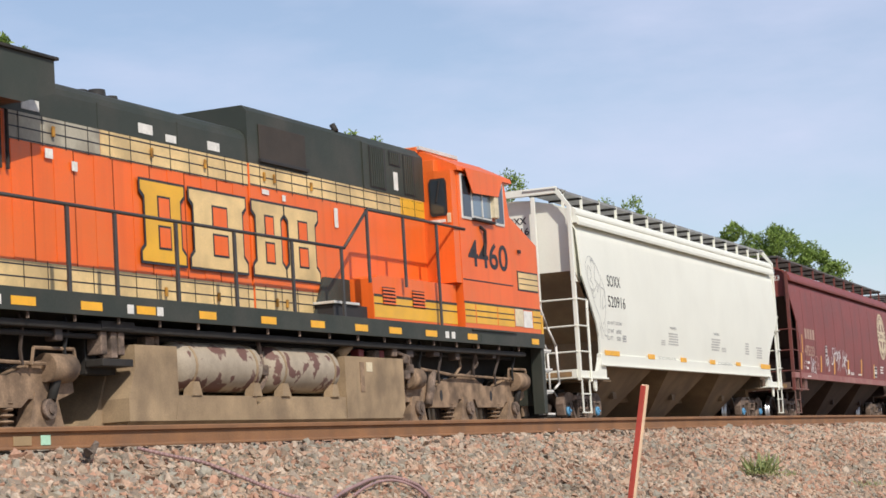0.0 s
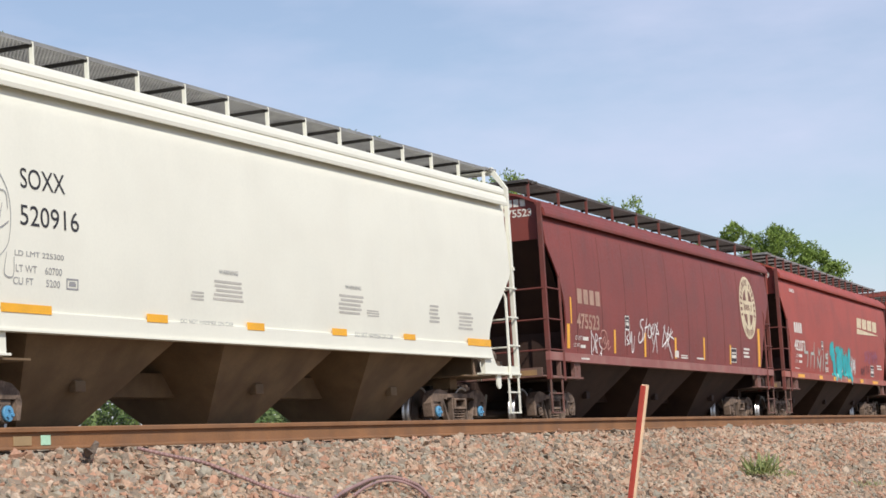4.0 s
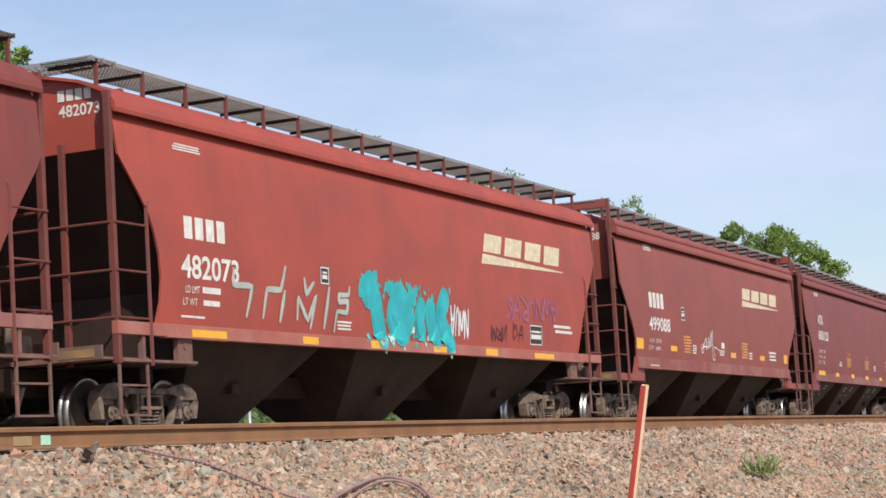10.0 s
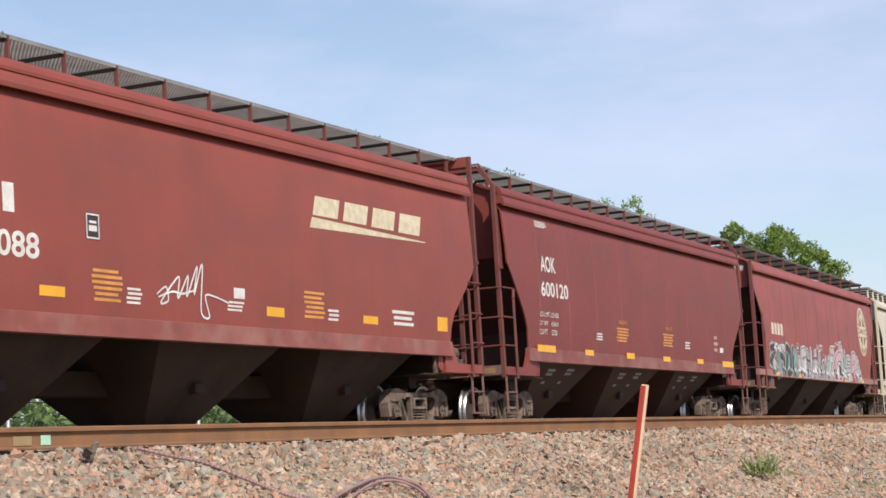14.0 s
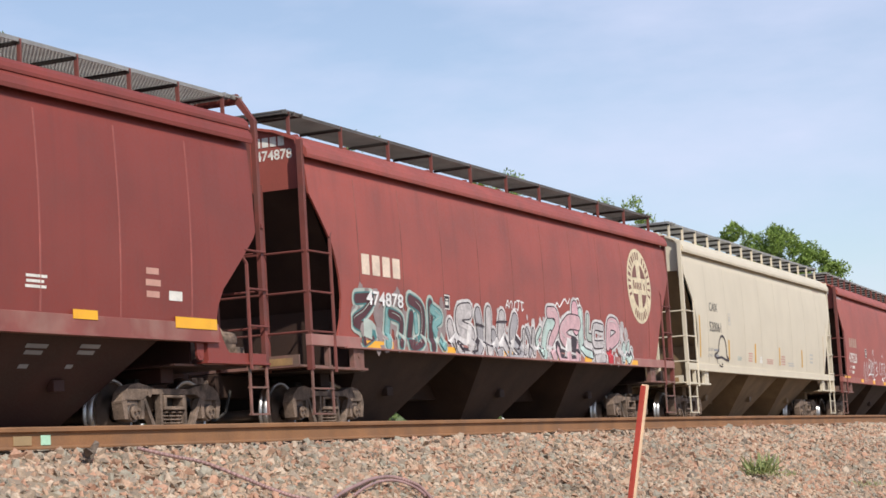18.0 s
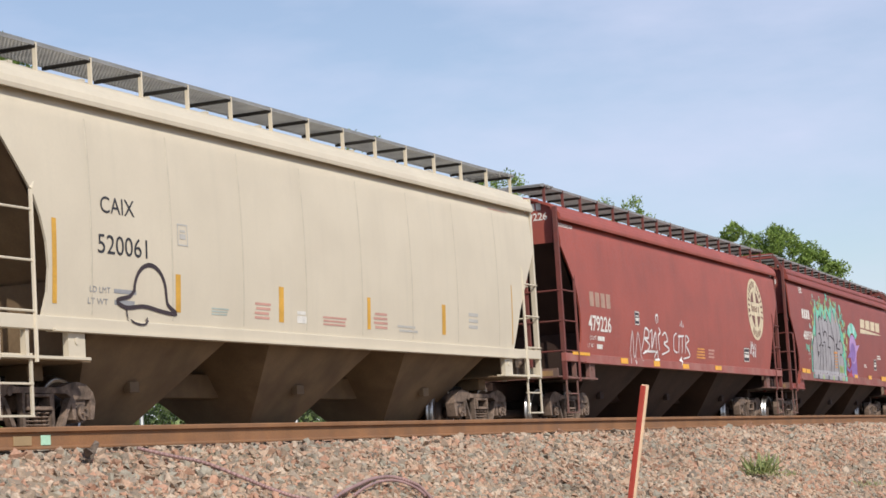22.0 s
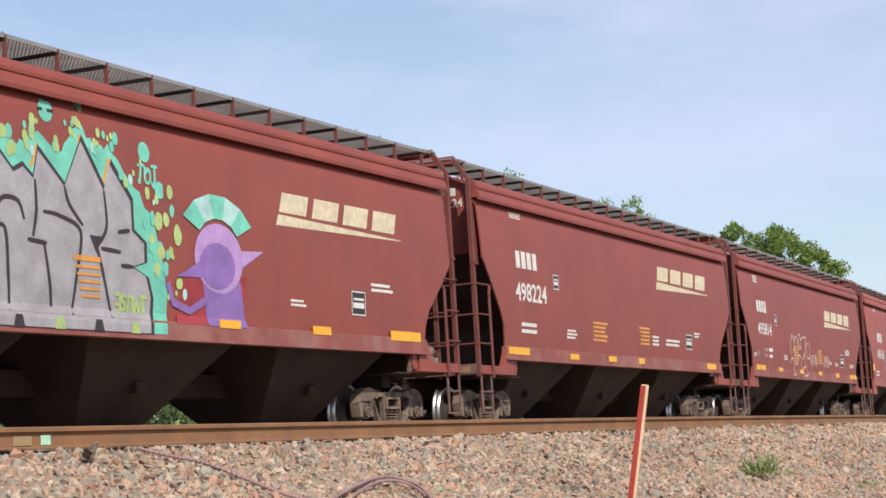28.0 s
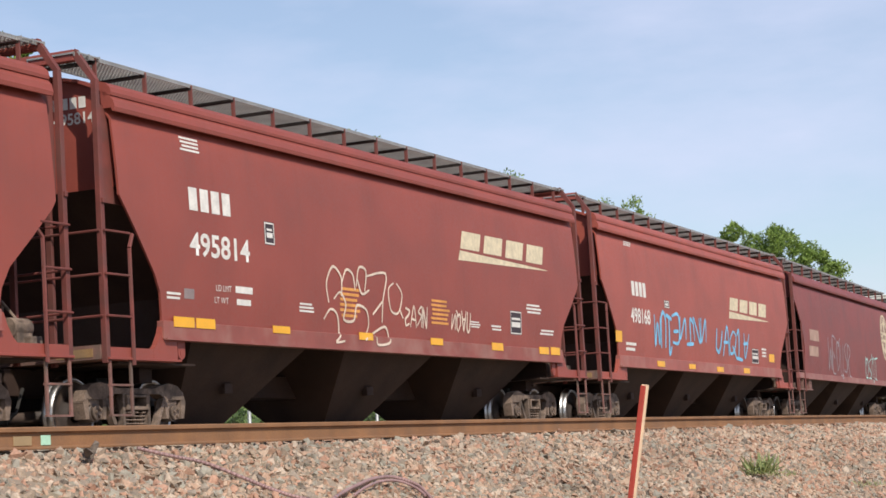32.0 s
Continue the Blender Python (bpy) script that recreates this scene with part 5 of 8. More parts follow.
def lay(bm, off, flat=None):
    """Lays a flat shape drawn in x and z on the near side of the car."""
    for k in range(18):
        z = 1.5 + k * 0.16
        geom = bm.verts[:] + bm.edges[:] + bm.faces[:]
        bmesh.ops.bisect_plane(bm, geom=geom, plane_co=(0, 0, z), plane_no=(0, 0, 1))
    for v in bm.verts:
        z = v.co.z
        v.co.y = -(side_y(z) + 0.004 + off) if z > 1.56 and flat is None else -(1.604 + off)


def ring_part(name, car, ring, mat, off=0.0, label="", flat=None):
    def fill(bm):
        bm.faces.new([bm.verts.new((x, 0, z)) for x, z in ring])
        lay(bm, off, flat)
    return part(name, fill, M[mat], car, label)


def bar(car, x0, x1, z0, z1, mat="white_mark", name="stencil_bar", off=0.0):
    return ring_part(name, car, [(x0, z0), (x1, z0), (x1, z1), (x0, z1)], mat, off)


def reflector(car, x0, x1, z0, z1):
    def fill(bm):
        box(bm, x0, x1, -1.609, -1.601, z0, z1)
    return part("reflector_strip", fill, M["yellow"], car)


def lines(car, x0, x1, z0, z1, n, mat="white_mark", seed=0):
    """A block of small writing as plain bars."""
    rng = random.Random(int(x0 * 97 + z0 * 31) + seed)
    h = (z1 - z0) / n
    for i in range(n):
        z = z1 - (i + 0.8) * h
        bar(car, x0 + rng.uniform(0, 0.12) * (x1 - x0), x1 - rng.uniform(0, 0.2) * (x1 - x0), z, z + h * 0.55, mat)


def stamp(car, x0, x1, z0, z1, mat="white_mark"):
    """A framed data panel."""
    t = 0.02
    if mat == "white_mark":
        bar(car, x0 - 0.01, x1 + 0.01, z0 - 0.01, z1 + 0.01, "tag_dark", "stencil_panel", -0.002)
    for a, b, c, d in ((x0, x1, z0, z0 + t), (x0, x1, z1 - t, z1), (x0, x0 + t, z0 + t, z1 - t), (x1 - t, x1, z0 + t, z1 - t)):
        bar(car, a, b, c, d, mat, "stencil_frame")
    m = (z0 + z1) / 2
    bar(car, x0 + 2.5 * t, x1 - 2.5 * t, m - (z1 - z0) * 0.2, m + 0.01, mat)
    bar(car, x0 + 3 * t, x1 - 3 * t, m + (z1 - z0) * 0.12, m + (z1 - z0) * 0.22, mat)


def marks(car, x0, x1, z0, z1, mat="white_mark"):
    """A railway name as four plain upright blocks."""
    w = (x1 - x0) / 4
    for i in range(4):
        a = x0 + i * w
        ring_part("logo_block", car, [(a, z0), (a + 0.74 * w, z0), (a + 0.74 * w, z1), (a, z1)], mat)


def swoosh(car, x0, x1, z0, z1, mat="cream_mark"):
    """The slanted block logo over its wedge, as plain shapes."""
    h = z1 - z0
    w = (x1 - x0) / 4.2
    s = 0.26 * h
    for i in range(4):
        a = x0 + 0.1 * w + i * w
        b = a + 0.82 * w
        low = z0 + 0.40 * h - 0.02 * i * h
        ring_part("logo_block", car, [(a, low), (b, low), (b + s, z1), (a + s, z1)], mat)
    ring_part("logo_wedge", car, [(x0 - 0.02, z0), (x1 - 0.05, z0 + 0.14 * h), (x1 - 0.05, z0 + 0.17 * h), (x0 + 0.07, z0 + 0.33 * h)], mat)


def disc(cx, cz, r, n=40, a0=0.0, a1=2 * math.pi):
    return [(cx + r * math.cos(a0 + (a1 - a0) * i / n), cz + r * math.sin(a0 + (a1 - a0) * i / n)) for i in range(n + (0 if a1 - a0 > 6.28 else 1))]


def emblem(car, cx, cz, r, mat="cream_mark", dark="emblem_brown"):
    """The round emblem: a cream disc with a cross and a ring of small dark blocks."""
    ring_part("emblem_disc", car, disc(cx, cz, r), mat, 0.0, "round faded cream emblem disc")
    for k in range(4):
        a = k * math.pi / 2
        ring = [(cx + 0.12 * r * (1 if math.cos(a + 0.78) > 0 else -1), cz + 0.13 * r * (1 if math.sin(a + 0.78) > 0 else -1))]
        sx, sz = (1 if math.cos(a + 0.78) > 0 else -1), (1 if math.sin(a + 0.78) > 0 else -1)
        arc = [(cx + sx * 0.60 * r * math.cos(w), cz + sz * 0.60 * r * math.sin(w)) for w in np.linspace(0.36, 1.28, 8)]
        ring_part("emblem_quarter", car, [(cx + sx * 0.16 * r, cz + sz * 0.22 * r)] + arc, dark, 0.004)
    rng = random.Random(8)
    for first, last, count in ((3.55, -0.41, 18), (4.05, 5.37, 7)):
        step = (last - first) / count
        for k in range(count):
            a = first + (k + 0.5) * step
            c, s = math.cos(a), math.sin(a)
            half = abs(step) * 0.80 * rng.uniform(0.20, 0.40)
            if k == 10 and count == 18:
                continue
            q = [(0.71, -half * 0.71), (0.91, -half * 0.91), (0.91, half * 0.91), (0.71, half * 0.71)]
            ring_part("emblem_bar", car, [(cx + r * (u * c - v * s), cz + r * (u * s + v * c)) for u, v in q], dark, 0.004)
    for k in range(7):
        if k == 5:
            continue
        x = cx - 0.50 * r + k * 0.145 * r
        bar(car, x, x + rng.uniform(0.06, 0.10) * r, cz - 0.09 * r, cz + (0.09 if k not in (0, 5) else 0.14) * r, dark, "emblem_bar", 0.004)


FONTS = {}


def text_mesh(body, width, height, bold=0.0):
    key = (body, round(width, 3), round(height, 3), bold)
    if key in FONTS:
        return FONTS[key]
    cu = bpy.data.curves.new("text", "FONT")
    cu.body, cu.offset, cu.resolution_u = body, bold, 4
    ob = bpy.data.objects.new("text", cu)
    scene.collection.objects.link(ob)
    bpy.context.view_layer.update()
    me = bpy.data.meshes.new_from_object(ob)
    bpy.data.objects.remove(ob)
    co = np.array([v.co[:] for v in me.vertices])
    lo, hi = co.min(0), co.max(0)
    co = (co - lo) / np.maximum(hi - lo, 1e-6)
    FONTS[key] = (me, co[:, 0] * width, co[:, 1] * height)
    return FONTS[key]


def words(car, body, x0, x1, z0, z1, mat="white_mark", name="car_number", bold=0.02, plane=None, off=0.0):
    me, xs, zs = text_mesh(body, x1 - x0, z1 - z0, bold)
    me = me.copy()
    if plane is None:
        pts = [(x0 + x, -(side_y(z0 + z) + 0.006 + off), z0 + z) for x, z in zip(xs, zs)]
    elif plane[0] == "y":
        pts = [(x0 + x, plane[1], z0 + z) for x, z in zip(xs, zs)]
    else:
        pts = [(plane[1], -(x0 + x), z0 + z) for x, z in zip(xs, zs)]
    me.vertices.foreach_set("co", np.array(pts).ravel())
    me.update()
    me.materials.clear()
    return part(name, me, M[mat], car)


def end_marks(car, length, number, mat="white_mark", y=0.75, z=4.03, blocks=True, name="", inset=-0.08):
    """Owner blocks and number on the end plate."""
    x = -(length / 2 - inset) - 0.006

    def fill(bm):
        for k in range(4):
            a = y - 0.01 + k * 0.13
            box(bm, x - 0.002, x, -(a + 0.1), -a, z + 0.15, z + 0.29)
    if blocks:
        part("logo_block", fill, M[mat], car)
    else:
        words(car, name, y + 0.06, y + 0.56, z + 0.17, z + 0.31, mat, plane=("x", x))
    words(car, number, y, y + 0.60, z - 0.05, z + 0.10, mat, plane=("x", x))


def ribbon(car, pts, width, mat, off=0.004, name="painted_stroke"):
    """A painted stroke along points in x and z."""
    def fill(bm):
        P_ = [Vector((x, z)) for x, z in pts]
        prev = None
        for i, p in enumerate(P_):
            d = (P_[min(i + 1, len(P_) - 1)] - P_[max(i - 1, 0)])
            d = d.normalized() if d.length > 1e-6 else Vector((1, 0))
            nrm = Vector((-d.y, d.x)) * width / 2
            q = []
            for s_ in (-1, 1):
                a = p + nrm * s_
                yy = -(side_y(a.y) + 0.004 + off) if a.y > 1.56 else -(1.604 + off)
                q.append(bm.verts.new((a.x, yy, a.y)))
            if prev:
                bm.faces.new((prev[0], q[0], q[1], prev[1]))
            prev = q
    return part(name, fill, M[mat], car)


GLYPHS = (
    (((0.1, 0.0), (0.1, 1.0), (0.7, 0.8), (0.15, 0.5), (0.9, 0.0)),),
    (((0.9, 0.9), (0.3, 1.0), (0.1, 0.7), (0.7, 0.45), (0.8, 0.15), (0.0, 0.05)),),
    (((0.0, 0.0), (0.45, 1.0), (0.9, 0.0)), ((0.15, 0.4), (0.85, 0.45))),
    (((0.0, 1.0), (0.1, 0.0), (0.5, 0.7), (0.8, 0.0), (1.0, 1.0)),),
    (((0.5, 1.0), (0.1, 0.6), (0.3, 0.05), (0.8, 0.2), (0.85, 0.8), (0.45, 1.0)), ((0.5, 0.3), (1.0, -0.1))),
    (((0.9, 1.0), (0.1, 0.95), (0.1, 0.0), (0.9, 0.05)), ((0.1, 0.5), (0.7, 0.55))),
    (((0.0, 0.95), (1.0, 1.0)), ((0.5, 1.0), (0.45, 0.0), (0.1, 0.15))),
    (((0.1, 1.0), (0.15, 0.2), (0.5, 0.0), (0.85, 0.25), (0.8, 1.0)),),
    (((0.1, 0.0), (0.1, 1.0), (0.85, 0.0), (0.85, 1.0)),),
)


def smooth_path(pts, steps=5, round_=1.0):
    """A curve through the points; round_ 0 keeps them angular."""
    P_ = [Vector(p) for p in pts]
    out = []
    for i in range(len(P_) - 1):
        a, b, c, d = P_[max(i - 1, 0)], P_[i], P_[i + 1], P_[min(i + 2, len(P_) - 1)]
        for k in range(steps):
            t = k / steps
            q = 0.5 * ((2 * b) + (c - a) * t + (2 * a - 5 * b + 4 * c - d) * t * t + (3 * b - a - 3 * c + d) * t ** 3)
            out.append(tuple(b.lerp(c, t).lerp(q, round_)))
    out.append(tuple(P_[-1]))
    return out


def stroke_into(bm, pts, width, off, taper=0.0, sill=1.604):
    """One painted stroke on the near side, thinner at its ends by the taper."""
    P_ = [Vector((x, z)) for x, z in pts]
    prev = None
    n = len(P_)
    for i, p in enumerate(P_):
        d = P_[min(i + 1, n - 1)] - P_[max(i - 1, 0)]
        d = d.normalized() if d.length > 1e-6 else Vector((1, 0))
        w = width / 2 * (1 - taper * abs(2 * i / max(1, n - 1) - 1) ** 2)
        nrm = Vector((-d.y, d.x)) * w
        q = []
        for s_ in (-1, 1):
            a = p + nrm * s_
            a.y = max(a.y, 1.378)
            y = -(side_y(a.y) + 0.004 + off + 0.0012 * i / n) if a.y > 1.56 else -(sill + off + 0.0012 * i / n)
            q.append(bm.verts.new((a.x, y, a.y)))
        if prev:
            bm.faces.new((prev[0], q[0], q[1], prev[1]))
        prev = q
    if width > 0.09 and taper == 0.0:
        for i, j in ((0, 1), (n - 1, n - 2)):
            d = (P_[i] - P_[j]).normalized()
            a0 = math.atan2(d.y, d.x)
            fan = []
            for k in range(7):
                a = a0 - math.pi / 2 + math.pi * k / 6
                c = P_[i] + Vector((math.cos(a), math.sin(a))) * width / 2
                c.y = max(c.y, 1.378)
                deep = off + 0.0012 * i / n
                fan.append(bm.verts.new((c.x, -(side_y(c.y) + 0.004 + deep) if c.y > 1.56 else -(sill + deep), c.y)))
            bm.faces.new(fan)


def scribble(car, x0, x1, z0, z1, mat, width=0.03, loops=5, seed=1, off=0.004):
    """A scrawled tag: made-up angular and looping strokes side by side."""
    rng = random.Random(seed)
    w = (x1 - x0) / loops
    lean = rng.uniform(0.0, 0.25)

    for i in range(loops):
        g = rng.choice(GLYPHS)
        a, lo, hi = x0 + i * w, z0 + rng.uniform(0, 0.18) * (z1 - z0), z1 - rng.uniform(0, 0.25) * (z1 - z0)
        rd = rng.choice((0.3, 0.9, 1.0))
        fx, fz = rng.random() < 0.6, rng.random() < 0.6
        for st in g:
            st = [(1 - u if fx else u, 1 - v if fz else v) for u, v in st]
            pts = [(a + w * (0.02 + 1.0 * p[0] + rng.uniform(-0.1, 0.1)) + lean * p[1] * w, lo + (hi - lo) * (p[1] + rng.uniform(-0.06, 0.06))) for p in st]
            wide = width * rng.uniform(0.85, 1.15)
            part("painted_stroke", lambda bm: stroke_into(bm, smooth_path(pts, 6, rd), wide, off + 0.0005 * i, 0.35), M[mat], car)


def spray(car, x0, x1, z0, z1, n, r, mat, seed, off=0.002):
    """Soft sprayed patch: many small overlapping spots."""
    rng = random.Random(seed)

    def fill(bm):
        for i in range(n):
            cx, cz = rng.uniform(x0, x1), z0 + (z1 - z0) * rng.random() ** 0.8
            q = r * rng.uniform(0.3, 1.2)
            y = off + 0.0004 * (i % 9)
            vs = []
            for k in range(8):
                a = k * math.pi / 4
                z = cz + q * math.sin(a) * rng.uniform(0.8, 1.5)
                vs.append(bm.verts.new((cx + q * math.cos(a) * rng.uniform(0.6, 1.0), -(side_y(z) + 0.004 + y) if z > 1.56 else -(1.604 + y), z)))
            bm.faces.new(vs)
    return tagged(part("sprayed_patch", fill, M[mat], car), kind="stuff")


def drips(car, x0, x1, z0, z1, n, r, mats, seed, off=0.003):
    rng = random.Random(seed)
    for i in range(n):
        c = (rng.uniform(x0, x1), rng.uniform(z0, z1))
        q = r * rng.uniform(0.5, 1.3)
        ring_part("painted_spot", car, [(c[0] + q * math.cos(a) * rng.uniform(0.7, 1.1), c[1] + q * 1.3 * math.sin(a) * rng.uniform(0.8, 1.1)) for a in np.linspace(0, 5.6, 9)], mats[i % len(mats)], off + 0.0004 * i)



def hat_shape(car, x0, x1, z0, z1):
    """A black-outlined dome over a wavy brim."""
    w, h = x1 - x0, z1 - z0
    dome = [(x0 + w * (0.55 + 0.27 * math.cos(a)), z0 + h * (0.52 + 0.46 * math.sin(a))) for a in np.linspace(0, math.pi, 14)]
    brim = [(0.82, 0.55), (0.85, 0.36), (1.0, 0.22), (0.75, 0.24), (0.45, 0.30), (0.15, 0.26), (0.0, 0.36), (0.2, 0.44), (0.28, 0.55)]

    def fill(bm):
        stroke_into(bm, dome, 0.055, 0.003)
        stroke_into(bm, smooth_path([(x0 + w * u, z0 + h * v) for u, v in brim], 5), 0.05, 0.005)
        stroke_into(bm, smooth_path([(x0 + w * u, z0 + h * v) for u, v in ((0.15, 0.24), (0.2, 0.05), (0.4, 0.0), (0.5, 0.12))], 5), 0.025, 0.007)
    part("painted_outline", fill, M["tag_dark"], car)


def mural(car, x0, x1, z0, z1):
    """A grey painted wall of pointed forms with dark outlines, on a mint cloud with lime drops."""
    w = x1 - x0
    rng = random.Random(5)

    def at(u, z):
        return (x0 + w * u, z)
    hug = ((-0.03, 1.40), (-0.035, 2.25), (0.03, 2.70), (0.085, 2.95), (0.12, 3.35), (0.16, 3.60), (0.23, 3.42), (0.28, 3.46), (0.34, 3.64), (0.41, 3.44), (0.455, 3.46), (0.50, 3.66), (0.575, 3.42), (0.62, 3.66), (0.66, 3.84),
           (0.715, 3.56), (0.77, 3.62), (0.85, 3.30), (0.93, 2.85), (0.975, 2.40), (1.0, 1.95), (0.99, 1.40))
    cloud = []
    for (ua, za), (ub, zb) in zip(hug[:-1], hug[1:]):
        for k in range(4):
            t = k / 4
            lift = 0.0 if za < 1.5 and k == 0 else rng.uniform(-0.02, 0.07)
            cloud.append(at(ua + (ub - ua) * t + lift * 0.05 * (1 if ua > 0.5 else -1), za + (zb - za) * t + lift))
    cloud.append(at(*hug[-1]))
    for k, (u, z) in enumerate(hug[1:-1]):
        for _ in range(5):
            d = rng.uniform(-0.05, 0.24)
            c = at(u + (u - 0.47) * d * 0.5 + rng.uniform(-0.03, 0.03), z + d * (0.9 if z > 2.6 else 0.2) + rng.uniform(-0.08, 0.08))
            q = rng.uniform(0.025, 0.065)
            ring_part("painted_spot", car, [(c[0] + q * math.cos(a), c[1] + q * 1.4 * math.sin(a)) for a in np.linspace(0, 5.5, 8)], ("mint", "lime", "lime", "sea")[rng.randrange(4)], 0.003 + 0.0004 * k)
    ring_part("painted_shape", car, cloud, "mint", 0.0)
    drips(car, x0 + 0.92 * w, x0 + 1.06 * w, 2.2, 3.3, 18, 0.09, ("mint", "lime"), 7)
    body = [(0.0, 1.40), (0.0, 2.35), (0.07, 2.66), (0.115, 2.60), (0.13, 2.90), (0.16, 3.36), (0.215, 3.05), (0.24, 3.20), (0.275, 3.25), (0.315, 3.14), (0.34, 3.38), (0.40, 3.12),
            (0.435, 3.20), (0.47, 3.08), (0.493, 3.42), (0.585, 3.05), (0.66, 3.63), (0.74, 3.08), (0.77, 3.42), (0.85, 3.0), (0.85, 2.64), (0.90, 2.50), (0.90, 2.27), (0.845, 2.20), (0.905, 2.10), (0.925, 1.85), (0.915, 1.40)]
    cx, cz = 0.45, 2.2
    ring_part("painted_outline", car, [at(cx + (u - cx) * 1.03, max(1.39, cz + (z - cz) * 1.06)) for u, z in body], "tag_dark", 0.004)
    ring_part("painted_shape", car, [at(u, z) for u, z in body], "tag_grey", 0.007)
    cuts = (((0.11, 2.62), (0.13, 2.30), (0.15, 2.12)), ((0.18, 2.74), (0.23, 2.70), (0.235, 2.45), (0.18, 2.36)), ((0.235, 2.40), (0.20, 1.95), (0.17, 1.56)), ((0.225, 3.05), (0.235, 2.75), (0.26, 2.42), (0.31, 2.40)),
            ((0.315, 3.1), (0.32, 2.70), (0.36, 2.82), (0.41, 2.80), (0.43, 2.60)), ((0.31, 2.48), (0.36, 2.48), (0.37, 2.0), (0.375, 1.56)), ((0.275, 2.38), (0.29, 1.9), (0.275, 1.72), (0.285, 1.56)),
            ((0.475, 3.08), (0.475, 2.72), (0.46, 2.42)), ((0.50, 2.72), (0.56, 2.70), (0.64, 2.55), (0.62, 2.0), (0.60, 1.56)), ((0.44, 2.38), (0.51, 2.36)), ((0.50, 2.36), (0.52, 1.9), (0.525, 1.56)),
            ((0.585, 3.05), (0.60, 2.85), (0.65, 2.62)), ((0.74, 3.08), (0.745, 2.66), (0.715, 2.45), (0.69, 2.42)), ((0.68, 2.52), (0.71, 2.30), (0.76, 1.56)), ((0.72, 2.38), (0.80, 2.36)), ((0.84, 2.64), (0.79, 2.60)), ((0.85, 2.2), (0.80, 2.2)))

    def fill(bm):
        for c in cuts:
            stroke_into(bm, smooth_path([at(*p) for p in c], 6, 0.9), 0.055, 0.011, 0.3)
    part("painted_stroke", fill, M["tag_dark"], car)
    for u, z in ((0.15, 2.10), (0.70, 2.42)):
        ring_part("painted_shape", car, [at(u - 0.025, z + 0.1), at(u + 0.03, z + 0.1), at(u, z - 0.1)], "tag_dark", 0.013)

    def tips(bm):
        for u, z, d in ((0.16, 3.42, 0.30), (0.34, 3.44, 0.24), (0.493, 3.48, 0.26), (0.66, 3.70, 0.45), (0.77, 3.48, 0.3)):
            stroke_into(bm, [at(u - 0.028, z - d), at(u, z), at(u + 0.028, z - d)], 0.09, 0.003, 0.4)
    part("painted_tip", tips, M["orange_tag"], car)
    for j in range(6):
        z = 1.78 + j * 0.085
        bar(car, x0 + (0.64 - 0.006 * j) * w, x0 + 0.715 * w, z, z + 0.035 + 0.03 * (j == 5), "orange_tag", "painted_bar", 0.014)
    scribble(car, x0 + 0.765 * w, x0 + 0.90 * w, 1.62, 1.86, "lime", 0.05, 5, 9, 0.014)
    ring_part("painted_spot", car, disc(x0 + 0.535 * w, 3.92, 0.14, 16), "mint", 0.002)
    bar(car, x0 + 0.505 * w, x0 + 0.565 * w, 3.90, 3.94, "tag_dark", "painted_bar", 0.006)
    ring_part("painted_spot", car, disc(x0 + 0.925 * w, 3.66, 0.13, 14), "mint", 0.002)
    scribble(car, x0 + 0.885 * w, x0 + 0.975 * w, 3.24, 3.50, "mint", 0.05, 3, 10, 0.003)
    for k in range(6):
        u = 0.10 + 0.15 * k
        ring_part("painted_shape", car, [at(u - 0.012, 1.53), at(u + 0.012, 1.53), at(u + 0.02, 1.39), at(u - 0.02, 1.39)], "lime" if k % 2 else "tag_dark", 0.012, flat=True)


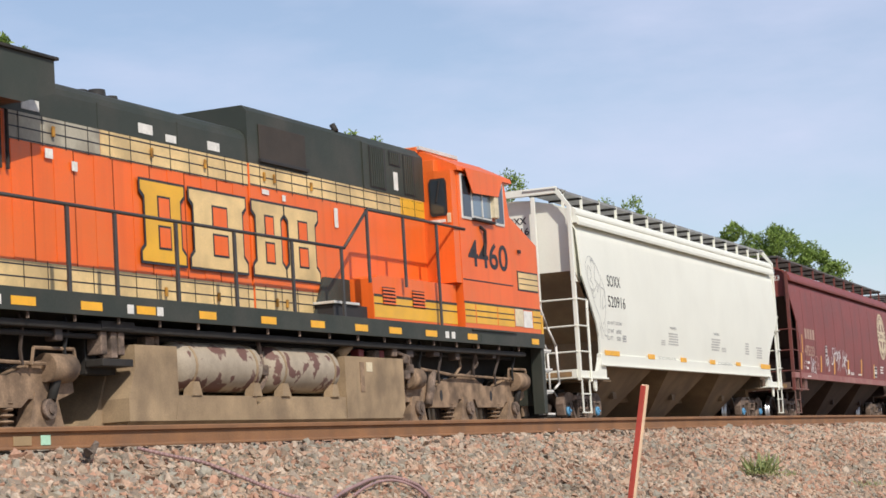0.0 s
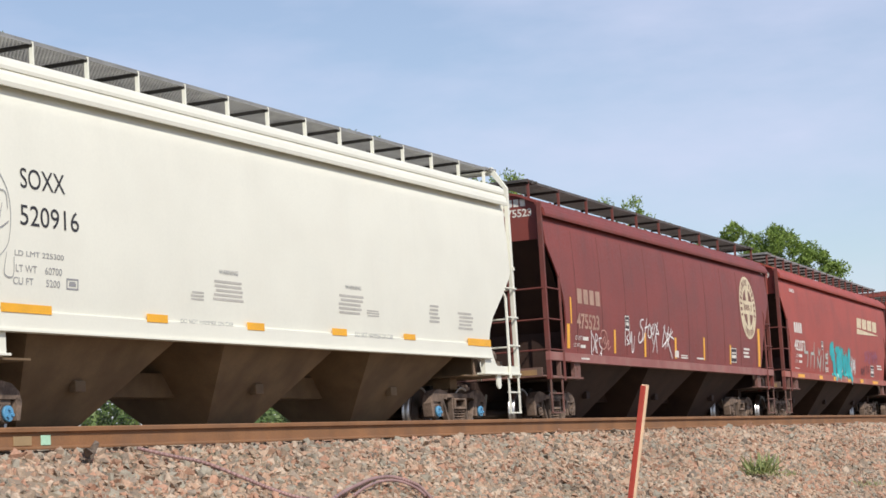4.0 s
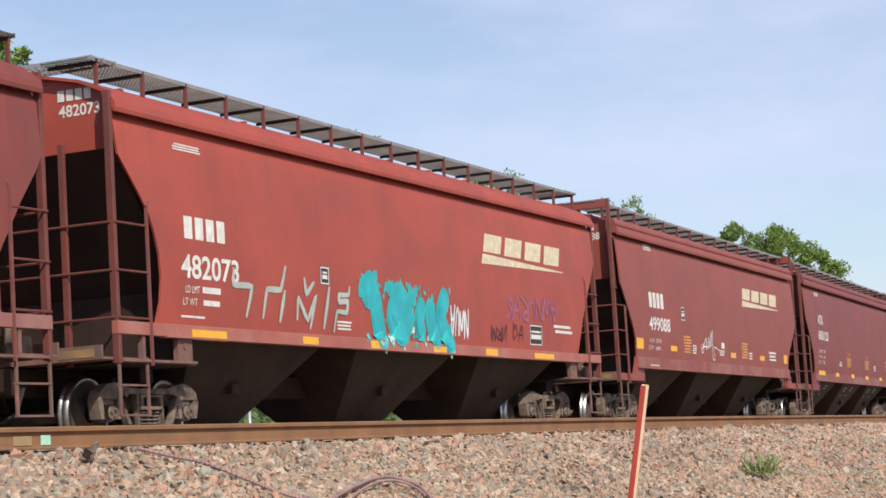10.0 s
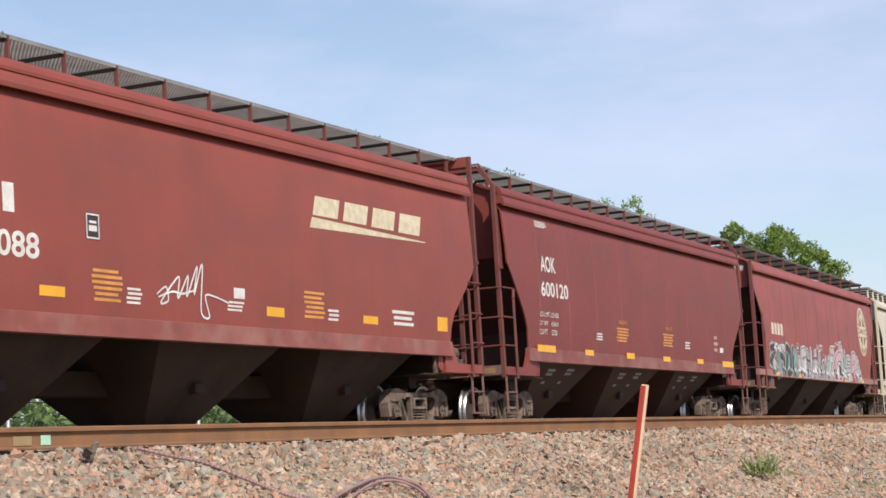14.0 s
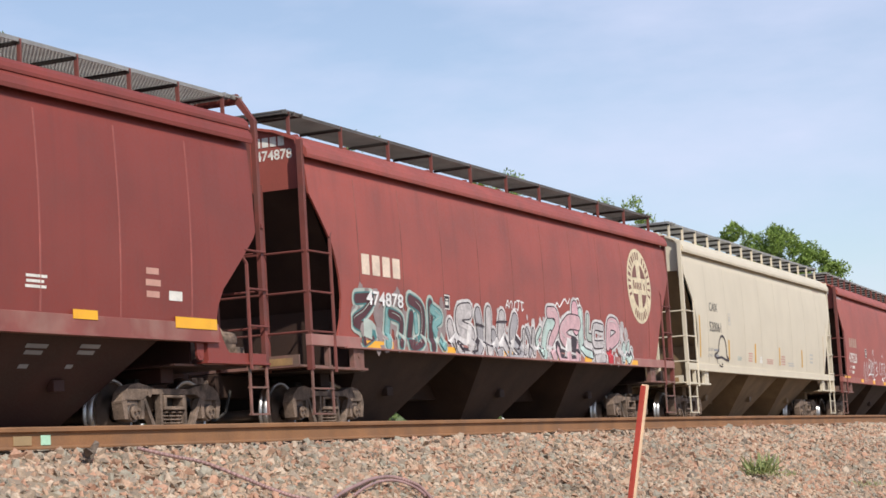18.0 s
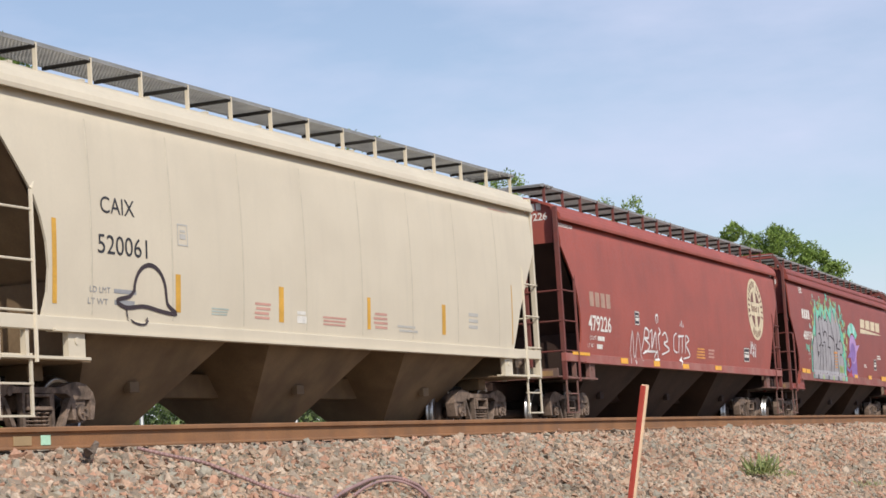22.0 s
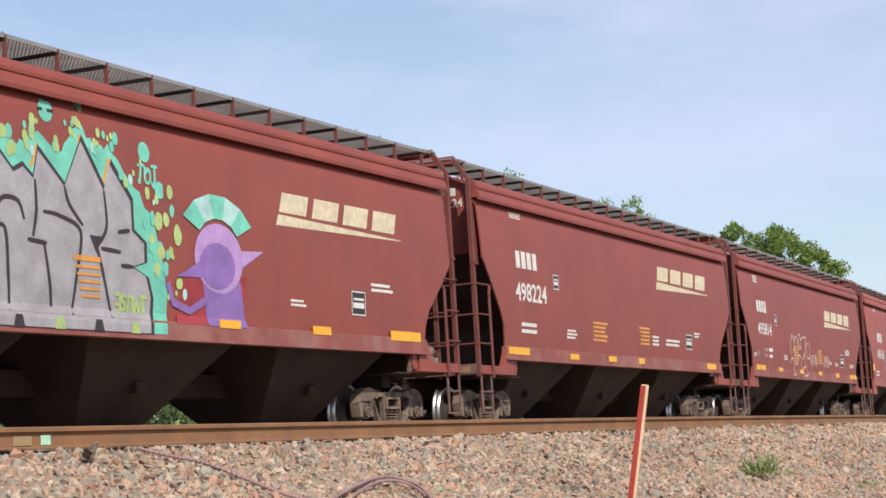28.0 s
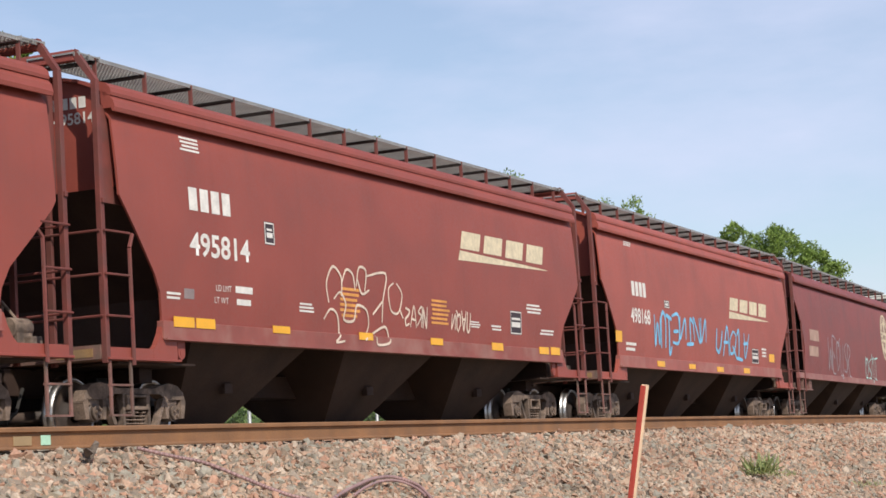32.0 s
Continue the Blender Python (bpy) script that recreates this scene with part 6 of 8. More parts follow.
def figure(car, x0, x1, z0, z1):
    """A plain purple painted shape with a striped mint crest."""
    w, h = x1 - x0, z1 - z0
    ring_part("painted_shape", car, [(x0, z0), (x1 - 0.25 * w, z0), (x1 - 0.2 * w, z0 + 0.4 * h), (x0 + 0.1 * w, z0 + 0.35 * h)], "wine_red", 0.0)
    ring_part("painted_shape", car, [(x0 + 0.34 * w, z0), (x0 + 0.78 * w, z0), (x0 + 0.72 * w, z0 + 0.35 * h), (x0 + 0.30 * w, z0 + 0.32 * h)], "purple", 0.004)
    ring_part("painted_shape", car, [(x0 + (0.48 + 0.27 * math.cos(a)) * w, z0 + (0.52 + 0.27 * math.sin(a)) * h) for a in np.linspace(0, 6.0, 22)], "lilac", 0.007)
    ring_part("painted_shape", car, [(x0 + (0.46 + 0.20 * math.cos(a)) * w, z0 + (0.46 + 0.18 * math.sin(a)) * h) for a in np.linspace(0, 6.0, 18)], "purple", 0.010)
    ring_part("painted_shape", car, [(x0 + 0.66 * w, z0 + 0.42 * h), (x1, z0 + 0.62 * h), (x0 + 0.72 * w, z0 + 0.6 * h)], "lilac", 0.010)
    ring_part("painted_shape", car, [(x0 + 0.02 * w, z0 + 0.35 * h), (x0 + 0.30 * w, z0 + 0.5 * h), (x0 + 0.30 * w, z0 + 0.36 * h)], "purple", 0.010)
    ribbon(car, [(x0 - 0.08 * w, z0 + 0.30 * h), (x0 - 0.02 * w, z0 + 0.15 * h), (x0 + 0.15 * w, z0 + 0.10 * h), (x0 + 0.34 * w, z0 + 0.2 * h)], 0.10, "purple", 0.012)
    for k in range(5):
        a0 = 0.5 + k * 0.42
        pts = [(x0 + (0.48 + r * math.cos(a0 + d)) * w, z0 + (0.60 + r * 0.95 * math.sin(a0 + d)) * h) for r, d in ((0.24, 0), (0.44, 0), (0.44, 0.42), (0.24, 0.42))]
        ring_part("painted_shape", car, pts, "mint" if k % 2 == 0 else "sea", 0.010)


def strokes(car, x0, x1, z0, z1, paths, mat, width, off=0.004, rounded=0.9, taper=0.3, name="painted_stroke"):
    """A tag drawn as brush strokes: paths in parts of the box's width and height."""
    for k, p in enumerate(paths):
        run = smooth_path([(x0 + (x1 - x0) * u, z0 + (z1 - z0) * v) for u, v in p], 6, rounded)
        part(name, lambda bm: stroke_into(bm, run, width, off + 0.0005 * k, taper), M[mat], car)


def letterforms(car, x0, x1, z0, z1, forms, halo, edge, off=0.004):
    """Fat painted forms, each (path, width, paint): a pale halo under all, a dark edge round each, fine shine lines on top."""
    def run(p):
        return smooth_path([(x0 + (x1 - x0) * u, z0 + (z1 - z0) * v) for u, v in p], 8, 0.9)

    for k, (p, w, mat) in enumerate(forms):
        q = run(p)
        n = len(q)
        o = off + 0.003 + 0.0024 * (k % 4)
        part("painted_halo", lambda bm: stroke_into(bm, q, w + 0.15, off + 0.0003 * (k % 7)), M[halo], car)
        part("painted_outline", lambda bm: stroke_into(bm, q, w + 0.05, o), M[edge], car)
        part("painted_shape", lambda bm: stroke_into(bm, q, w, o + 0.0012), M[mat], car)
        part("painted_shine", lambda bm: stroke_into(bm, [(x - w * 0.26, z + w * 0.2) for x, z in q[n // 8: n * 5 // 8]], 0.016, off + 0.0155, 0.6), M[halo], car)


M["wine_red"] = shader("paint_wine_red", (0.34, 0.04, 0.045), 0.6, vary=0.2, scale=4)
M["pale_halo"] = shader("paint_pale_halo", (0.60, 0.565, 0.55), 0.6, vary=0.2, scale=6)
M["silver_tag"] = shader("paint_silver_grey", (0.50, 0.46, 0.45), 0.55, vary=0.25, scale=9, grain=30)
M["faded_pink"] = shader("paint_faded_pink", (0.60, 0.38, 0.40), 0.6, vary=0.16, scale=5)
M["pale_mint"] = shader("paint_pale_mint", (0.46, 0.58, 0.53), 0.6, vary=0.16, scale=5)
M["old_teal"] = shader("paint_old_teal", (0.20, 0.38, 0.37), 0.6, vary=0.2, scale=5)
M["faded_violet"] = shader("paint_faded_violet", (0.34, 0.11, 0.17), 0.6, vary=0.2, scale=5)
M["maroon_tag"] = shader("paint_dark_wine", (0.09, 0.03, 0.035), 0.6, vary=0.15)
words(CARS["w"], "SOXX", -6.41, -5.55, 2.95, 3.18, "black_mark", bold=0.0)
words(CARS["w"], "520916", -6.44, -5.3, 2.53, 2.76, "black_mark", bold=0.0)
words(CARS["w"], "LD LMT 225300", -6.56, -5.62, 2.18, 2.24, "grey_mark", bold=0.0)
words(CARS["w"], "LT WT    60700", -6.54, -5.66, 2.0, 2.08, "grey_mark", bold=0.0)
words(CARS["w"], "CU FT      5200", -6.59, -5.7, 1.86, 1.94, "grey_mark", bold=0.0)
stamp(CARS["w"], -5.57, -5.33, 1.85, 1.98, "grey_mark")
words(CARS["w"], "WARNING", -2.12, -1.62, 2.24, 2.3, "grey_mark", bold=0.0)
lines(CARS["w"], -2.29, -1.45, 1.88, 2.17, 5, "faint_grey")
lines(CARS["w"], -2.84, -2.49, 1.86, 1.99, 3, "faint_grey")
words(CARS["w"], "WARNING", 1.54, 2.06, 2.24, 2.3, "grey_mark", bold=0.0)
lines(CARS["w"], 1.29, 2.18, 1.86, 2.17, 5, "faint_grey")
lines(CARS["w"], 2.24, 2.68, 1.86, 1.97, 3, "faint_grey")
lines(CARS["w"], 4.51, 4.95, 1.85, 2.16, 5, "faint_grey")
lines(CARS["w"], 5.66, 6.36, 1.78, 2.09, 5, "faint_grey")
reflector(CARS["w"], -6.85, -5.91, 1.54, 1.64)
reflector(CARS["w"], -3.91, -3.44, 1.54, 1.64)
reflector(CARS["w"], -1.44, -0.98, 1.53, 1.63)
reflector(CARS["w"], 1.04, 1.5, 1.54, 1.64)
reflector(CARS["w"], 3.48, 3.9, 1.55, 1.64)
reflector(CARS["w"], 6.0, 6.98, 1.53, 1.65)
words(CARS["w"], "DO NOT HAMMER ON CAR", -3.13, -1.81, 1.56, 1.61, "grey_mark", bold=0.0, plane=("y", -1.606))
words(CARS["w"], "DO NOT HAMMER ON CAR", 1.77, 3.08, 1.54, 1.61, "grey_mark", bold=0.0, plane=("y", -1.606))
marks(CARS["a"], -6.95, -5.49, 2.51, 2.8, "faint_cream")
words(CARS["a"], "475523", -7.05, -5.69, 2.02, 2.32, "faint_cream")
words(CARS["a"], "LD LMT", -7.17, -6.79, 1.8, 1.88, bold=0.0)
bar(CARS["a"], -6.73, -6.38, 1.8, 1.87)
words(CARS["a"], "LT WT", -7.25, -6.91, 1.66, 1.73, bold=0.0)
bar(CARS["a"], -6.86, -6.56, 1.65, 1.71)
lines(CARS["a"], -6.97, -6.34, 1.41, 1.47, 1)
bar(CARS["a"], -7.41, -7.33, 2.1, 2.61, "yellow", "reflector_strip")
bar(CARS["a"], -7.63, -7.47, 1.62, 2.09, "yellow", "reflector_strip")
bar(CARS["a"], -4.77, -4.65, 1.6, 2.08, "yellow", "reflector_strip")
bar(CARS["a"], -2.7, -2.57, 1.58, 2.09, "yellow", "reflector_strip")
bar(CARS["a"], -0.42, -0.27, 1.6, 2.07, "yellow", "reflector_strip")
bar(CARS["a"], 1.96, 2.09, 1.62, 2.15, "yellow", "reflector_strip")
bar(CARS["a"], 4.34, 4.47, 1.58, 2.05, "yellow", "reflector_strip")
bar(CARS["a"], 7.18, 7.41, 1.58, 2.56, "yellow", "reflector_strip")
stamp(CARS["a"], -4.0, -3.71, 2.11, 2.4)
bar(CARS["a"], -0.4, -0.11, 1.63, 1.78)
lines(CARS["a"], 0.06, 0.75, 1.61, 1.71, 2)
lines(CARS["a"], 1.38, 2.03, 1.62, 1.69, 1)
stamp(CARS["a"], 4.46, 4.99, 1.63, 1.98)
lines(CARS["a"], 5.63, 6.33, 1.76, 2.04, 3)
marks(CARS["b"], -7.08, -5.98, 2.64, 2.93)
words(CARS["b"], "482073", -7.18, -5.71, 2.13, 2.44)
words(CARS["b"], "LD LMT", -7.08, -6.73, 1.95, 2.04, bold=0.0)
bar(CARS["b"], -6.66, -6.2, 1.96, 2.04)
words(CARS["b"], "LT WT", -7.14, -6.79, 1.79, 1.88, bold=0.0)
bar(CARS["b"], -6.64, -6.22, 1.8, 1.87)
lines(CARS["b"], -7.25, -6.53, 1.62, 1.67, 1)
lines(CARS["b"], -7.23, -6.52, 3.77, 3.87, 3)
stamp(CARS["b"], -3.33, -3.07, 2.27, 2.52)
swoosh(CARS["b"], 2.77, 6.83, 2.97, 3.51, "cream_mark")
reflector(CARS["b"], -6.99, -6.12, 1.35, 1.48)
reflector(CARS["b"], -3.98, -3.51, 1.37, 1.49)
reflector(CARS["b"], -1.78, -1.34, 1.37, 1.5)
reflector(CARS["b"], 0.53, 1.03, 1.35, 1.48)
reflector(CARS["b"], 2.72, 3.25, 1.38, 1.5)
reflector(CARS["b"], 5.02, 6.0, 1.36, 1.48)
stamp(CARS["b"], 4.91, 5.51, 1.63, 1.99)
lines(CARS["b"], 6.12, 7.14, 1.87, 2.06, 2)
lines(CARS["b"], -2.83, -2.34, 1.62, 1.77, 3)
bar(CARS["b"], -0.45, -0.12, 1.66, 1.77)
spray(CARS["b"], -2.06, -1.45, 2.12, 2.49, 26, 0.10, "teal", 231)
spray(CARS["b"], -1.18, -0.02, 2.18, 2.38, 30, 0.10, "teal", 232)
TURQUOISE = ((((0.06, 0.92), (0.05, 0.72)), 0.26, "turq"), (((0.12, 0.66), (0.14, 0.35), (0.17, 0.06)), 0.28, "turq"), (((0.39, 0.72), (0.31, 0.46), (0.38, 0.22), (0.47, 0.46), (0.40, 0.70)), 0.36, "turq"),
             (((0.62, 0.62), (0.60, 0.40), (0.62, 0.25)), 0.22, "turq"), (((0.73, 0.60), (0.74, 0.35), (0.79, 0.15)), 0.24, "turq"), (((0.90, 0.80), (0.85, 0.48), (0.95, 0.10)), 0.26, "turq"))
letterforms(CARS["b"], -1.94, 1.38, 1.48, 2.44, TURQUOISE, "teal", "teal")
spray(CARS["b"], -2.05, 1.45, 1.46, 2.46, 160, 0.045, "teal", 234)
spray(CARS["b"], -1.66, 1.35, 1.37, 1.71, 14, 0.06, "sea", 233)
scribble(CARS["b"], 1.27, 2.04, 1.58, 2.23, "tag_white", 0.05, 4, 24)
marks(CARS["c"], -5.99, -4.84, 2.66, 2.99)
words(CARS["c"], "499088", -6.06, -4.47, 2.16, 2.46)
words(CARS["c"], "LD LMT", -6.08, -5.72, 1.91, 1.99, bold=0.0)
words(CARS["c"], "223700", -5.62, -5.21, 1.9, 1.99, bold=0.0)
words(CARS["c"], "LT WT", -6.14, -5.8, 1.74, 1.83, bold=0.0)
words(CARS["c"], "60900", -5.64, -5.28, 1.74, 1.82, bold=0.0)
lines(CARS["c"], -6.03, -5.44, 3.9, 4.04, 3)
stamp(CARS["c"], -3.52, -3.25, 2.48, 2.78)
swoosh(CARS["c"], 2.14, 6.15, 3.07, 3.55, "cream_mark")
bar(CARS["c"], -7.03, -6.53, 1.74, 1.97, "yellow", "reflector_strip")
bar(CARS["c"], -4.47, -3.97, 1.76, 1.88, "yellow", "reflector_strip")
bar(CARS["c"], 0.77, 1.27, 1.74, 1.87, "yellow", "reflector_strip")
bar(CARS["c"], 3.73, 4.23, 1.75, 1.87, "yellow", "reflector_strip")
bar(CARS["c"], 6.43, 6.83, 1.73, 1.96, "yellow", "reflector_strip")
lines(CARS["c"], -3.44, -2.76, 1.74, 2.15, 6, "orange_tag")
lines(CARS["c"], -2.7, -2.33, 1.74, 1.96, 4)
lines(CARS["c"], 1.84, 2.5, 1.75, 2.16, 6, "orange_tag")
lines(CARS["c"], 2.58, 2.96, 1.74, 1.93, 3)
bar(CARS["c"], -0.12, 0.17, 1.94, 2.08)
lines(CARS["c"], -0.29, 0.17, 1.76, 1.91, 3)
lines(CARS["c"], 4.73, 5.56, 1.75, 2.02, 3)
lines(CARS["c"], -6.19, -5.52, 1.39, 1.43, 1)
words(CARS["d"], "AOK", -6.32, -5.52, 3.01, 3.31)
words(CARS["d"], "600120", -6.38, -4.9, 2.55, 2.83)
words(CARS["d"], "LD LMT 223400", -6.49, -5.51, 2.17, 2.26, bold=0.0)
words(CARS["d"], "LT WT    62600", -6.52, -5.54, 2.01, 2.09, bold=0.0)
words(CARS["d"], "CU FT     5200", -6.55, -5.61, 1.84, 1.94, bold=0.0)
lines(CARS["d"], -6.49, -5.76, 3.84, 3.96, 4)
lines(CARS["d"], -3.33, -2.89, 1.83, 1.99, 3)
words(CARS["d"], "WARNING", -1.86, -1.33, 2.21, 2.29, "orange_tag", bold=0.0)
lines(CARS["d"], -2.05, -1.22, 1.84, 2.15, 5, "orange_tag")
words(CARS["d"], "WARNING", 1.41, 1.93, 2.2, 2.29, "orange_tag", bold=0.0)
lines(CARS["d"], 1.19, 2.08, 1.84, 2.14, 5, "orange_tag")
lines(CARS["d"], 2.93, 3.36, 1.83, 2.01, 3)
bar(CARS["d"], 5.91, 6.22, 1.83, 1.95)
lines(CARS["d"], 5.36, 5.72, 1.82, 2.25, 3, "pink_mark")
reflector(CARS["d"], -6.75, -5.8, 1.51, 1.64)
reflector(CARS["d"], -4.1, -3.6, 1.51, 1.62)
reflector(CARS["d"], -1.47, -0.96, 1.51, 1.63)
reflector(CARS["d"], 1.12, 1.63, 1.51, 1.62)
reflector(CARS["d"], 3.81, 4.3, 1.52, 1.63)
reflector(CARS["d"], 6.01, 7.0, 1.49, 1.63)
for bay_x in (-4.40, -0.05, 4.30):
    for dx, dz, w_ in ((-0.95, 1.20, 0.42), (-0.90, 1.13, 0.34), (0.10, 1.22, 0.40), (0.12, 1.15, 0.34), (-0.85, 0.98, 0.18), (0.06, 0.99, 0.14)):
        def bay_stencil(bm, x=bay_x + dx, z=dz, w=w_):
            y = [-(0.45 + (q - 0.30) * 1.01 / 1.16) - 0.008 for q in (z, z + 0.045)]
            bm.faces.new([bm.verts.new(p) for p in ((x, y[0], z), (x + w, y[0], z), (x + w, y[1], z + 0.045), (x, y[1], z + 0.045))])
        part("stencil_bar", bay_stencil, M["grey_mark"], CARS["d"])
marks(CARS["e"], -7.0, -5.53, 2.49, 2.8, "pale_tag")
spray(CARS["e"], -7.35, -3.91, 1.42, 2.21, 110, 0.13, "dim_grey", 401)
words(CARS["e"], "474878", -6.92, -5.59, 2.03, 2.25, "tag_white", off=0.02)
scribble(CARS["e"], -1.25, -0.36, 2.22, 2.42, "tag_white", 0.03, 5, 48)
stamp(CARS["e"], -3.94, -3.71, 2.1, 2.34)
reflector(CARS["e"], -6.99, -6.03, 1.37, 1.49)
reflector(CARS["e"], -4.1, -3.6, 1.37, 1.48)
reflector(CARS["e"], -1.55, -1.03, 1.37, 1.48)
reflector(CARS["e"], 0.96, 1.42, 1.37, 1.47)
reflector(CARS["e"], 2.8, 3.21, 1.38, 1.48)
reflector(CARS["e"], 5.12, 6.1, 1.38, 1.48)
bar(CARS["f"], -1.19, -0.91, 1.68, 1.78)
lines(CARS["f"], 6.06, 7.1, 3.96, 3.98, 2, "pink_mark")
marks(CARS["g"], -7.16, -5.76, 2.49, 2.78, "faint_cream")
words(CARS["g"], "479226", -7.3, -5.87, 2.0, 2.32)
words(CARS["g"], "LD LMT", -7.25, -6.83, 1.83, 1.91, bold=0.0)
bar(CARS["g"], -6.75, -6.32, 1.82, 1.91)
words(CARS["g"], "LT WT", -7.37, -6.98, 1.67, 1.75, bold=0.0)
bar(CARS["g"], -6.8, -6.45, 1.66, 1.75)
lines(CARS["g"], -8.66, -7.76, 3.95, 4.02, 3)
stamp(CARS["g"], -4.24, -3.93, 2.24, 2.52)
reflector(CARS["g"], -8.37, -7.36, 1.5, 1.56)
reflector(CARS["g"], -5.39, -4.93, 1.4, 1.51)
reflector(CARS["g"], -3.09, -2.66, 1.39, 1.51)
reflector(CARS["g"], -0.85, -0.37, 1.38, 1.49)
reflector(CARS["g"], 1.92, 2.47, 1.41, 1.51)
lines(CARS["g"], 0.44, 1.2, 1.64, 1.91, 4, "orange_tag")
lines(CARS["g"], 1.45, 2.03, 1.67, 1.91, 3, "pink_mark")
stamp(CARS["g"], 4.83, 5.36, 1.68, 2.02)
scribble(CARS["g"], 5.45, 6.02, 1.83, 2.23, "tag_white", 0.04, 3, 74)
marks(CARS["h"], -6.71, -5.6, 3.09, 3.36)
words(CARS["h"], "488974", -6.75, -5.45, 2.48, 2.74)
lines(CARS["h"], -6.81, -6.3, 3.81, 3.99, 4)
swoosh(CARS["h"], 2.56, 6.62, 3.02, 3.5, "cream_mark")
reflector(CARS["h"], -7.25, -6.79, 1.53, 1.65)
reflector(CARS["h"], -6.7, -6.17, 1.52, 1.64)
reflector(CARS["h"], 0.89, 1.43, 1.53, 1.64)
reflector(CARS["h"], 3.48, 4.03, 1.53, 1.65)
reflector(CARS["h"], 6.03, 7.1, 1.52, 1.67)
stamp(CARS["h"], 4.77, 5.23, 1.86, 2.22)
lines(CARS["h"], 5.42, 6.19, 2.23, 2.39, 2)
lines(CARS["h"], 2.87, 3.34, 1.9, 2.02, 2)
scribble(CARS["h"], -6.51, -6.0, 2.16, 2.38, "mint", 0.045, 3, 81)
words(CARS["h"], "LD LMT", -6.16, -5.88, 2.06, 2.13, bold=0.0)
words(CARS["h"], "LT WT", -6.18, -5.94, 1.9, 1.97, bold=0.0)
mural(CARS["h"], -5.55, -0.34, 1.56, 3.46)
figure(CARS["h"], -0.16, 2.13, 1.55, 3.26)
marks(CARS["i"], -6.41, -5.28, 3.0, 3.31)
words(CARS["i"], "498224", -6.52, -4.92, 2.4, 2.74)
lines(CARS["i"], -6.54, -5.92, 3.89, 4.01, 3)
stamp(CARS["i"], -4.51, -4.22, 2.71, 2.99)
swoosh(CARS["i"], 2.11, 6.29, 3.08, 3.6, "cream_mark")
reflector(CARS["i"], -7.02, -6.0, 1.43, 1.56)
reflector(CARS["i"], -3.8, -3.31, 1.41, 1.52)
reflector(CARS["i"], -1.49, -1.01, 1.42, 1.53)
reflector(CARS["i"], 0.49, 0.89, 1.42, 1.54)
reflector(CARS["i"], 5.75, 6.52, 1.41, 1.54)
lines(CARS["i"], -6.36, -5.5, 1.81, 2.05, 2)
lines(CARS["i"], -3.9, -3.27, 1.8, 2.0, 3)
lines(CARS["i"], -2.38, -1.39, 1.8, 2.22, 5, "orange_tag")
lines(CARS["i"], 0.69, 1.43, 1.82, 2.23, 5, "orange_tag")
lines(CARS["i"], 1.57, 2.09, 1.83, 2.07, 3)
lines(CARS["i"], 2.57, 3.8, 1.85, 2.03, 2)
stamp(CARS["i"], 4.16, 4.67, 1.83, 2.17)
lines(CARS["i"], 4.79, 5.33, 2.11, 2.25, 2)
marks(CARS["j"], -6.37, -5.24, 3.02, 3.32)
words(CARS["j"], "495814", -6.41, -4.85, 2.43, 2.74)
words(CARS["j"], "LD LMT", -5.77, -5.37, 2.01, 2.09, bold=0.0)
bar(CARS["j"], -5.26, -4.8, 2.01, 2.1)
words(CARS["j"], "LT WT", -5.81, -5.45, 1.85, 1.93, bold=0.0)
bar(CARS["j"], -5.23, -4.85, 1.85, 1.93)
lines(CARS["j"], -6.49, -5.98, 3.78, 3.98, 4)
stamp(CARS["j"], -4.4, -4.13, 2.73, 3.03)
swoosh(CARS["j"], 2.31, 6.51, 2.96, 3.47, "cream_mark")
reflector(CARS["j"], -6.87, -6.38, 1.5, 1.63)
reflector(CARS["j"], -6.33, -5.86, 1.5, 1.63)
reflector(CARS["j"], -4.3, -3.81, 1.51, 1.61)
reflector(CARS["j"], -1.63, -1.17, 1.5, 1.61)
reflector(CARS["j"], 0.97, 1.44, 1.5, 1.61)
reflector(CARS["j"], 3.54, 4.04, 1.48, 1.61)
reflector(CARS["j"], 5.81, 6.28, 1.47, 1.6)
reflector(CARS["j"], 6.4, 6.86, 1.47, 1.61)
lines(CARS["j"], -7.0, -6.6, 1.84, 1.95, 2)
bar(CARS["j"], -6.57, -6.32, 1.87, 2.0, "dim_grey")
lines(CARS["j"], -2.2, -1.51, 1.81, 2.28, 6, "orange_tag")
lines(CARS["j"], 1.06, 1.82, 1.83, 2.26, 6, "orange_tag")
lines(CARS["j"], -3.47, -3.01, 1.83, 1.98, 3)
lines(CARS["j"], 2.67, 3.15, 1.84, 1.96, 3)
lines(CARS["j"], 3.6, 4.15, 1.82, 1.93, 2)
stamp(CARS["j"], 4.51, 5.02, 1.8, 2.2)
lines(CARS["j"], 5.24, 6.04, 2.19, 2.38, 3)
lines(CARS["j"], 5.93, 6.71, 1.82, 1.94, 2)
scribble(CARS["j"], 0.03, 0.89, 1.72, 2.1, "pale_tag", 0.04, 4, 94)
scribble(CARS["j"], 1.84, 2.66, 1.7, 2.11, "pale_tag", 0.04, 4, 95)
marks(CARS["k"], -6.07, -5.0, 2.85, 3.16)
words(CARS["k"], "498168", -6.24, -4.86, 2.27, 2.6)
lines(CARS["k"], -6.34, -5.71, 3.89, 3.99, 3)
stamp(CARS["k"], -3.71, -3.36, 2.71, 2.86)
swoosh(CARS["k"], 1.85, 5.94, 2.71, 3.24, "cream_mark")
bar(CARS["k"], -7.33, -6.9, 1.84, 2.07, "yellow", "reflector_strip")
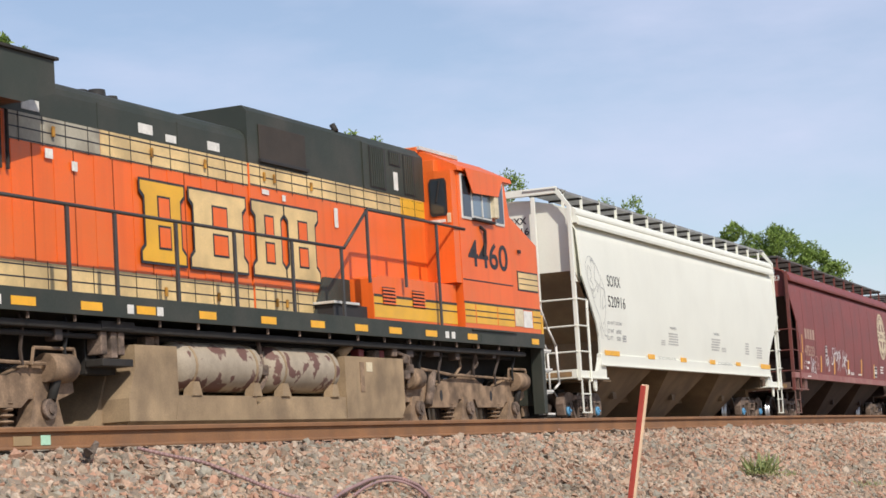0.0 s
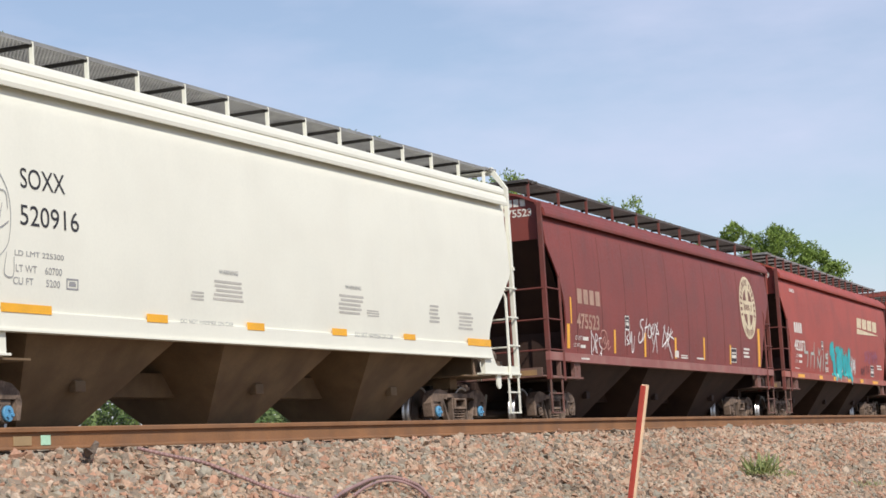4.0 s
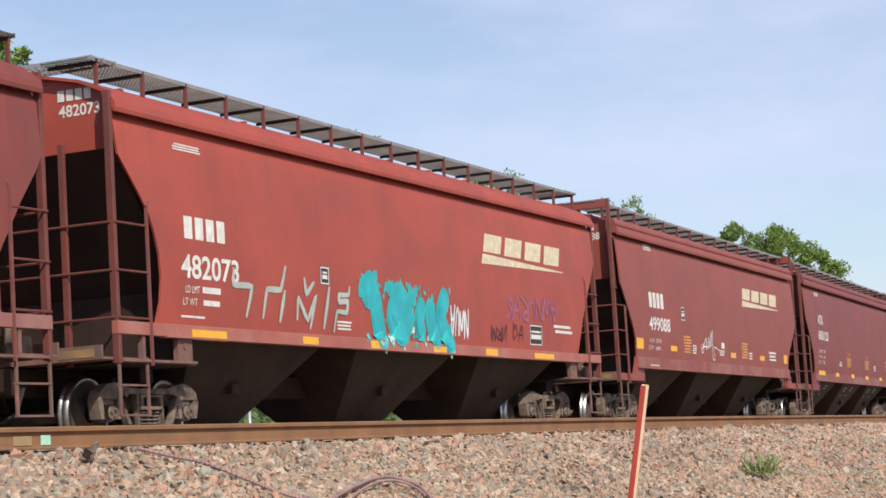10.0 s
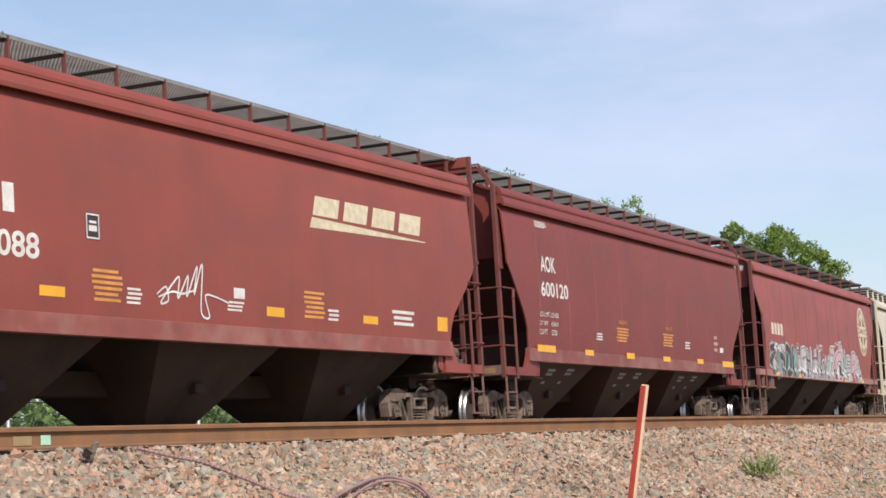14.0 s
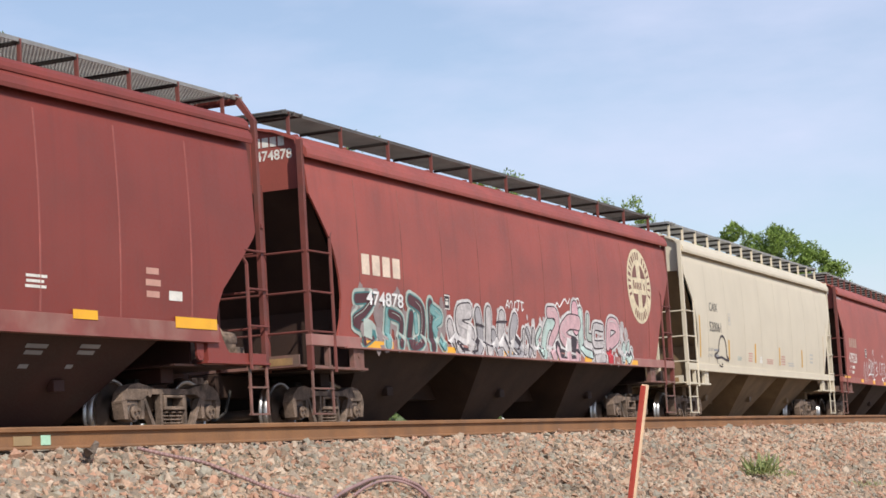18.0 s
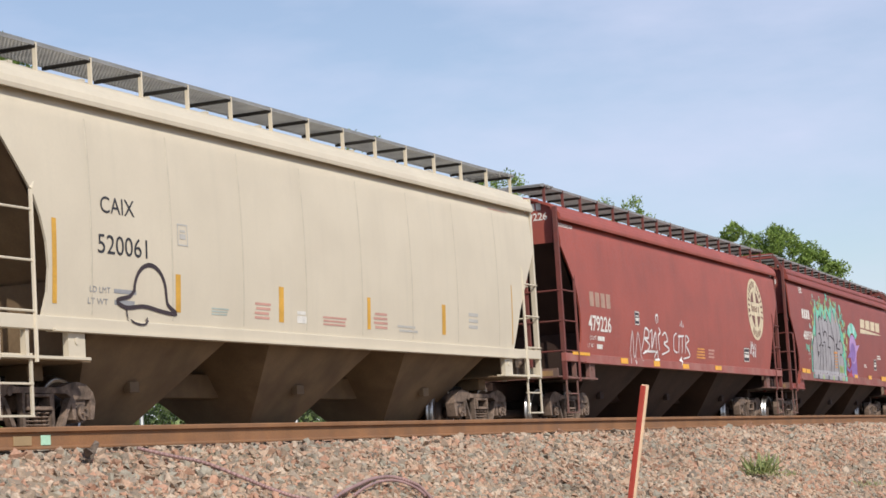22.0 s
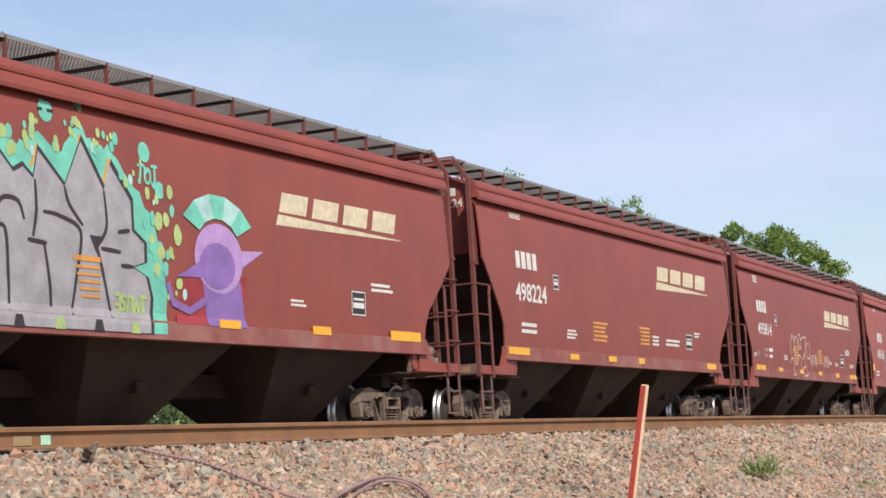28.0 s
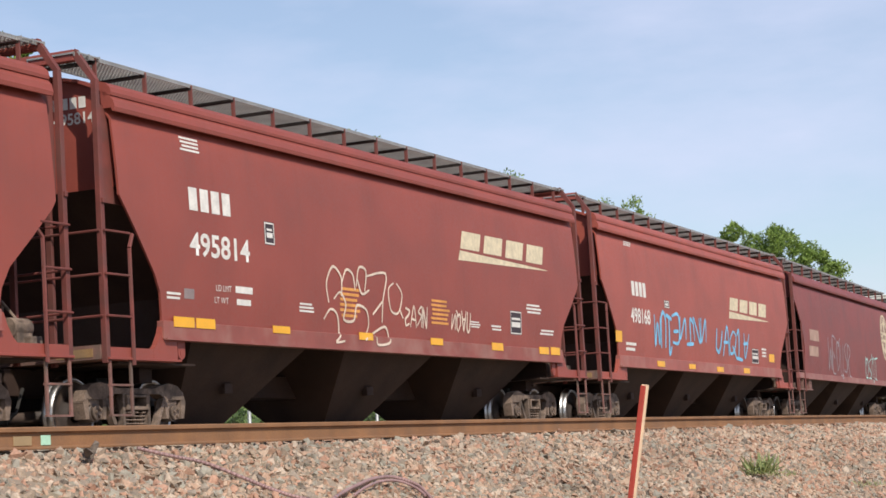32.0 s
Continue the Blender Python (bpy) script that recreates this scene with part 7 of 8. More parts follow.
bar(CARS["k"], 5.81, 6.39, 1.73, 1.94, "yellow", "reflector_strip")
reflector(CARS["k"], -4.55, -4.0, 1.39, 1.51)
reflector(CARS["k"], -2.06, -1.53, 1.39, 1.5)
reflector(CARS["k"], 0.38, 0.97, 1.37, 1.49)
reflector(CARS["k"], 2.94, 3.53, 1.38, 1.51)
lines(CARS["k"], -6.71, -5.88, 1.66, 1.88, 2)
stamp(CARS["k"], 3.98, 4.65, 1.66, 2.02)
lines(CARS["k"], 4.98, 5.58, 1.83, 2.09, 3)
scribble(CARS["k"], -4.61, -3.31, 1.71, 2.62, "sky_tag", 0.085, 3, 101)
scribble(CARS["k"], -3.28, -0.36, 1.93, 2.68, "sky_tag", 0.085, 5, 102)
scribble(CARS["k"], 0.33, 3.58, 1.69, 2.56, "sky_tag", 0.085, 5, 103)
bar(CARS["l"], -6.9, -5.58, 2.49, 2.81, "faint_cream")
bar(CARS["l"], -7.08, -5.76, 2.04, 2.33, "faint_cream")
scribble(CARS["l"], -4.3, -0.62, 1.5, 2.76, "tag_grey", 0.06, 6, 111)
scribble(CARS["l"], 2.0, 4.38, 1.41, 2.48, "sea", 0.06, 4, 112)
words(CARS["f"], "CAIX", -6.07, -5.33, 2.81, 3.01, "black_mark", bold=0.0)
words(CARS["f"], "520061", -6.15, -5.07, 2.32, 2.55, "black_mark", bold=0.0)
words(CARS["f"], "LD LMT", -6.33, -5.9, 1.85, 1.92, "grey_mark", bold=0.0)
bar(CARS["f"], -5.82, -5.33, 1.86, 1.91, "grey_mark")
words(CARS["f"], "LT WT", -6.37, -5.95, 1.71, 1.78, "grey_mark", bold=0.0)
bar(CARS["f"], -5.81, -5.37, 1.72, 1.78, "grey_mark")
hat_shape(CARS["f"], -5.76, -4.41, 1.5, 2.26)
bar(CARS["f"], -7.08, -6.99, 1.68, 2.66, "ochre", "reflector_strip")
bar(CARS["f"], -4.42, -4.3, 1.69, 2.17, "ochre", "reflector_strip")
bar(CARS["f"], -1.72, -1.58, 1.67, 2.16, "ochre", "reflector_strip")
bar(CARS["f"], 1.05, 1.16, 1.67, 2.15, "ochre", "reflector_strip")
bar(CARS["f"], 3.82, 3.96, 1.68, 2.17, "ochre", "reflector_strip")
bar(CARS["f"], 6.87, 6.9, 1.61, 2.66, "ochre", "reflector_strip")
stamp(CARS["f"], -4.35, -4.1, 2.54, 2.82, "faint_grey")
lines(CARS["f"], -3.57, -3.09, 1.69, 1.8, 3, "sea_grey")
lines(CARS["f"], -2.42, -1.93, 1.68, 1.93, 4, "pink_mark")
lines(CARS["f"], -1.21, -0.9, 1.69, 1.87, 2, "white_mark")
lines(CARS["f"], -0.48, 0.49, 1.67, 1.82, 3, "pink_mark")
lines(CARS["f"], 1.26, 1.78, 1.68, 1.95, 4, "pink_mark")
lines(CARS["f"], 2.1, 2.86, 1.66, 1.79, 2, "faint_grey")
lines(CARS["f"], 4.88, 5.34, 1.8, 2.11, 3, "faint_grey")
end_marks(CARS["w"], 16.05, "520916", "black_mark", 0.02, 4.0, False, "SOXX")
for k_, ln_, num_ in (("a", 17.15, "475523"), ("b", 17.15, "482073"), ("c", 15.95, "499088"), ("e", 17.3, "474878"), ("g", 17.3, "479226"), ("h", 16.75, "488974"), ("i", 16.1, "498224"), ("j", 16.1, "495814")):
    end_marks(CARS[k_], ln_, num_, y=0.73 if k_ in "abeg" else 0.675, z=4.155 if k_ in "abeg" else 4.04, inset=0.12 if k_ in "abeg" else PLATE_IN.get(k_, 0.10))
end_marks(CARS["d"], 16.15, "600120", "white_mark", 0.2, 3.95, False, "AOK", 0.10)
end_marks(CARS["f"], 16.15, "520061", "black_mark", 0.3, 4.05, False, "CAIX", 0.12)
words(loco, "4460", lx(30.89), lx(32.67), 2.91, 3.38, "black_mark", "road_number", 0.015, plane=("y", -1.506))
emblem(CARS["a"], 6.385, 3.06, 0.80)
emblem(CARS["e"], 6.57, 3.07, 0.80)
emblem(CARS["g"], 6.27, 3.06, 0.80)
emblem(CARS["l"], 6.40, 3.06, 0.80)

# tags on the cars, stroke by stroke
strokes(CARS["w"], -7.74, -6.62, 2.42, 3.50, (
    ((0.02, 0.82), (0.05, 0.62), (0.15, 0.45), (0.28, 0.32), (0.40, 0.10), (0.60, -0.10), (0.80, -0.38)), ((0.10, 0.60), (0.14, 0.80), (0.25, 0.76), (0.30, 0.62), (0.20, 0.55), (0.32, 0.50), (0.35, 0.36), (0.20, 0.40)),
    ((0.33, 0.75), (0.35, 0.92), (0.52, 0.84), (0.46, 0.60), (0.58, 0.50), (0.46, 0.40), (0.30, 0.30), (0.36, 0.22), (0.50, 0.30)), ((0.28, 0.90), (0.42, 0.96), (0.40, 0.88)),
    ((0.60, 0.55), (0.62, 0.40), (0.56, 0.34), (0.70, 0.50), (0.72, 0.20), (0.66, 0.05)), ((0.80, 0.60), (0.75, 0.45), (0.92, 0.42), (0.95, 0.25)), ((0.86, 0.30), (0.80, 0.05), (0.96, 0.12))), "grey_mark", 0.013)
strokes(CARS["w"], -7.74, -6.62, 2.42, 3.50, (
    ((0.0, 0.80), (0.20, 0.98), (0.45, 0.94), (0.75, 0.70), (0.95, 0.46), (1.0, 0.20), (0.95, -0.10), (0.80, -0.25)), ((0.60, -0.22), (0.66, -0.36), (0.76, -0.52)), ((0.92, -0.20), (0.88, -0.42), (1.02, -0.44), (1.04, -0.24))), "grey_mark", 0.012)
strokes(CARS["a"], -3.12, -1.61, 1.66, 2.40, (
    ((0.28, 0.96), (0.15, 0.93), (0.11, 0.80), (0.21, 0.63), (0.17, 0.37), (0.04, 0.28), (0.0, 0.41), (0.06, 0.59)), ((0.43, 1.0), (0.28, 0.50), (0.19, 0.33)), ((0.30, 0.72), (0.49, 0.78)),
    ((0.51, 0.85), (0.45, 0.54), (0.55, 0.46), (0.64, 0.67), (0.53, 0.85), (0.70, 0.28)), ((0.74, 0.88), (0.64, 0.68), (0.70, 0.56), (0.80, 0.85)), ((0.94, 0.94), (0.66, 0.04)), ((0.80, 0.90), (0.98, 0.60), (0.84, 0.57), (0.88, 0.02))), "tag_white", 0.042)
strokes(CARS["a"], -1.45, -0.47, 1.60, 2.36, (((0.33, 0.98), (0.04, 0.30), (0.92, 0.80)), ((0.62, 0.92), (0.25, 0.24)), ((0.18, 0.90), (0.84, 0.0)), ((0.42, 0.72), (1.0, 0.56)), ((0.80, 0.86), (0.40, 0.30))), "tag_white", 0.040, rounded=0.4)
strokes(CARS["a"], -4.07, -3.41, 1.62, 2.12, (((0.05, 0.30), (0.10, 0.95), (0.45, 0.96)), ((0.40, 0.80), (0.20, 0.62), (0.42, 0.48), (0.22, 0.34)), ((0.50, 0.36), (0.52, 0.92), (0.62, 0.45), (0.72, 0.92), (0.74, 0.10), (0.90, 0.20), (1.0, 0.75))), "tag_white", 0.038)
strokes(CARS["a"], -6.24, -5.56, 1.50, 2.02, (((0.05, 1.0), (0.02, 0.0)), ((0.0, 0.95), (0.32, 0.55), (0.10, 0.10)), ((0.40, 0.10), (0.42, 0.85), (0.60, 0.70), (0.42, 0.50), (0.62, 0.05)), ((0.98, 0.72), (0.74, 0.70), (0.78, 0.45), (0.98, 0.30), (0.75, 0.05))), "tag_white", 0.034)
strokes(CARS["a"], -5.71, -5.02, 1.62, 2.04, (((0.05, 0.30), (0.20, 0.95), (0.60, 0.92), (0.70, 0.40), (0.40, 0.10), (0.10, 0.20)), ((0.20, 0.40), (0.45, 0.70), (0.60, 0.35), (0.85, 0.55), (0.75, 0.10), (1.0, 0.25)), ((0.30, 0.60), (0.50, 0.30))), "pink_mark", 0.026)
strokes(CARS["b"], -5.92, -2.39, 1.58, 2.46, (
    ((0.02, 0.87), (0.015, 0.61), (0.155, 0.61), (0.11, 0.13)), ((0.24, 0.13), (0.275, 0.59), (0.385, 0.61), (0.43, 1.0)), ((0.42, 0.61), (0.375, 0.09)), ((0.585, 0.85), (0.60, 0.59), (0.67, 0.80)), ((0.52, 0.15), (0.53, 0.52), (0.61, 0.17), (0.685, 0.59), (0.63, 0.02)),
    ((0.805, 0.76), (0.75, 0.04)), ((0.99, 0.80), (0.98, 0.65), (0.89, 0.63), (0.89, 0.52), (0.97, 0.54), (0.96, 0.35), (0.87, 0.35), (0.84, 0.0))), "sea_grey", 0.085, rounded=0.25, taper=0.5)
scribble(CARS["b"], 3.67, 6.32, 2.03, 2.51, "faded_violet", 0.06, 7, 25)
scribble(CARS["b"], 3.00, 3.75, 1.62, 1.96, "maroon_tag", 0.04, 3, 26)
scribble(CARS["b"], 4.00, 4.55, 1.64, 1.98, "maroon_tag", 0.035, 2, 27)
strokes(CARS["c"], -2.02, -0.26, 1.66, 2.34, (
    ((0.0, 0.35), (0.12, 0.50), (0.15, 0.25), (0.05, 0.20), (0.20, 0.55), (0.30, 0.70), (0.28, 0.30), (0.42, 0.75), (0.40, 0.35), (0.55, 0.95), (0.50, 0.40), (0.62, 1.0), (0.60, 0.10), (0.72, 0.0), (0.66, 0.40), (0.80, 0.40), (1.0, 0.30)),
    ((0.02, 0.30), (0.20, 0.42), (0.34, 0.40), (0.50, 0.48))), "tag_white", 0.030)
spray(CARS["e"], -3.55, 5.75, 1.42, 2.20, 150, 0.12, "silver_tag", 402, 0.0)
letterforms(CARS["e"], -7.38, -3.95, 1.36, 2.32, (
    (((0.04, 0.78), (0.20, 0.80), (0.12, 0.58), (0.02, 0.42), (0.20, 0.28), (0.10, 0.12)), 0.15, "maroon_tag"), (((0.36, 0.62), (0.34, 0.10)), 0.16, "old_teal"), (((0.38, 0.60), (0.50, 0.50), (0.48, 0.12)), 0.14, "maroon_tag"),
    (((0.60, 0.86), (0.73, 0.70), (0.72, 0.22), (0.59, 0.14), (0.61, 0.60)), 0.17, "maroon_tag"), (((0.66, 0.60), (0.67, 0.36)), 0.10, "old_teal"), (((0.83, 0.82), (0.84, 0.10)), 0.17, "maroon_tag"), (((0.85, 0.74), (0.95, 0.62), (0.87, 0.46), (0.97, 0.14)), 0.14, "old_teal")), "sea_grey", "deep_teal")
letterforms(CARS["e"], -3.62, -0.45, 1.34, 2.26, (
    (((-0.04, 0.55), (0.0, 0.30), (0.06, 0.12)), 0.20, "silver_tag"), (((0.22, 0.84), (0.09, 0.78), (0.10, 0.52), (0.25, 0.40), (0.20, 0.14), (0.06, 0.20)), 0.26, "silver_tag"), (((0.34, 0.80), (0.37, 0.36), (0.30, 0.10)), 0.24, "tag_grey"), (((0.49, 0.84), (0.48, 0.14)), 0.24, "silver_tag"),
    (((0.56, 0.44), (0.63, 0.12)), 0.20, "tag_grey"), (((0.69, 0.78), (0.67, 0.46), (0.76, 0.20)), 0.28, "silver_tag"), (((0.88, 0.76), (0.84, 0.42), (0.95, 0.18), (0.80, 0.10)), 0.26, "tag_grey")), "pale_halo", "tag_dark")
strokes(CARS["e"], -3.62, -0.45, 1.34, 2.26, (((0.02, 0.30), (0.12, 0.08)), ((0.26, 0.34), (0.30, 0.14), (0.22, 0.10)), ((0.40, 0.30), (0.52, 0.22)), ((0.60, 0.70), (0.76, 0.72)), ((0.78, 0.34), (0.90, 0.22), (0.98, 0.40)), ((0.30, 0.62), (0.42, 0.58))), "tag_dark", 0.04, 0.022)
letterforms(CARS["e"], -0.49, 0.55, 1.36, 2.02, ((((0.10, 0.75), (0.08, 0.20)), 0.10, "silver_tag"), (((0.25, 0.80), (0.40, 0.50), (0.28, 0.15)), 0.10, "tag_grey"), (((0.55, 0.80), (0.50, 0.20)), 0.10, "silver_tag"), (((0.90, 0.85), (0.70, 0.55), (0.95, 0.20)), 0.10, "pale_mint")), "pale_halo", "tag_dark")
letterforms(CARS["e"], 0.50, 2.52, 1.36, 2.42, (
    (((0.05, 0.12), (0.10, 0.45), (0.22, 0.66), (0.34, 0.60)), 0.22, "pale_mint"), (((0.20, 0.85), (0.38, 0.84), (0.42, 0.62), (0.24, 0.30), (0.30, 0.06)), 0.20, "faded_pink"), (((0.92, 0.96), (0.94, 0.66)), 0.34, "tag_pink"),
    (((1.0, 0.72), (0.74, 0.72), (0.54, 0.52), (0.70, 0.36), (0.92, 0.30), (0.86, 0.08), (0.52, 0.08), (0.42, 0.22)), 0.27, "faded_pink")), "pale_halo", "tag_dark")
letterforms(CARS["e"], 2.50, 5.82, 1.36, 2.36, (
    (((0.05, 0.95), (0.07, 0.34), (0.22, 0.22)), 0.24, "pale_mint"), (((0.18, 0.90), (0.17, 0.55), (0.24, 0.50)), 0.14, "sea_grey"), (((0.44, 0.72), (0.29, 0.72), (0.28, 0.40), (0.44, 0.40)), 0.13, "silver_tag"), (((0.29, 0.10), (0.44, 0.12)), 0.16, "silver_tag"),
    (((0.56, 0.04), (0.56, 0.32)), 0.32, "red_tag"), (((0.54, 0.40), (0.57, 0.80), (0.70, 0.80), (0.73, 0.60), (0.60, 0.44)), 0.24, "faded_pink"), (((0.80, 0.12), (0.84, 0.42), (0.88, 0.14), (0.93, 0.46), (0.90, 0.10), (0.99, 0.30)), 0.12, "pale_mint")), "pale_halo", "tag_dark")
strokes(CARS["e"], 0.9, 2.6, 2.30, 2.62, (((0.0, 0.0), (0.10, 0.30), (0.18, 0.10), (0.30, 0.50), (0.38, 0.30), (0.55, 0.80), (0.65, 0.55), (0.72, 0.90)), ((0.88, 0.80), (1.0, 0.95), (1.06, 0.50))), "tag_white", 0.035)
strokes(CARS["g"], -4.72, -3.85, 1.40, 2.10, (((0.0, 0.0), (0.28, 1.0), (0.42, 0.0), (0.72, 0.98), (1.0, 0.12)),), "tag_white", 0.035)
strokes(CARS["g"], -3.85, -1.79, 1.58, 2.24, (
    ((0.0, 0.20), (0.08, 0.55), (0.14, 0.92), (0.26, 0.84), (0.24, 0.62), (0.10, 0.60), (0.28, 0.40), (0.20, 0.20), (0.05, 0.10)), ((0.30, 0.80), (0.38, 0.88), (0.36, 0.30), (0.50, 0.84), (0.52, 0.30)), ((0.62, 1.0), (0.68, 0.86), (0.60, 0.70), (0.64, 0.25)),
    ((0.74, 0.75), (0.86, 0.86), (0.94, 0.60), (0.80, 0.50), (1.0, 0.30), (0.72, 0.12)), ((0.10, 0.18), (0.50, 0.20)), ((0.44, 0.0), (0.55, 0.22), (0.58, -0.05)), ((0.55, 1.12), (0.53, 1.36), (0.60, 1.40), (0.60, 1.15)), ((0.40, -0.08), (0.60, -0.05))), "tag_white", 0.050)
strokes(CARS["g"], -1.49, -0.14, 1.58, 2.20, (((0.22, 0.95), (0.06, 0.80), (0.05, 0.35), (0.25, 0.25)), ((0.38, 0.92), (0.32, 0.22)), ((0.30, 0.84), (0.66, 0.88)), ((0.56, 0.86), (0.52, 0.22)), ((0.72, 0.25), (0.76, 0.88), (0.95, 0.75), (0.76, 0.56), (1.0, 0.18), (0.60, 0.05)), ((0.40, -0.20), (0.50, 0.10), (0.36, -0.05)), ((0.45, 1.20), (0.46, 1.34)), ((0.54, 1.20), (0.55, 1.44)), ((0.62, 1.18), (0.64, 1.30))), "tag_white", 0.048)
strokes(CARS["j"], -2.73, -0.57, 1.44, 2.58, (
    ((0.08, 0.50), (0.05, 0.75), (0.15, 0.97), (0.27, 0.85), (0.27, 0.60)), ((0.27, 0.75), (0.35, 0.95), (0.45, 0.90), (0.48, 0.70)), ((0.50, 0.75), (0.55, 1.0), (0.66, 0.97), (0.63, 0.70)), ((0.66, 0.90), (0.98, 0.97), (0.92, 0.60), (0.90, 0.30)),
    ((0.0, 0.28), (0.10, 0.42), (0.20, 0.35), (0.22, 0.10), (0.15, 0.0), (0.28, 0.02)), ((0.15, 0.55), (0.25, 0.65), (0.33, 0.50), (0.30, 0.30), (0.45, 0.30), (0.50, 0.50), (0.65, 0.45), (0.68, 0.25), (0.60, 0.05)), ((0.60, 0.05), (0.75, 0.15), (0.95, 0.25), (1.0, 0.05), (0.80, 0.0), (0.78, 0.12)), ((0.92, 0.60), (0.75, 0.40)), ((0.52, 0.84), (0.58, 0.66), (0.70, 0.72))), "pale_tag", 0.040)
strokes(CARS["j"], -0.53, -0.04, 1.85, 2.42, (((0.40, 1.0), (0.0, 0.80), (0.15, 0.25), (0.70, 0.20), (1.0, 0.70), (0.60, 1.0)), ((0.80, 0.30), (1.05, 0.05))), "pale_tag", 0.036)

# ---- ballast, ties and trackside ----


def stone_material():
    m = bpy.data.materials.new("pink_granite_ballast")
    m.use_nodes = True
    n, l = m.node_tree.nodes, m.node_tree.links
    b = n["Principled BSDF"]
    g = n.new("ShaderNodeNewGeometry")
    ramp = n.new("ShaderNodeValToRGB")
    ramp.color_ramp.interpolation = "CONSTANT"
    tones = ((0.0, (0.42, 0.27, 0.185)), (0.18, (0.34, 0.255, 0.185)), (0.34, (0.46, 0.325, 0.23)), (0.50, (0.27, 0.215, 0.165)), (0.60, (0.43, 0.245, 0.165)),
             (0.72, (0.32, 0.285, 0.225)), (0.84, (0.47, 0.365, 0.275)), (0.93, (0.17, 0.135, 0.105)), (0.96, (0.30, 0.17, 0.11)))
    el = ramp.color_ramp.elements
    while len(el) < len(tones):
        el.new(0.5)
    for e, (p, c) in zip(el, tones):
        e.position, e.color = p, (*c, 1)
    l.new(g.outputs["Random Per Island"], ramp.inputs["Fac"])
    co = n.new("ShaderNodeTexCoord")
    t = n.new("ShaderNodeTexNoise")
    t.inputs["Scale"].default_value, t.inputs["Detail"].default_value = 45.0, 5.0
    l.new(co.outputs["Object"], t.inputs["Vector"])
    t2 = n.new("ShaderNodeTexNoise")
    t2.inputs["Scale"].default_value = 0.6
    l.new(co.outputs["Object"], t2.inputs["Vector"])
    r = n.new("ShaderNodeMapRange")
    r.inputs["From Min"].default_value, r.inputs["From Max"].default_value = 0.3, 0.7
    r.inputs["To Min"].default_value, r.inputs["To Max"].default_value = 0.78, 1.18
    l.new(t.outputs["Fac"], r.inputs["Value"])
    r2 = n.new("ShaderNodeMapRange")
    r2.inputs["From Min"].default_value, r2.inputs["From Max"].default_value = 0.3, 0.7
    r2.inputs["To Min"].default_value, r2.inputs["To Max"].default_value = 0.85, 1.15
    l.new(t2.outputs["Fac"], r2.inputs["Value"])
    mu = n.new("ShaderNodeMath")
    mu.operation = "MULTIPLY"
    l.new(r.outputs["Result"], mu.inputs[0])
    l.new(r2.outputs["Result"], mu.inputs[1])
    h = n.new("ShaderNodeHueSaturation")
    l.new(ramp.outputs["Color"], h.inputs["Color"])
    l.new(mu.outputs["Value"], h.inputs["Value"])
    l.new(h.outputs["Color"], b.inputs["Base Color"])
    b.inputs["Roughness"].default_value = 0.9
    return m


M["stone"] = stone_material()


def rock_templates(count, rng):
    """Crushed stones: hulls of a few random points, sharp-edged."""
    out = []
    for _ in range(count):
        bm = bmesh.new()
        k = rng.choice((8, 9, 10))
        for i in range(k):
            v = Vector((rng.gauss(0, 1), rng.gauss(0, 1), rng.gauss(0, 1))).normalized() * rng.uniform(0.42, 0.62)
            bm.verts.new((v.x * 1.25, v.y, v.z * 0.72))
        bmesh.ops.convex_hull(bm, input=bm.verts[:])
        for v in [v for v in bm.verts if not v.link_faces]:
            bm.verts.remove(v)
        bmesh.ops.triangulate(bm, faces=bm.faces[:])
        bmesh.ops.recalc_face_normals(bm, faces=bm.faces[:])
        bm.verts.index_update()
        vs = np.array([v.co[:] for v in bm.verts])
        fs = np.array([[v.index for v in f.verts] for f in bm.faces])
        bm.free()
        out.append((vs, fs))
    return out


def scatter_stones(name, places, sizes, seed, material):
    """Many small stones as one mesh: places (n, 3), sizes (n,)."""
    rng = np.random.RandomState(seed)
    temps = rock_templates(24, random.Random(seed))
    n = len(places)
    which = rng.randint(0, len(temps), n)
    V, F, base = [], [], 0
    for k, (tv, tf) in enumerate(temps):
        idx = np.where(which == k)[0]
        c = len(idx)
        q = rng.normal(size=(c, 4))
        q /= np.linalg.norm(q, axis=1)[:, None]
        w, x, y, z = q.T
        R = np.stack([1 - 2 * (y * y + z * z), 2 * (x * y - z * w), 2 * (x * z + y * w), 2 * (x * y + z * w), 1 - 2 * (x * x + z * z), 2 * (y * z - x * w),
                      2 * (x * z - y * w), 2 * (y * z + x * w), 1 - 2 * (x * x + y * y)], -1).reshape(c, 3, 3)
        p = np.einsum("nij,vj->nvi", R, tv) * sizes[idx][:, None, None] + places[idx][:, None, :]
        V.append(p.reshape(-1, 3))
        F.append((tf[None] + (np.arange(c) * len(tv))[:, None, None] + base).reshape(-1, 3))
        base += c * len(tv)
    V, F = np.concatenate(V), np.concatenate(F)
    me = bpy.data.meshes.new(name)
    me.vertices.add(len(V))
    me.vertices.foreach_set("co", V.ravel())
    me.loops.add(F.size)
    me.loops.foreach_set("vertex_index", F.ravel().astype(np.int32))
    me.polygons.add(len(F))
    me.polygons.foreach_set("loop_start", np.arange(0, F.size, 3, dtype=np.int32))
    me.polygons.foreach_set("loop_total", np.full(len(F), 3, dtype=np.int32))
    me.polygons.foreach_set("use_smooth", np.zeros(len(F), dtype=bool))
    me.update(calc_edges=True)
    return part(name, me, material)


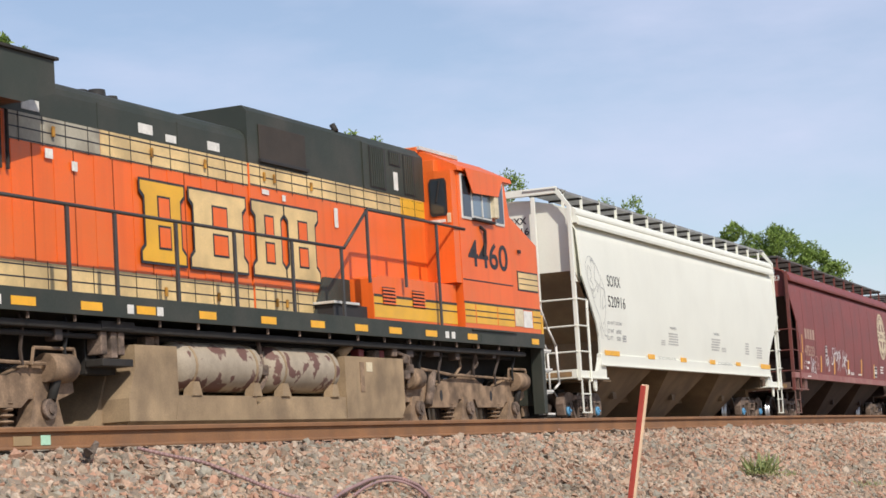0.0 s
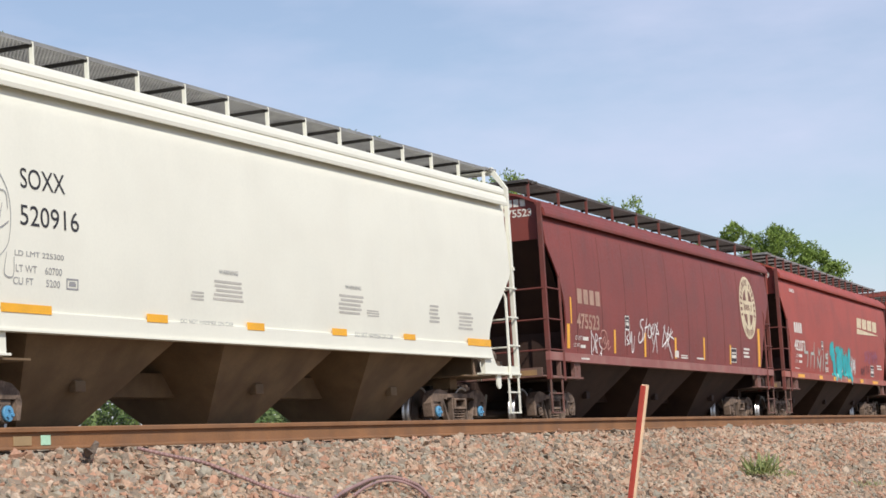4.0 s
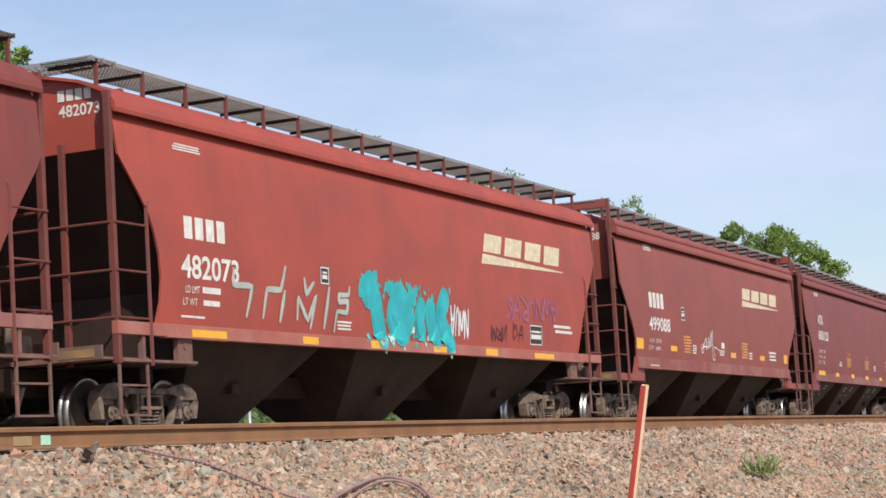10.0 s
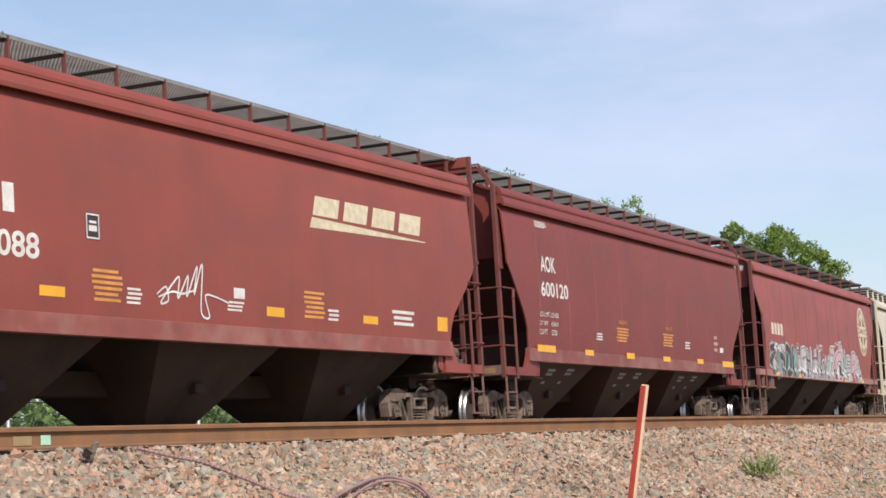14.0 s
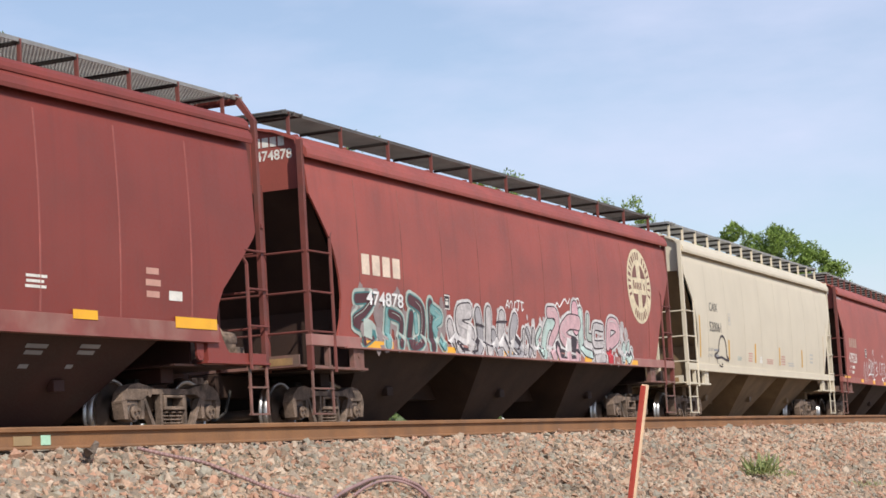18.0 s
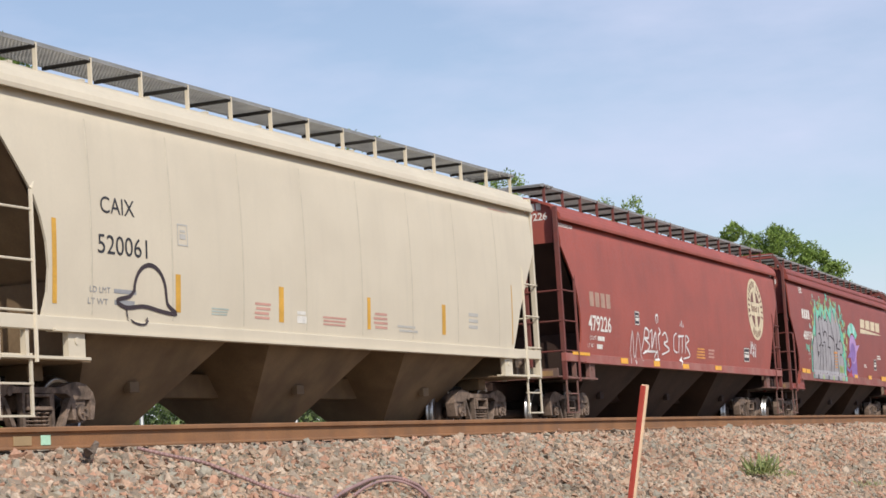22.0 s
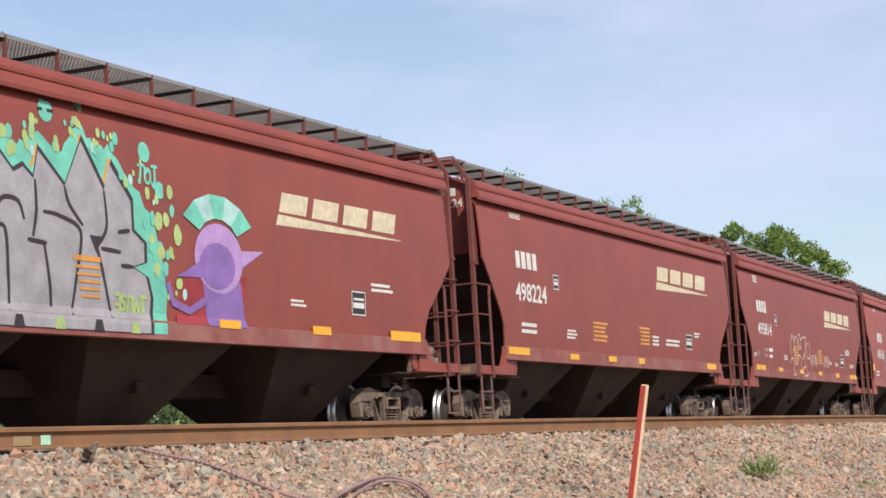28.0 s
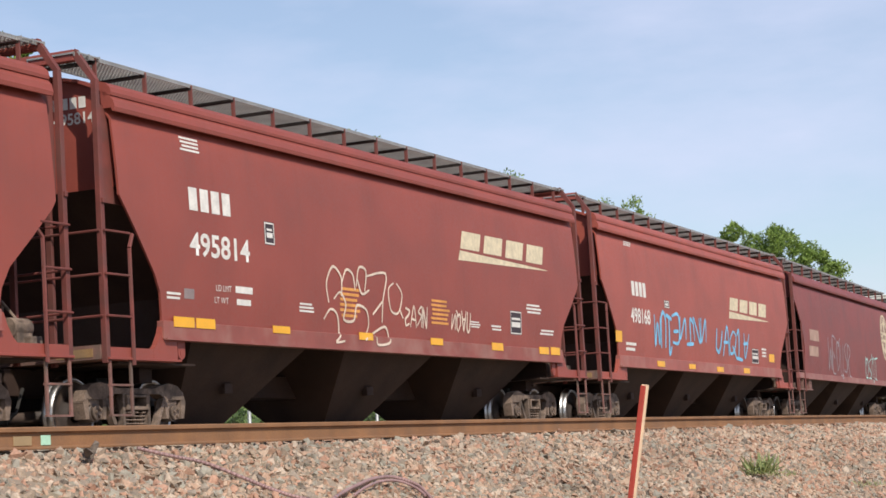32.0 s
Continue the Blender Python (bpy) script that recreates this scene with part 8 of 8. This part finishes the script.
def strew(u0, u1, y0, y1, step, seed, lo=0.90, hi=1.75):
    """Places on the bed in a jittered grid, with sizes."""
    rng = np.random.RandomState(seed)
    us, ys = np.meshgrid(np.arange(u0, u1, step), np.arange(y0, y1, step))
    us, ys = us.ravel() + rng.uniform(-0.5, 0.5, us.size) * step, ys.ravel() + rng.uniform(-0.5, 0.5, us.size) * step
    low = np.interp(us, [9, 12, 31, 90], [-6.2, -6.7, -9.0, -9.0])
    keep = ys > low
    us, ys = us[keep], ys[keep]
    size = step * rng.uniform(lo, hi, us.size) * np.where(rng.rand(us.size) < 0.12, 1.5, 1.0)
    z = np.array([bed(y) for y in ys]) + 0.5 * CREST * us * us + rng.uniform(-0.34, 0.14, us.size) * size
    X = us - ys * CURVE * us
    Y = ys + 0.5 * CURVE * us * us
    return np.stack([X, Y, z], -1), size


sets = [strew(9.0, 20.0, -6.9, -5.10, 0.053, 1), strew(20.0, 32.0, -9.0, -5.10, 0.057, 2), strew(32.0, 48.0, -9.0, -5.10, 0.068, 3), strew(48.0, 85.0, -9.0, -5.10, 0.10, 4)]
tagged(scatter_stones("ballast", np.concatenate([s_[0] for s_ in sets]), np.concatenate([s_[1] for s_ in sets]), 7, M["stone"]),
       "crushed pinkish granite ballast beside the rails", "ballast", kind="stuff")
inner = [strew(9.0, 60.0, -4.82, -2.4, 0.11, 5, 0.6, 1.0), strew(9.0, 60.0, -2.4, 3.2, 0.14, 6, 0.6, 1.0)]
tagged(scatter_stones("ballast_bed", np.concatenate([s_[0] for s_ in inner]), np.concatenate([s_[1] for s_ in inner]), 8, M["stone"]),
       "crushed granite ballast between and under the tracks", "ballast", kind="stuff")


def tie_fill(bm, near=False):
    box(bm, -0.115, 0.115, -0.70 if near else -1.3, 1.3, -0.18, 0.0, 0.012)


rng_ = random.Random(11)
for row, yc, top in ((0, -4.28, -0.10), (1, 0.0, -0.19)):
    sleepers = thing("crossties", "weathered dark wooden crossties bedded in ballast", "crosstie", kind="structure")
    for i in range(80):
        u = 6 + i * 0.55
        p = on_track(u, yc + rng_.uniform(-0.05, 0.05), top + rng_.uniform(-0.012, 0.006))
        part("crosstie", (lambda bm: tie_fill(bm, True)) if row == 0 else tie_fill, M["tie"], sleepers, key=("tie", row), at=pose(p.x, p.y, p.z, 0, 0, math.degrees(CURVE * u) + rng_.uniform(-1, 1)))

M["mark_green"] = shader("pale_green_paint_mark", (0.45, 0.72, 0.52), 0.6)
M["cable"] = shader("dull_purple_cable", (0.33, 0.20, 0.185), 0.5, vary=0.2)
M["wood_new"] = shader("pale_lath_wood", (0.80, 0.56, 0.36), 0.7, vary=0.1, grain=30)
M["wood_red"] = shader("red_painted_lath", (0.40, 0.05, 0.03), 0.6, vary=0.15)
M["wire"] = shader("dull_chain_wire", (0.10, 0.10, 0.095), 0.7)
M["post"] = shader("galvanised_post", (0.42, 0.43, 0.42), 0.5, metal=0.5)


def mark_fill(bm):
    p = on_track(13.62, -5.0, 0.114)
    box(bm, p.x - 0.07, p.x + 0.06, p.y - 0.019, p.y - 0.0115, p.z - 0.152, p.z - 0.07, 0.002)


tagged(part("paint_mark", mark_fill, M["mark_green"]), "pale green paint mark on the rail web", "paint mark", kind="structure")

M["mark_yellow"] = shader("faded_yellow_paint_mark", (0.36, 0.25, 0.13), 0.7)


def mark_fill_old(bm):
    p = on_track(13.30, -5.0, 0.114)
    box(bm, p.x - 0.12, p.x + 0.12, p.y - 0.018, p.y - 0.0115, p.z - 0.152, p.z - 0.075, 0.002)


tagged(part("paint_mark", mark_fill_old, M["mark_yellow"]), "faded yellow paint mark on the rail web", "paint mark", kind="structure")

# survey stake
stake = thing("survey_stake", "leaning orange-red and pale wooden survey stake in the ground", "stake")
stake_rot = (Vector((7.53, -12.42, -0.12)) - Vector((7.44, -12.18, -1.48))).to_track_quat("Z", "Y").to_matrix().to_4x4()
stake.matrix_basis = Matrix.Translation((7.44, -12.18, -1.48)) @ stake_rot @ pose(0, 0, 0, 0, 0, -20)
part("stake_shaft", lambda bm: box(bm, -0.006, 0.024, -0.011, 0.011, 0.0, 1.385, 0.002), M["wood_new"], stake)
part("painted_edge", lambda bm: box(bm, -0.019, -0.0065, -0.010, 0.010, 0.0, 1.38, 0.002), M["wood_red"], stake, "dark red painted edge")


def wire(pts, r, name, label, steps=8):
    def fill(bm):
        P_ = [Vector(p) + Vector((0, 0, 0.022)) for p in pts]
        path = []
        for i in range(len(P_) - 1):
            a, b, c, d = P_[max(i - 1, 0)], P_[i], P_[i + 1], P_[min(i + 2, len(P_) - 1)]
            for k in range(steps):
                t = k / steps
                path.append(0.5 * ((2 * b) + (c - a) * t + (2 * a - 5 * b + 4 * c - d) * t * t + (3 * b - a - 3 * c + d) * t ** 3))
        path.append(P_[-1])
        pipe(bm, path, r, 7)
    return tagged(part(name, fill, M["cable"]), label, "cable")


wire([(14.50, -5.27, -0.13), (14.76, -5.47, -0.22), (15.01, -5.62, -0.29), (15.04, -6.01, -0.45), (15.07, -6.24, -0.55), (15.18, -6.45, -0.64), (15.5, -6.6, -0.71)], 0.017, "cable", "dull purple cable lying on the ballast")
wire([(15.3, -6.62, -0.72), (15.99, -6.44, -0.63), (16.6, -6.29, -0.57), (17.10, -6.19, -0.53), (17.53, -6.17, -0.53), (17.61, -6.37, -0.61), (17.44, -6.57, -0.70), (17.2, -6.75, -0.78)], 0.018, "cable", "dull purple cable looping over the ballast")
wire([(16.1, -6.50, -0.66), (16.6, -6.36, -0.60), (17.1, -6.26, -0.56), (17.45, -6.27, -0.57), (17.5, -6.42, -0.64), (17.35, -6.6, -0.72)], 0.014, "cable", "thin reddish cable looping over the ballast")

# dark clod by the rail
M["clod"] = shader("dried_mud", (0.15, 0.115, 0.09), 0.95, vary=0.3, scale=9, bump=0.6)
tagged(scatter_stones("clod", np.array([(13.54, -5.45, -0.13), (13.62, -5.43, -0.10), (13.50, -5.48, -0.15)]), np.array([0.15, 0.12, 0.12]), 3, M["clod"]), "dark dried clod of earth on the ballast", "clod")

# ---- plants, fence and trees ----


def leaf_material(name, a, b):
    m = bpy.data.materials.new(name)
    m.use_nodes = True
    n, l = m.node_tree.nodes, m.node_tree.links
    p = n["Principled BSDF"]
    g = n.new("ShaderNodeNewGeometry")
    ramp = n.new("ShaderNodeValToRGB")
    ramp.color_ramp.elements[0].color, ramp.color_ramp.elements[1].color = (*a, 1), (*b, 1)
    l.new(g.outputs["Random Per Island"], ramp.inputs["Fac"])
    l.new(ramp.outputs["Color"], p.inputs["Base Color"])
    p.inputs["Roughness"].default_value = 0.55
    tr = n.new("ShaderNodeBsdfTranslucent")
    l.new(ramp.outputs["Color"], tr.inputs["Color"])
    mix = n.new("ShaderNodeMixShader")
    mix.inputs[0].default_value = 0.35
    l.new(p.outputs["BSDF"], mix.inputs[1])
    l.new(tr.outputs["BSDF"], mix.inputs[2])
    l.new(mix.outputs["Shader"], n["Material Output"].inputs["Surface"])
    return m


M["leaf"] = leaf_material("tree_leaves", (0.08, 0.14, 0.03), (0.36, 0.48, 0.11))
M["weed"] = leaf_material("weed_leaves", (0.07, 0.13, 0.035), (0.26, 0.36, 0.11))
M["bark"] = shader("grey_bark", (0.14, 0.11, 0.09), 0.9, vary=0.25, bump=0.5)


def leaves_mesh(name, centres, spread, per, size, seed, upright=0.0, width=0.28):
    """Small folded leaves in clumps round the centres, as one mesh."""
    rng = np.random.RandomState(seed)
    c = np.repeat(np.asarray(centres, float), per, axis=0)
    sp = np.repeat(np.asarray(spread, float), per)
    off = rng.normal(size=c.shape)
    off /= np.linalg.norm(off, axis=1)[:, None]
    off *= (rng.rand(len(c)) ** 0.45 * sp)[:, None]
    p = c + off
    d = rng.normal(size=p.shape)
    d[:, 2] = d[:, 2] * 0.6 + upright
    d /= np.linalg.norm(d, axis=1)[:, None]
    e = np.cross(d, rng.normal(size=p.shape))
    e /= np.linalg.norm(e, axis=1)[:, None]
    s = size * rng.uniform(0.6, 1.4, len(p))[:, None]
    V = np.stack([p, p + d * s * 0.5 + e * s * width, p + d * s, p + d * s * 0.5 - e * s * width], 1).reshape(-1, 3)
    n = len(p)
    F = np.arange(4 * n, dtype=np.int32)
    me = bpy.data.meshes.new(name)
    me.vertices.add(4 * n)
    me.vertices.foreach_set("co", V.ravel())
    me.loops.add(4 * n)
    me.loops.foreach_set("vertex_index", F)
    me.polygons.add(n)
    me.polygons.foreach_set("loop_start", np.arange(0, 4 * n, 4, dtype=np.int32))
    me.polygons.foreach_set("loop_total", np.full(n, 4, dtype=np.int32))
    me.update(calc_edges=True)
    return me


def tree(base, height, crown, seed, label, leaf=0.19, clumps=46, per=120, squash=0.8, full=1.0):
    """A tapered trunk, limbs that fork, and leaf clumps at their tips."""
    rng = random.Random(seed)
    t = thing("tree", label, "tree", "trees behind the railway")
    t.location = base
    tips = []

    def fill(bm):
        def limb(p, d, length, r, depth):
            q = p + d * length
            rod(bm, p, q, r, 7 if depth < 2 else 5, r * 0.62)
            if depth >= 3:
                tips.append(q)
                return
            for _ in range(3 if depth else 5):
                nd = (d * 0.7 + Vector((rng.uniform(-1, 1), rng.uniform(-1, 1), rng.uniform(-0.15, 0.7)))).normalized()
                limb(p + d * length * rng.uniform(0.6, 1.0), nd, length * rng.uniform(0.5, 0.75), r * 0.55, depth + 1)
        limb(Vector((0, 0, 0)), Vector((0.03, 0.02, 1)).normalized(), height * 0.42, height * 0.022, 0)
    part("trunk", fill, M["bark"], t)
    pts, rad = [], []
    heart = Vector((0, 0, height - crown * squash))
    for q in tips:
        if len(pts) < clumps // 2 and (full == 1.0 or (q - heart).length < crown * 0.9):
            pts.append(q)
            rad.append(rng.uniform(0.10, 0.2) * crown * full)
    while len(pts) < clumps:
        a, b = rng.uniform(0, 2 * math.pi), rng.uniform(-0.5, 1.0)
        k = math.sqrt(max(0.0, 1 - b * b)) * rng.uniform(0.6, 1.0)
        pts.append(Vector((crown * k * math.cos(a), crown * k * math.sin(a), height - crown * squash + crown * squash * b * rng.uniform(0.8, 1.0))))
        rad.append(rng.uniform(0.10, 0.24) * crown * full)
    part("crown", leaves_mesh("crown", pts, rad, per, leaf, seed, 0.55, 0.2), M["leaf"], t, "loose crown of mid-green leaves")
    return t


tree((107.0, 15.0, -1.0), 11.95, 2.0, 51, "leafy green tree behind the train", clumps=62, per=170, full=1.25)
tree((110.2, 18.3, -1.0), 12.9, 1.15, 52, "slim leafy green tree behind the train", clumps=20, per=120, full=1.2)
tree((107.0, 13.0, -1.0), 10.55, 1.7, 53, "low leafy green tree behind the train", clumps=44, per=150, full=1.25)
tree((112.2, 26.1, -1.0), 15.5, 2.2, 54, "thin-topped green tree behind the train", clumps=30, per=90)
tree((99.7, 28.3, -1.0), 15.8, 2.8, 55, "tree whose twigs just clear the train roofs", clumps=64, per=120)
tree((91.9, 32.8, -1.0), 17.8, 1.6, 56, "tall tree tip above the train", clumps=16, per=60)
tree((46.9, 22.4, -1.0), 14.35, 2.0, 57, "large leafy tree behind the fence", leaf=0.16, clumps=60, per=260)

# chain-link fence behind the line
fence = thing("chain_link_fence", "grey galvanised chain-link fence behind the track", "fence", kind="structure")
for i in range(24):
    u = 26.1 + 2.36 * i
    p = on_track(u, 8.0)
    part("fence_post", lambda bm: rod(bm, (0, 0, -0.95), (0, 0, 1.25), 0.045, 8), M["post"], fence, key="fpost", at=Matrix.Translation((p.x, 8.0 + 0.5 * CURVE * u * u, 0)))


def links(bm):
    for k in range(-16, 420):
        u = 26.1 + k * 0.13
        for s_ in (-1, 1):
            a, b = on_track(u, 8.0), on_track(u + s_ * 2.0, 8.0)
            rod(bm, (a.x, a.y, -0.85), (b.x, b.y, 1.15), 0.0022, 3, caps=False)
    a, b = on_track(26, 8.0), on_track(82, 8.0)
    for j in range(20):
        a, b = on_track(26 + j * 2.8, 8.0), on_track(28.8 + j * 2.8, 8.0)
        rod(bm, (a.x, a.y, 1.2), (b.x, b.y, 1.2), 0.02, 5, caps=False)


tagged(part("chain_mesh", links, M["wire"], fence), kind="stuff")

rng_ = random.Random(21)
pts_, rad_ = [], []
for i in range(1300):
    u = rng_.uniform(24, 80)
    y = rng_.uniform(8.6, 13.0)
    p = on_track(u, y)
    pts_.append((p.x, p.y, -0.8 + rng_.uniform(0.0, 1.0) * (2.3 + 0.6 * math.sin(u * 0.7))))
    rad_.append(rng_.uniform(0.35, 0.75))
tagged(part("hedge", leaves_mesh("hedge", pts_, rad_, 75, 0.20, 31), M["weed"]), "tangled green weeds and bushes behind the fence", "bushes", kind="stuff")


M["grass"] = leaf_material("dry_grass_blades", (0.22, 0.28, 0.10), (0.46, 0.48, 0.22))


def tuft(base, w, h, n, seed, label):
    rng = np.random.RandomState(seed)
    b = np.stack([rng.normal(0, w * 0.25, n), rng.normal(0, w * 0.25, n), np.zeros(n)], -1)
    return tagged(part("weed_tuft", leaves_mesh("tuft", b, np.full(n, 0.04), 3, h, seed, 1.2, 0.06), M["grass"], at=Matrix.Translation(base)), label, "weed", "weed tufts")


tuft((28.0, -6.74, -0.86), 0.42, 0.27, 46, 61, "small green weed growing in the ballast")
tuft((28.6, -6.85, -0.92), 0.5, 0.10, 24, 62, "small green weed growing in the ballast")
tuft((31.6, -7.4, -1.20), 0.5, 0.10, 22, 63, "dry green grass tuft at the foot of the ballast")


def motions():
    for ob, u0 in TRAIN:
        walk(ob, [(t, track_pose(u0 - s)) for t, s in ROLLED])
    times = np.array([t for t, _ in ROLLED], float)
    far = np.array([s for _, s in ROLLED], float)
    coef = np.polyfit(times, far, 5)
    steps = [2 * i / 30 for i in range(481)]
    for ws, x, r in ROLLING:
        walk(ws, [(t, pose(x, 0, r, 0, -math.degrees(float(np.polyval(coef, t))) / r, 0)) for t in steps])


motions()
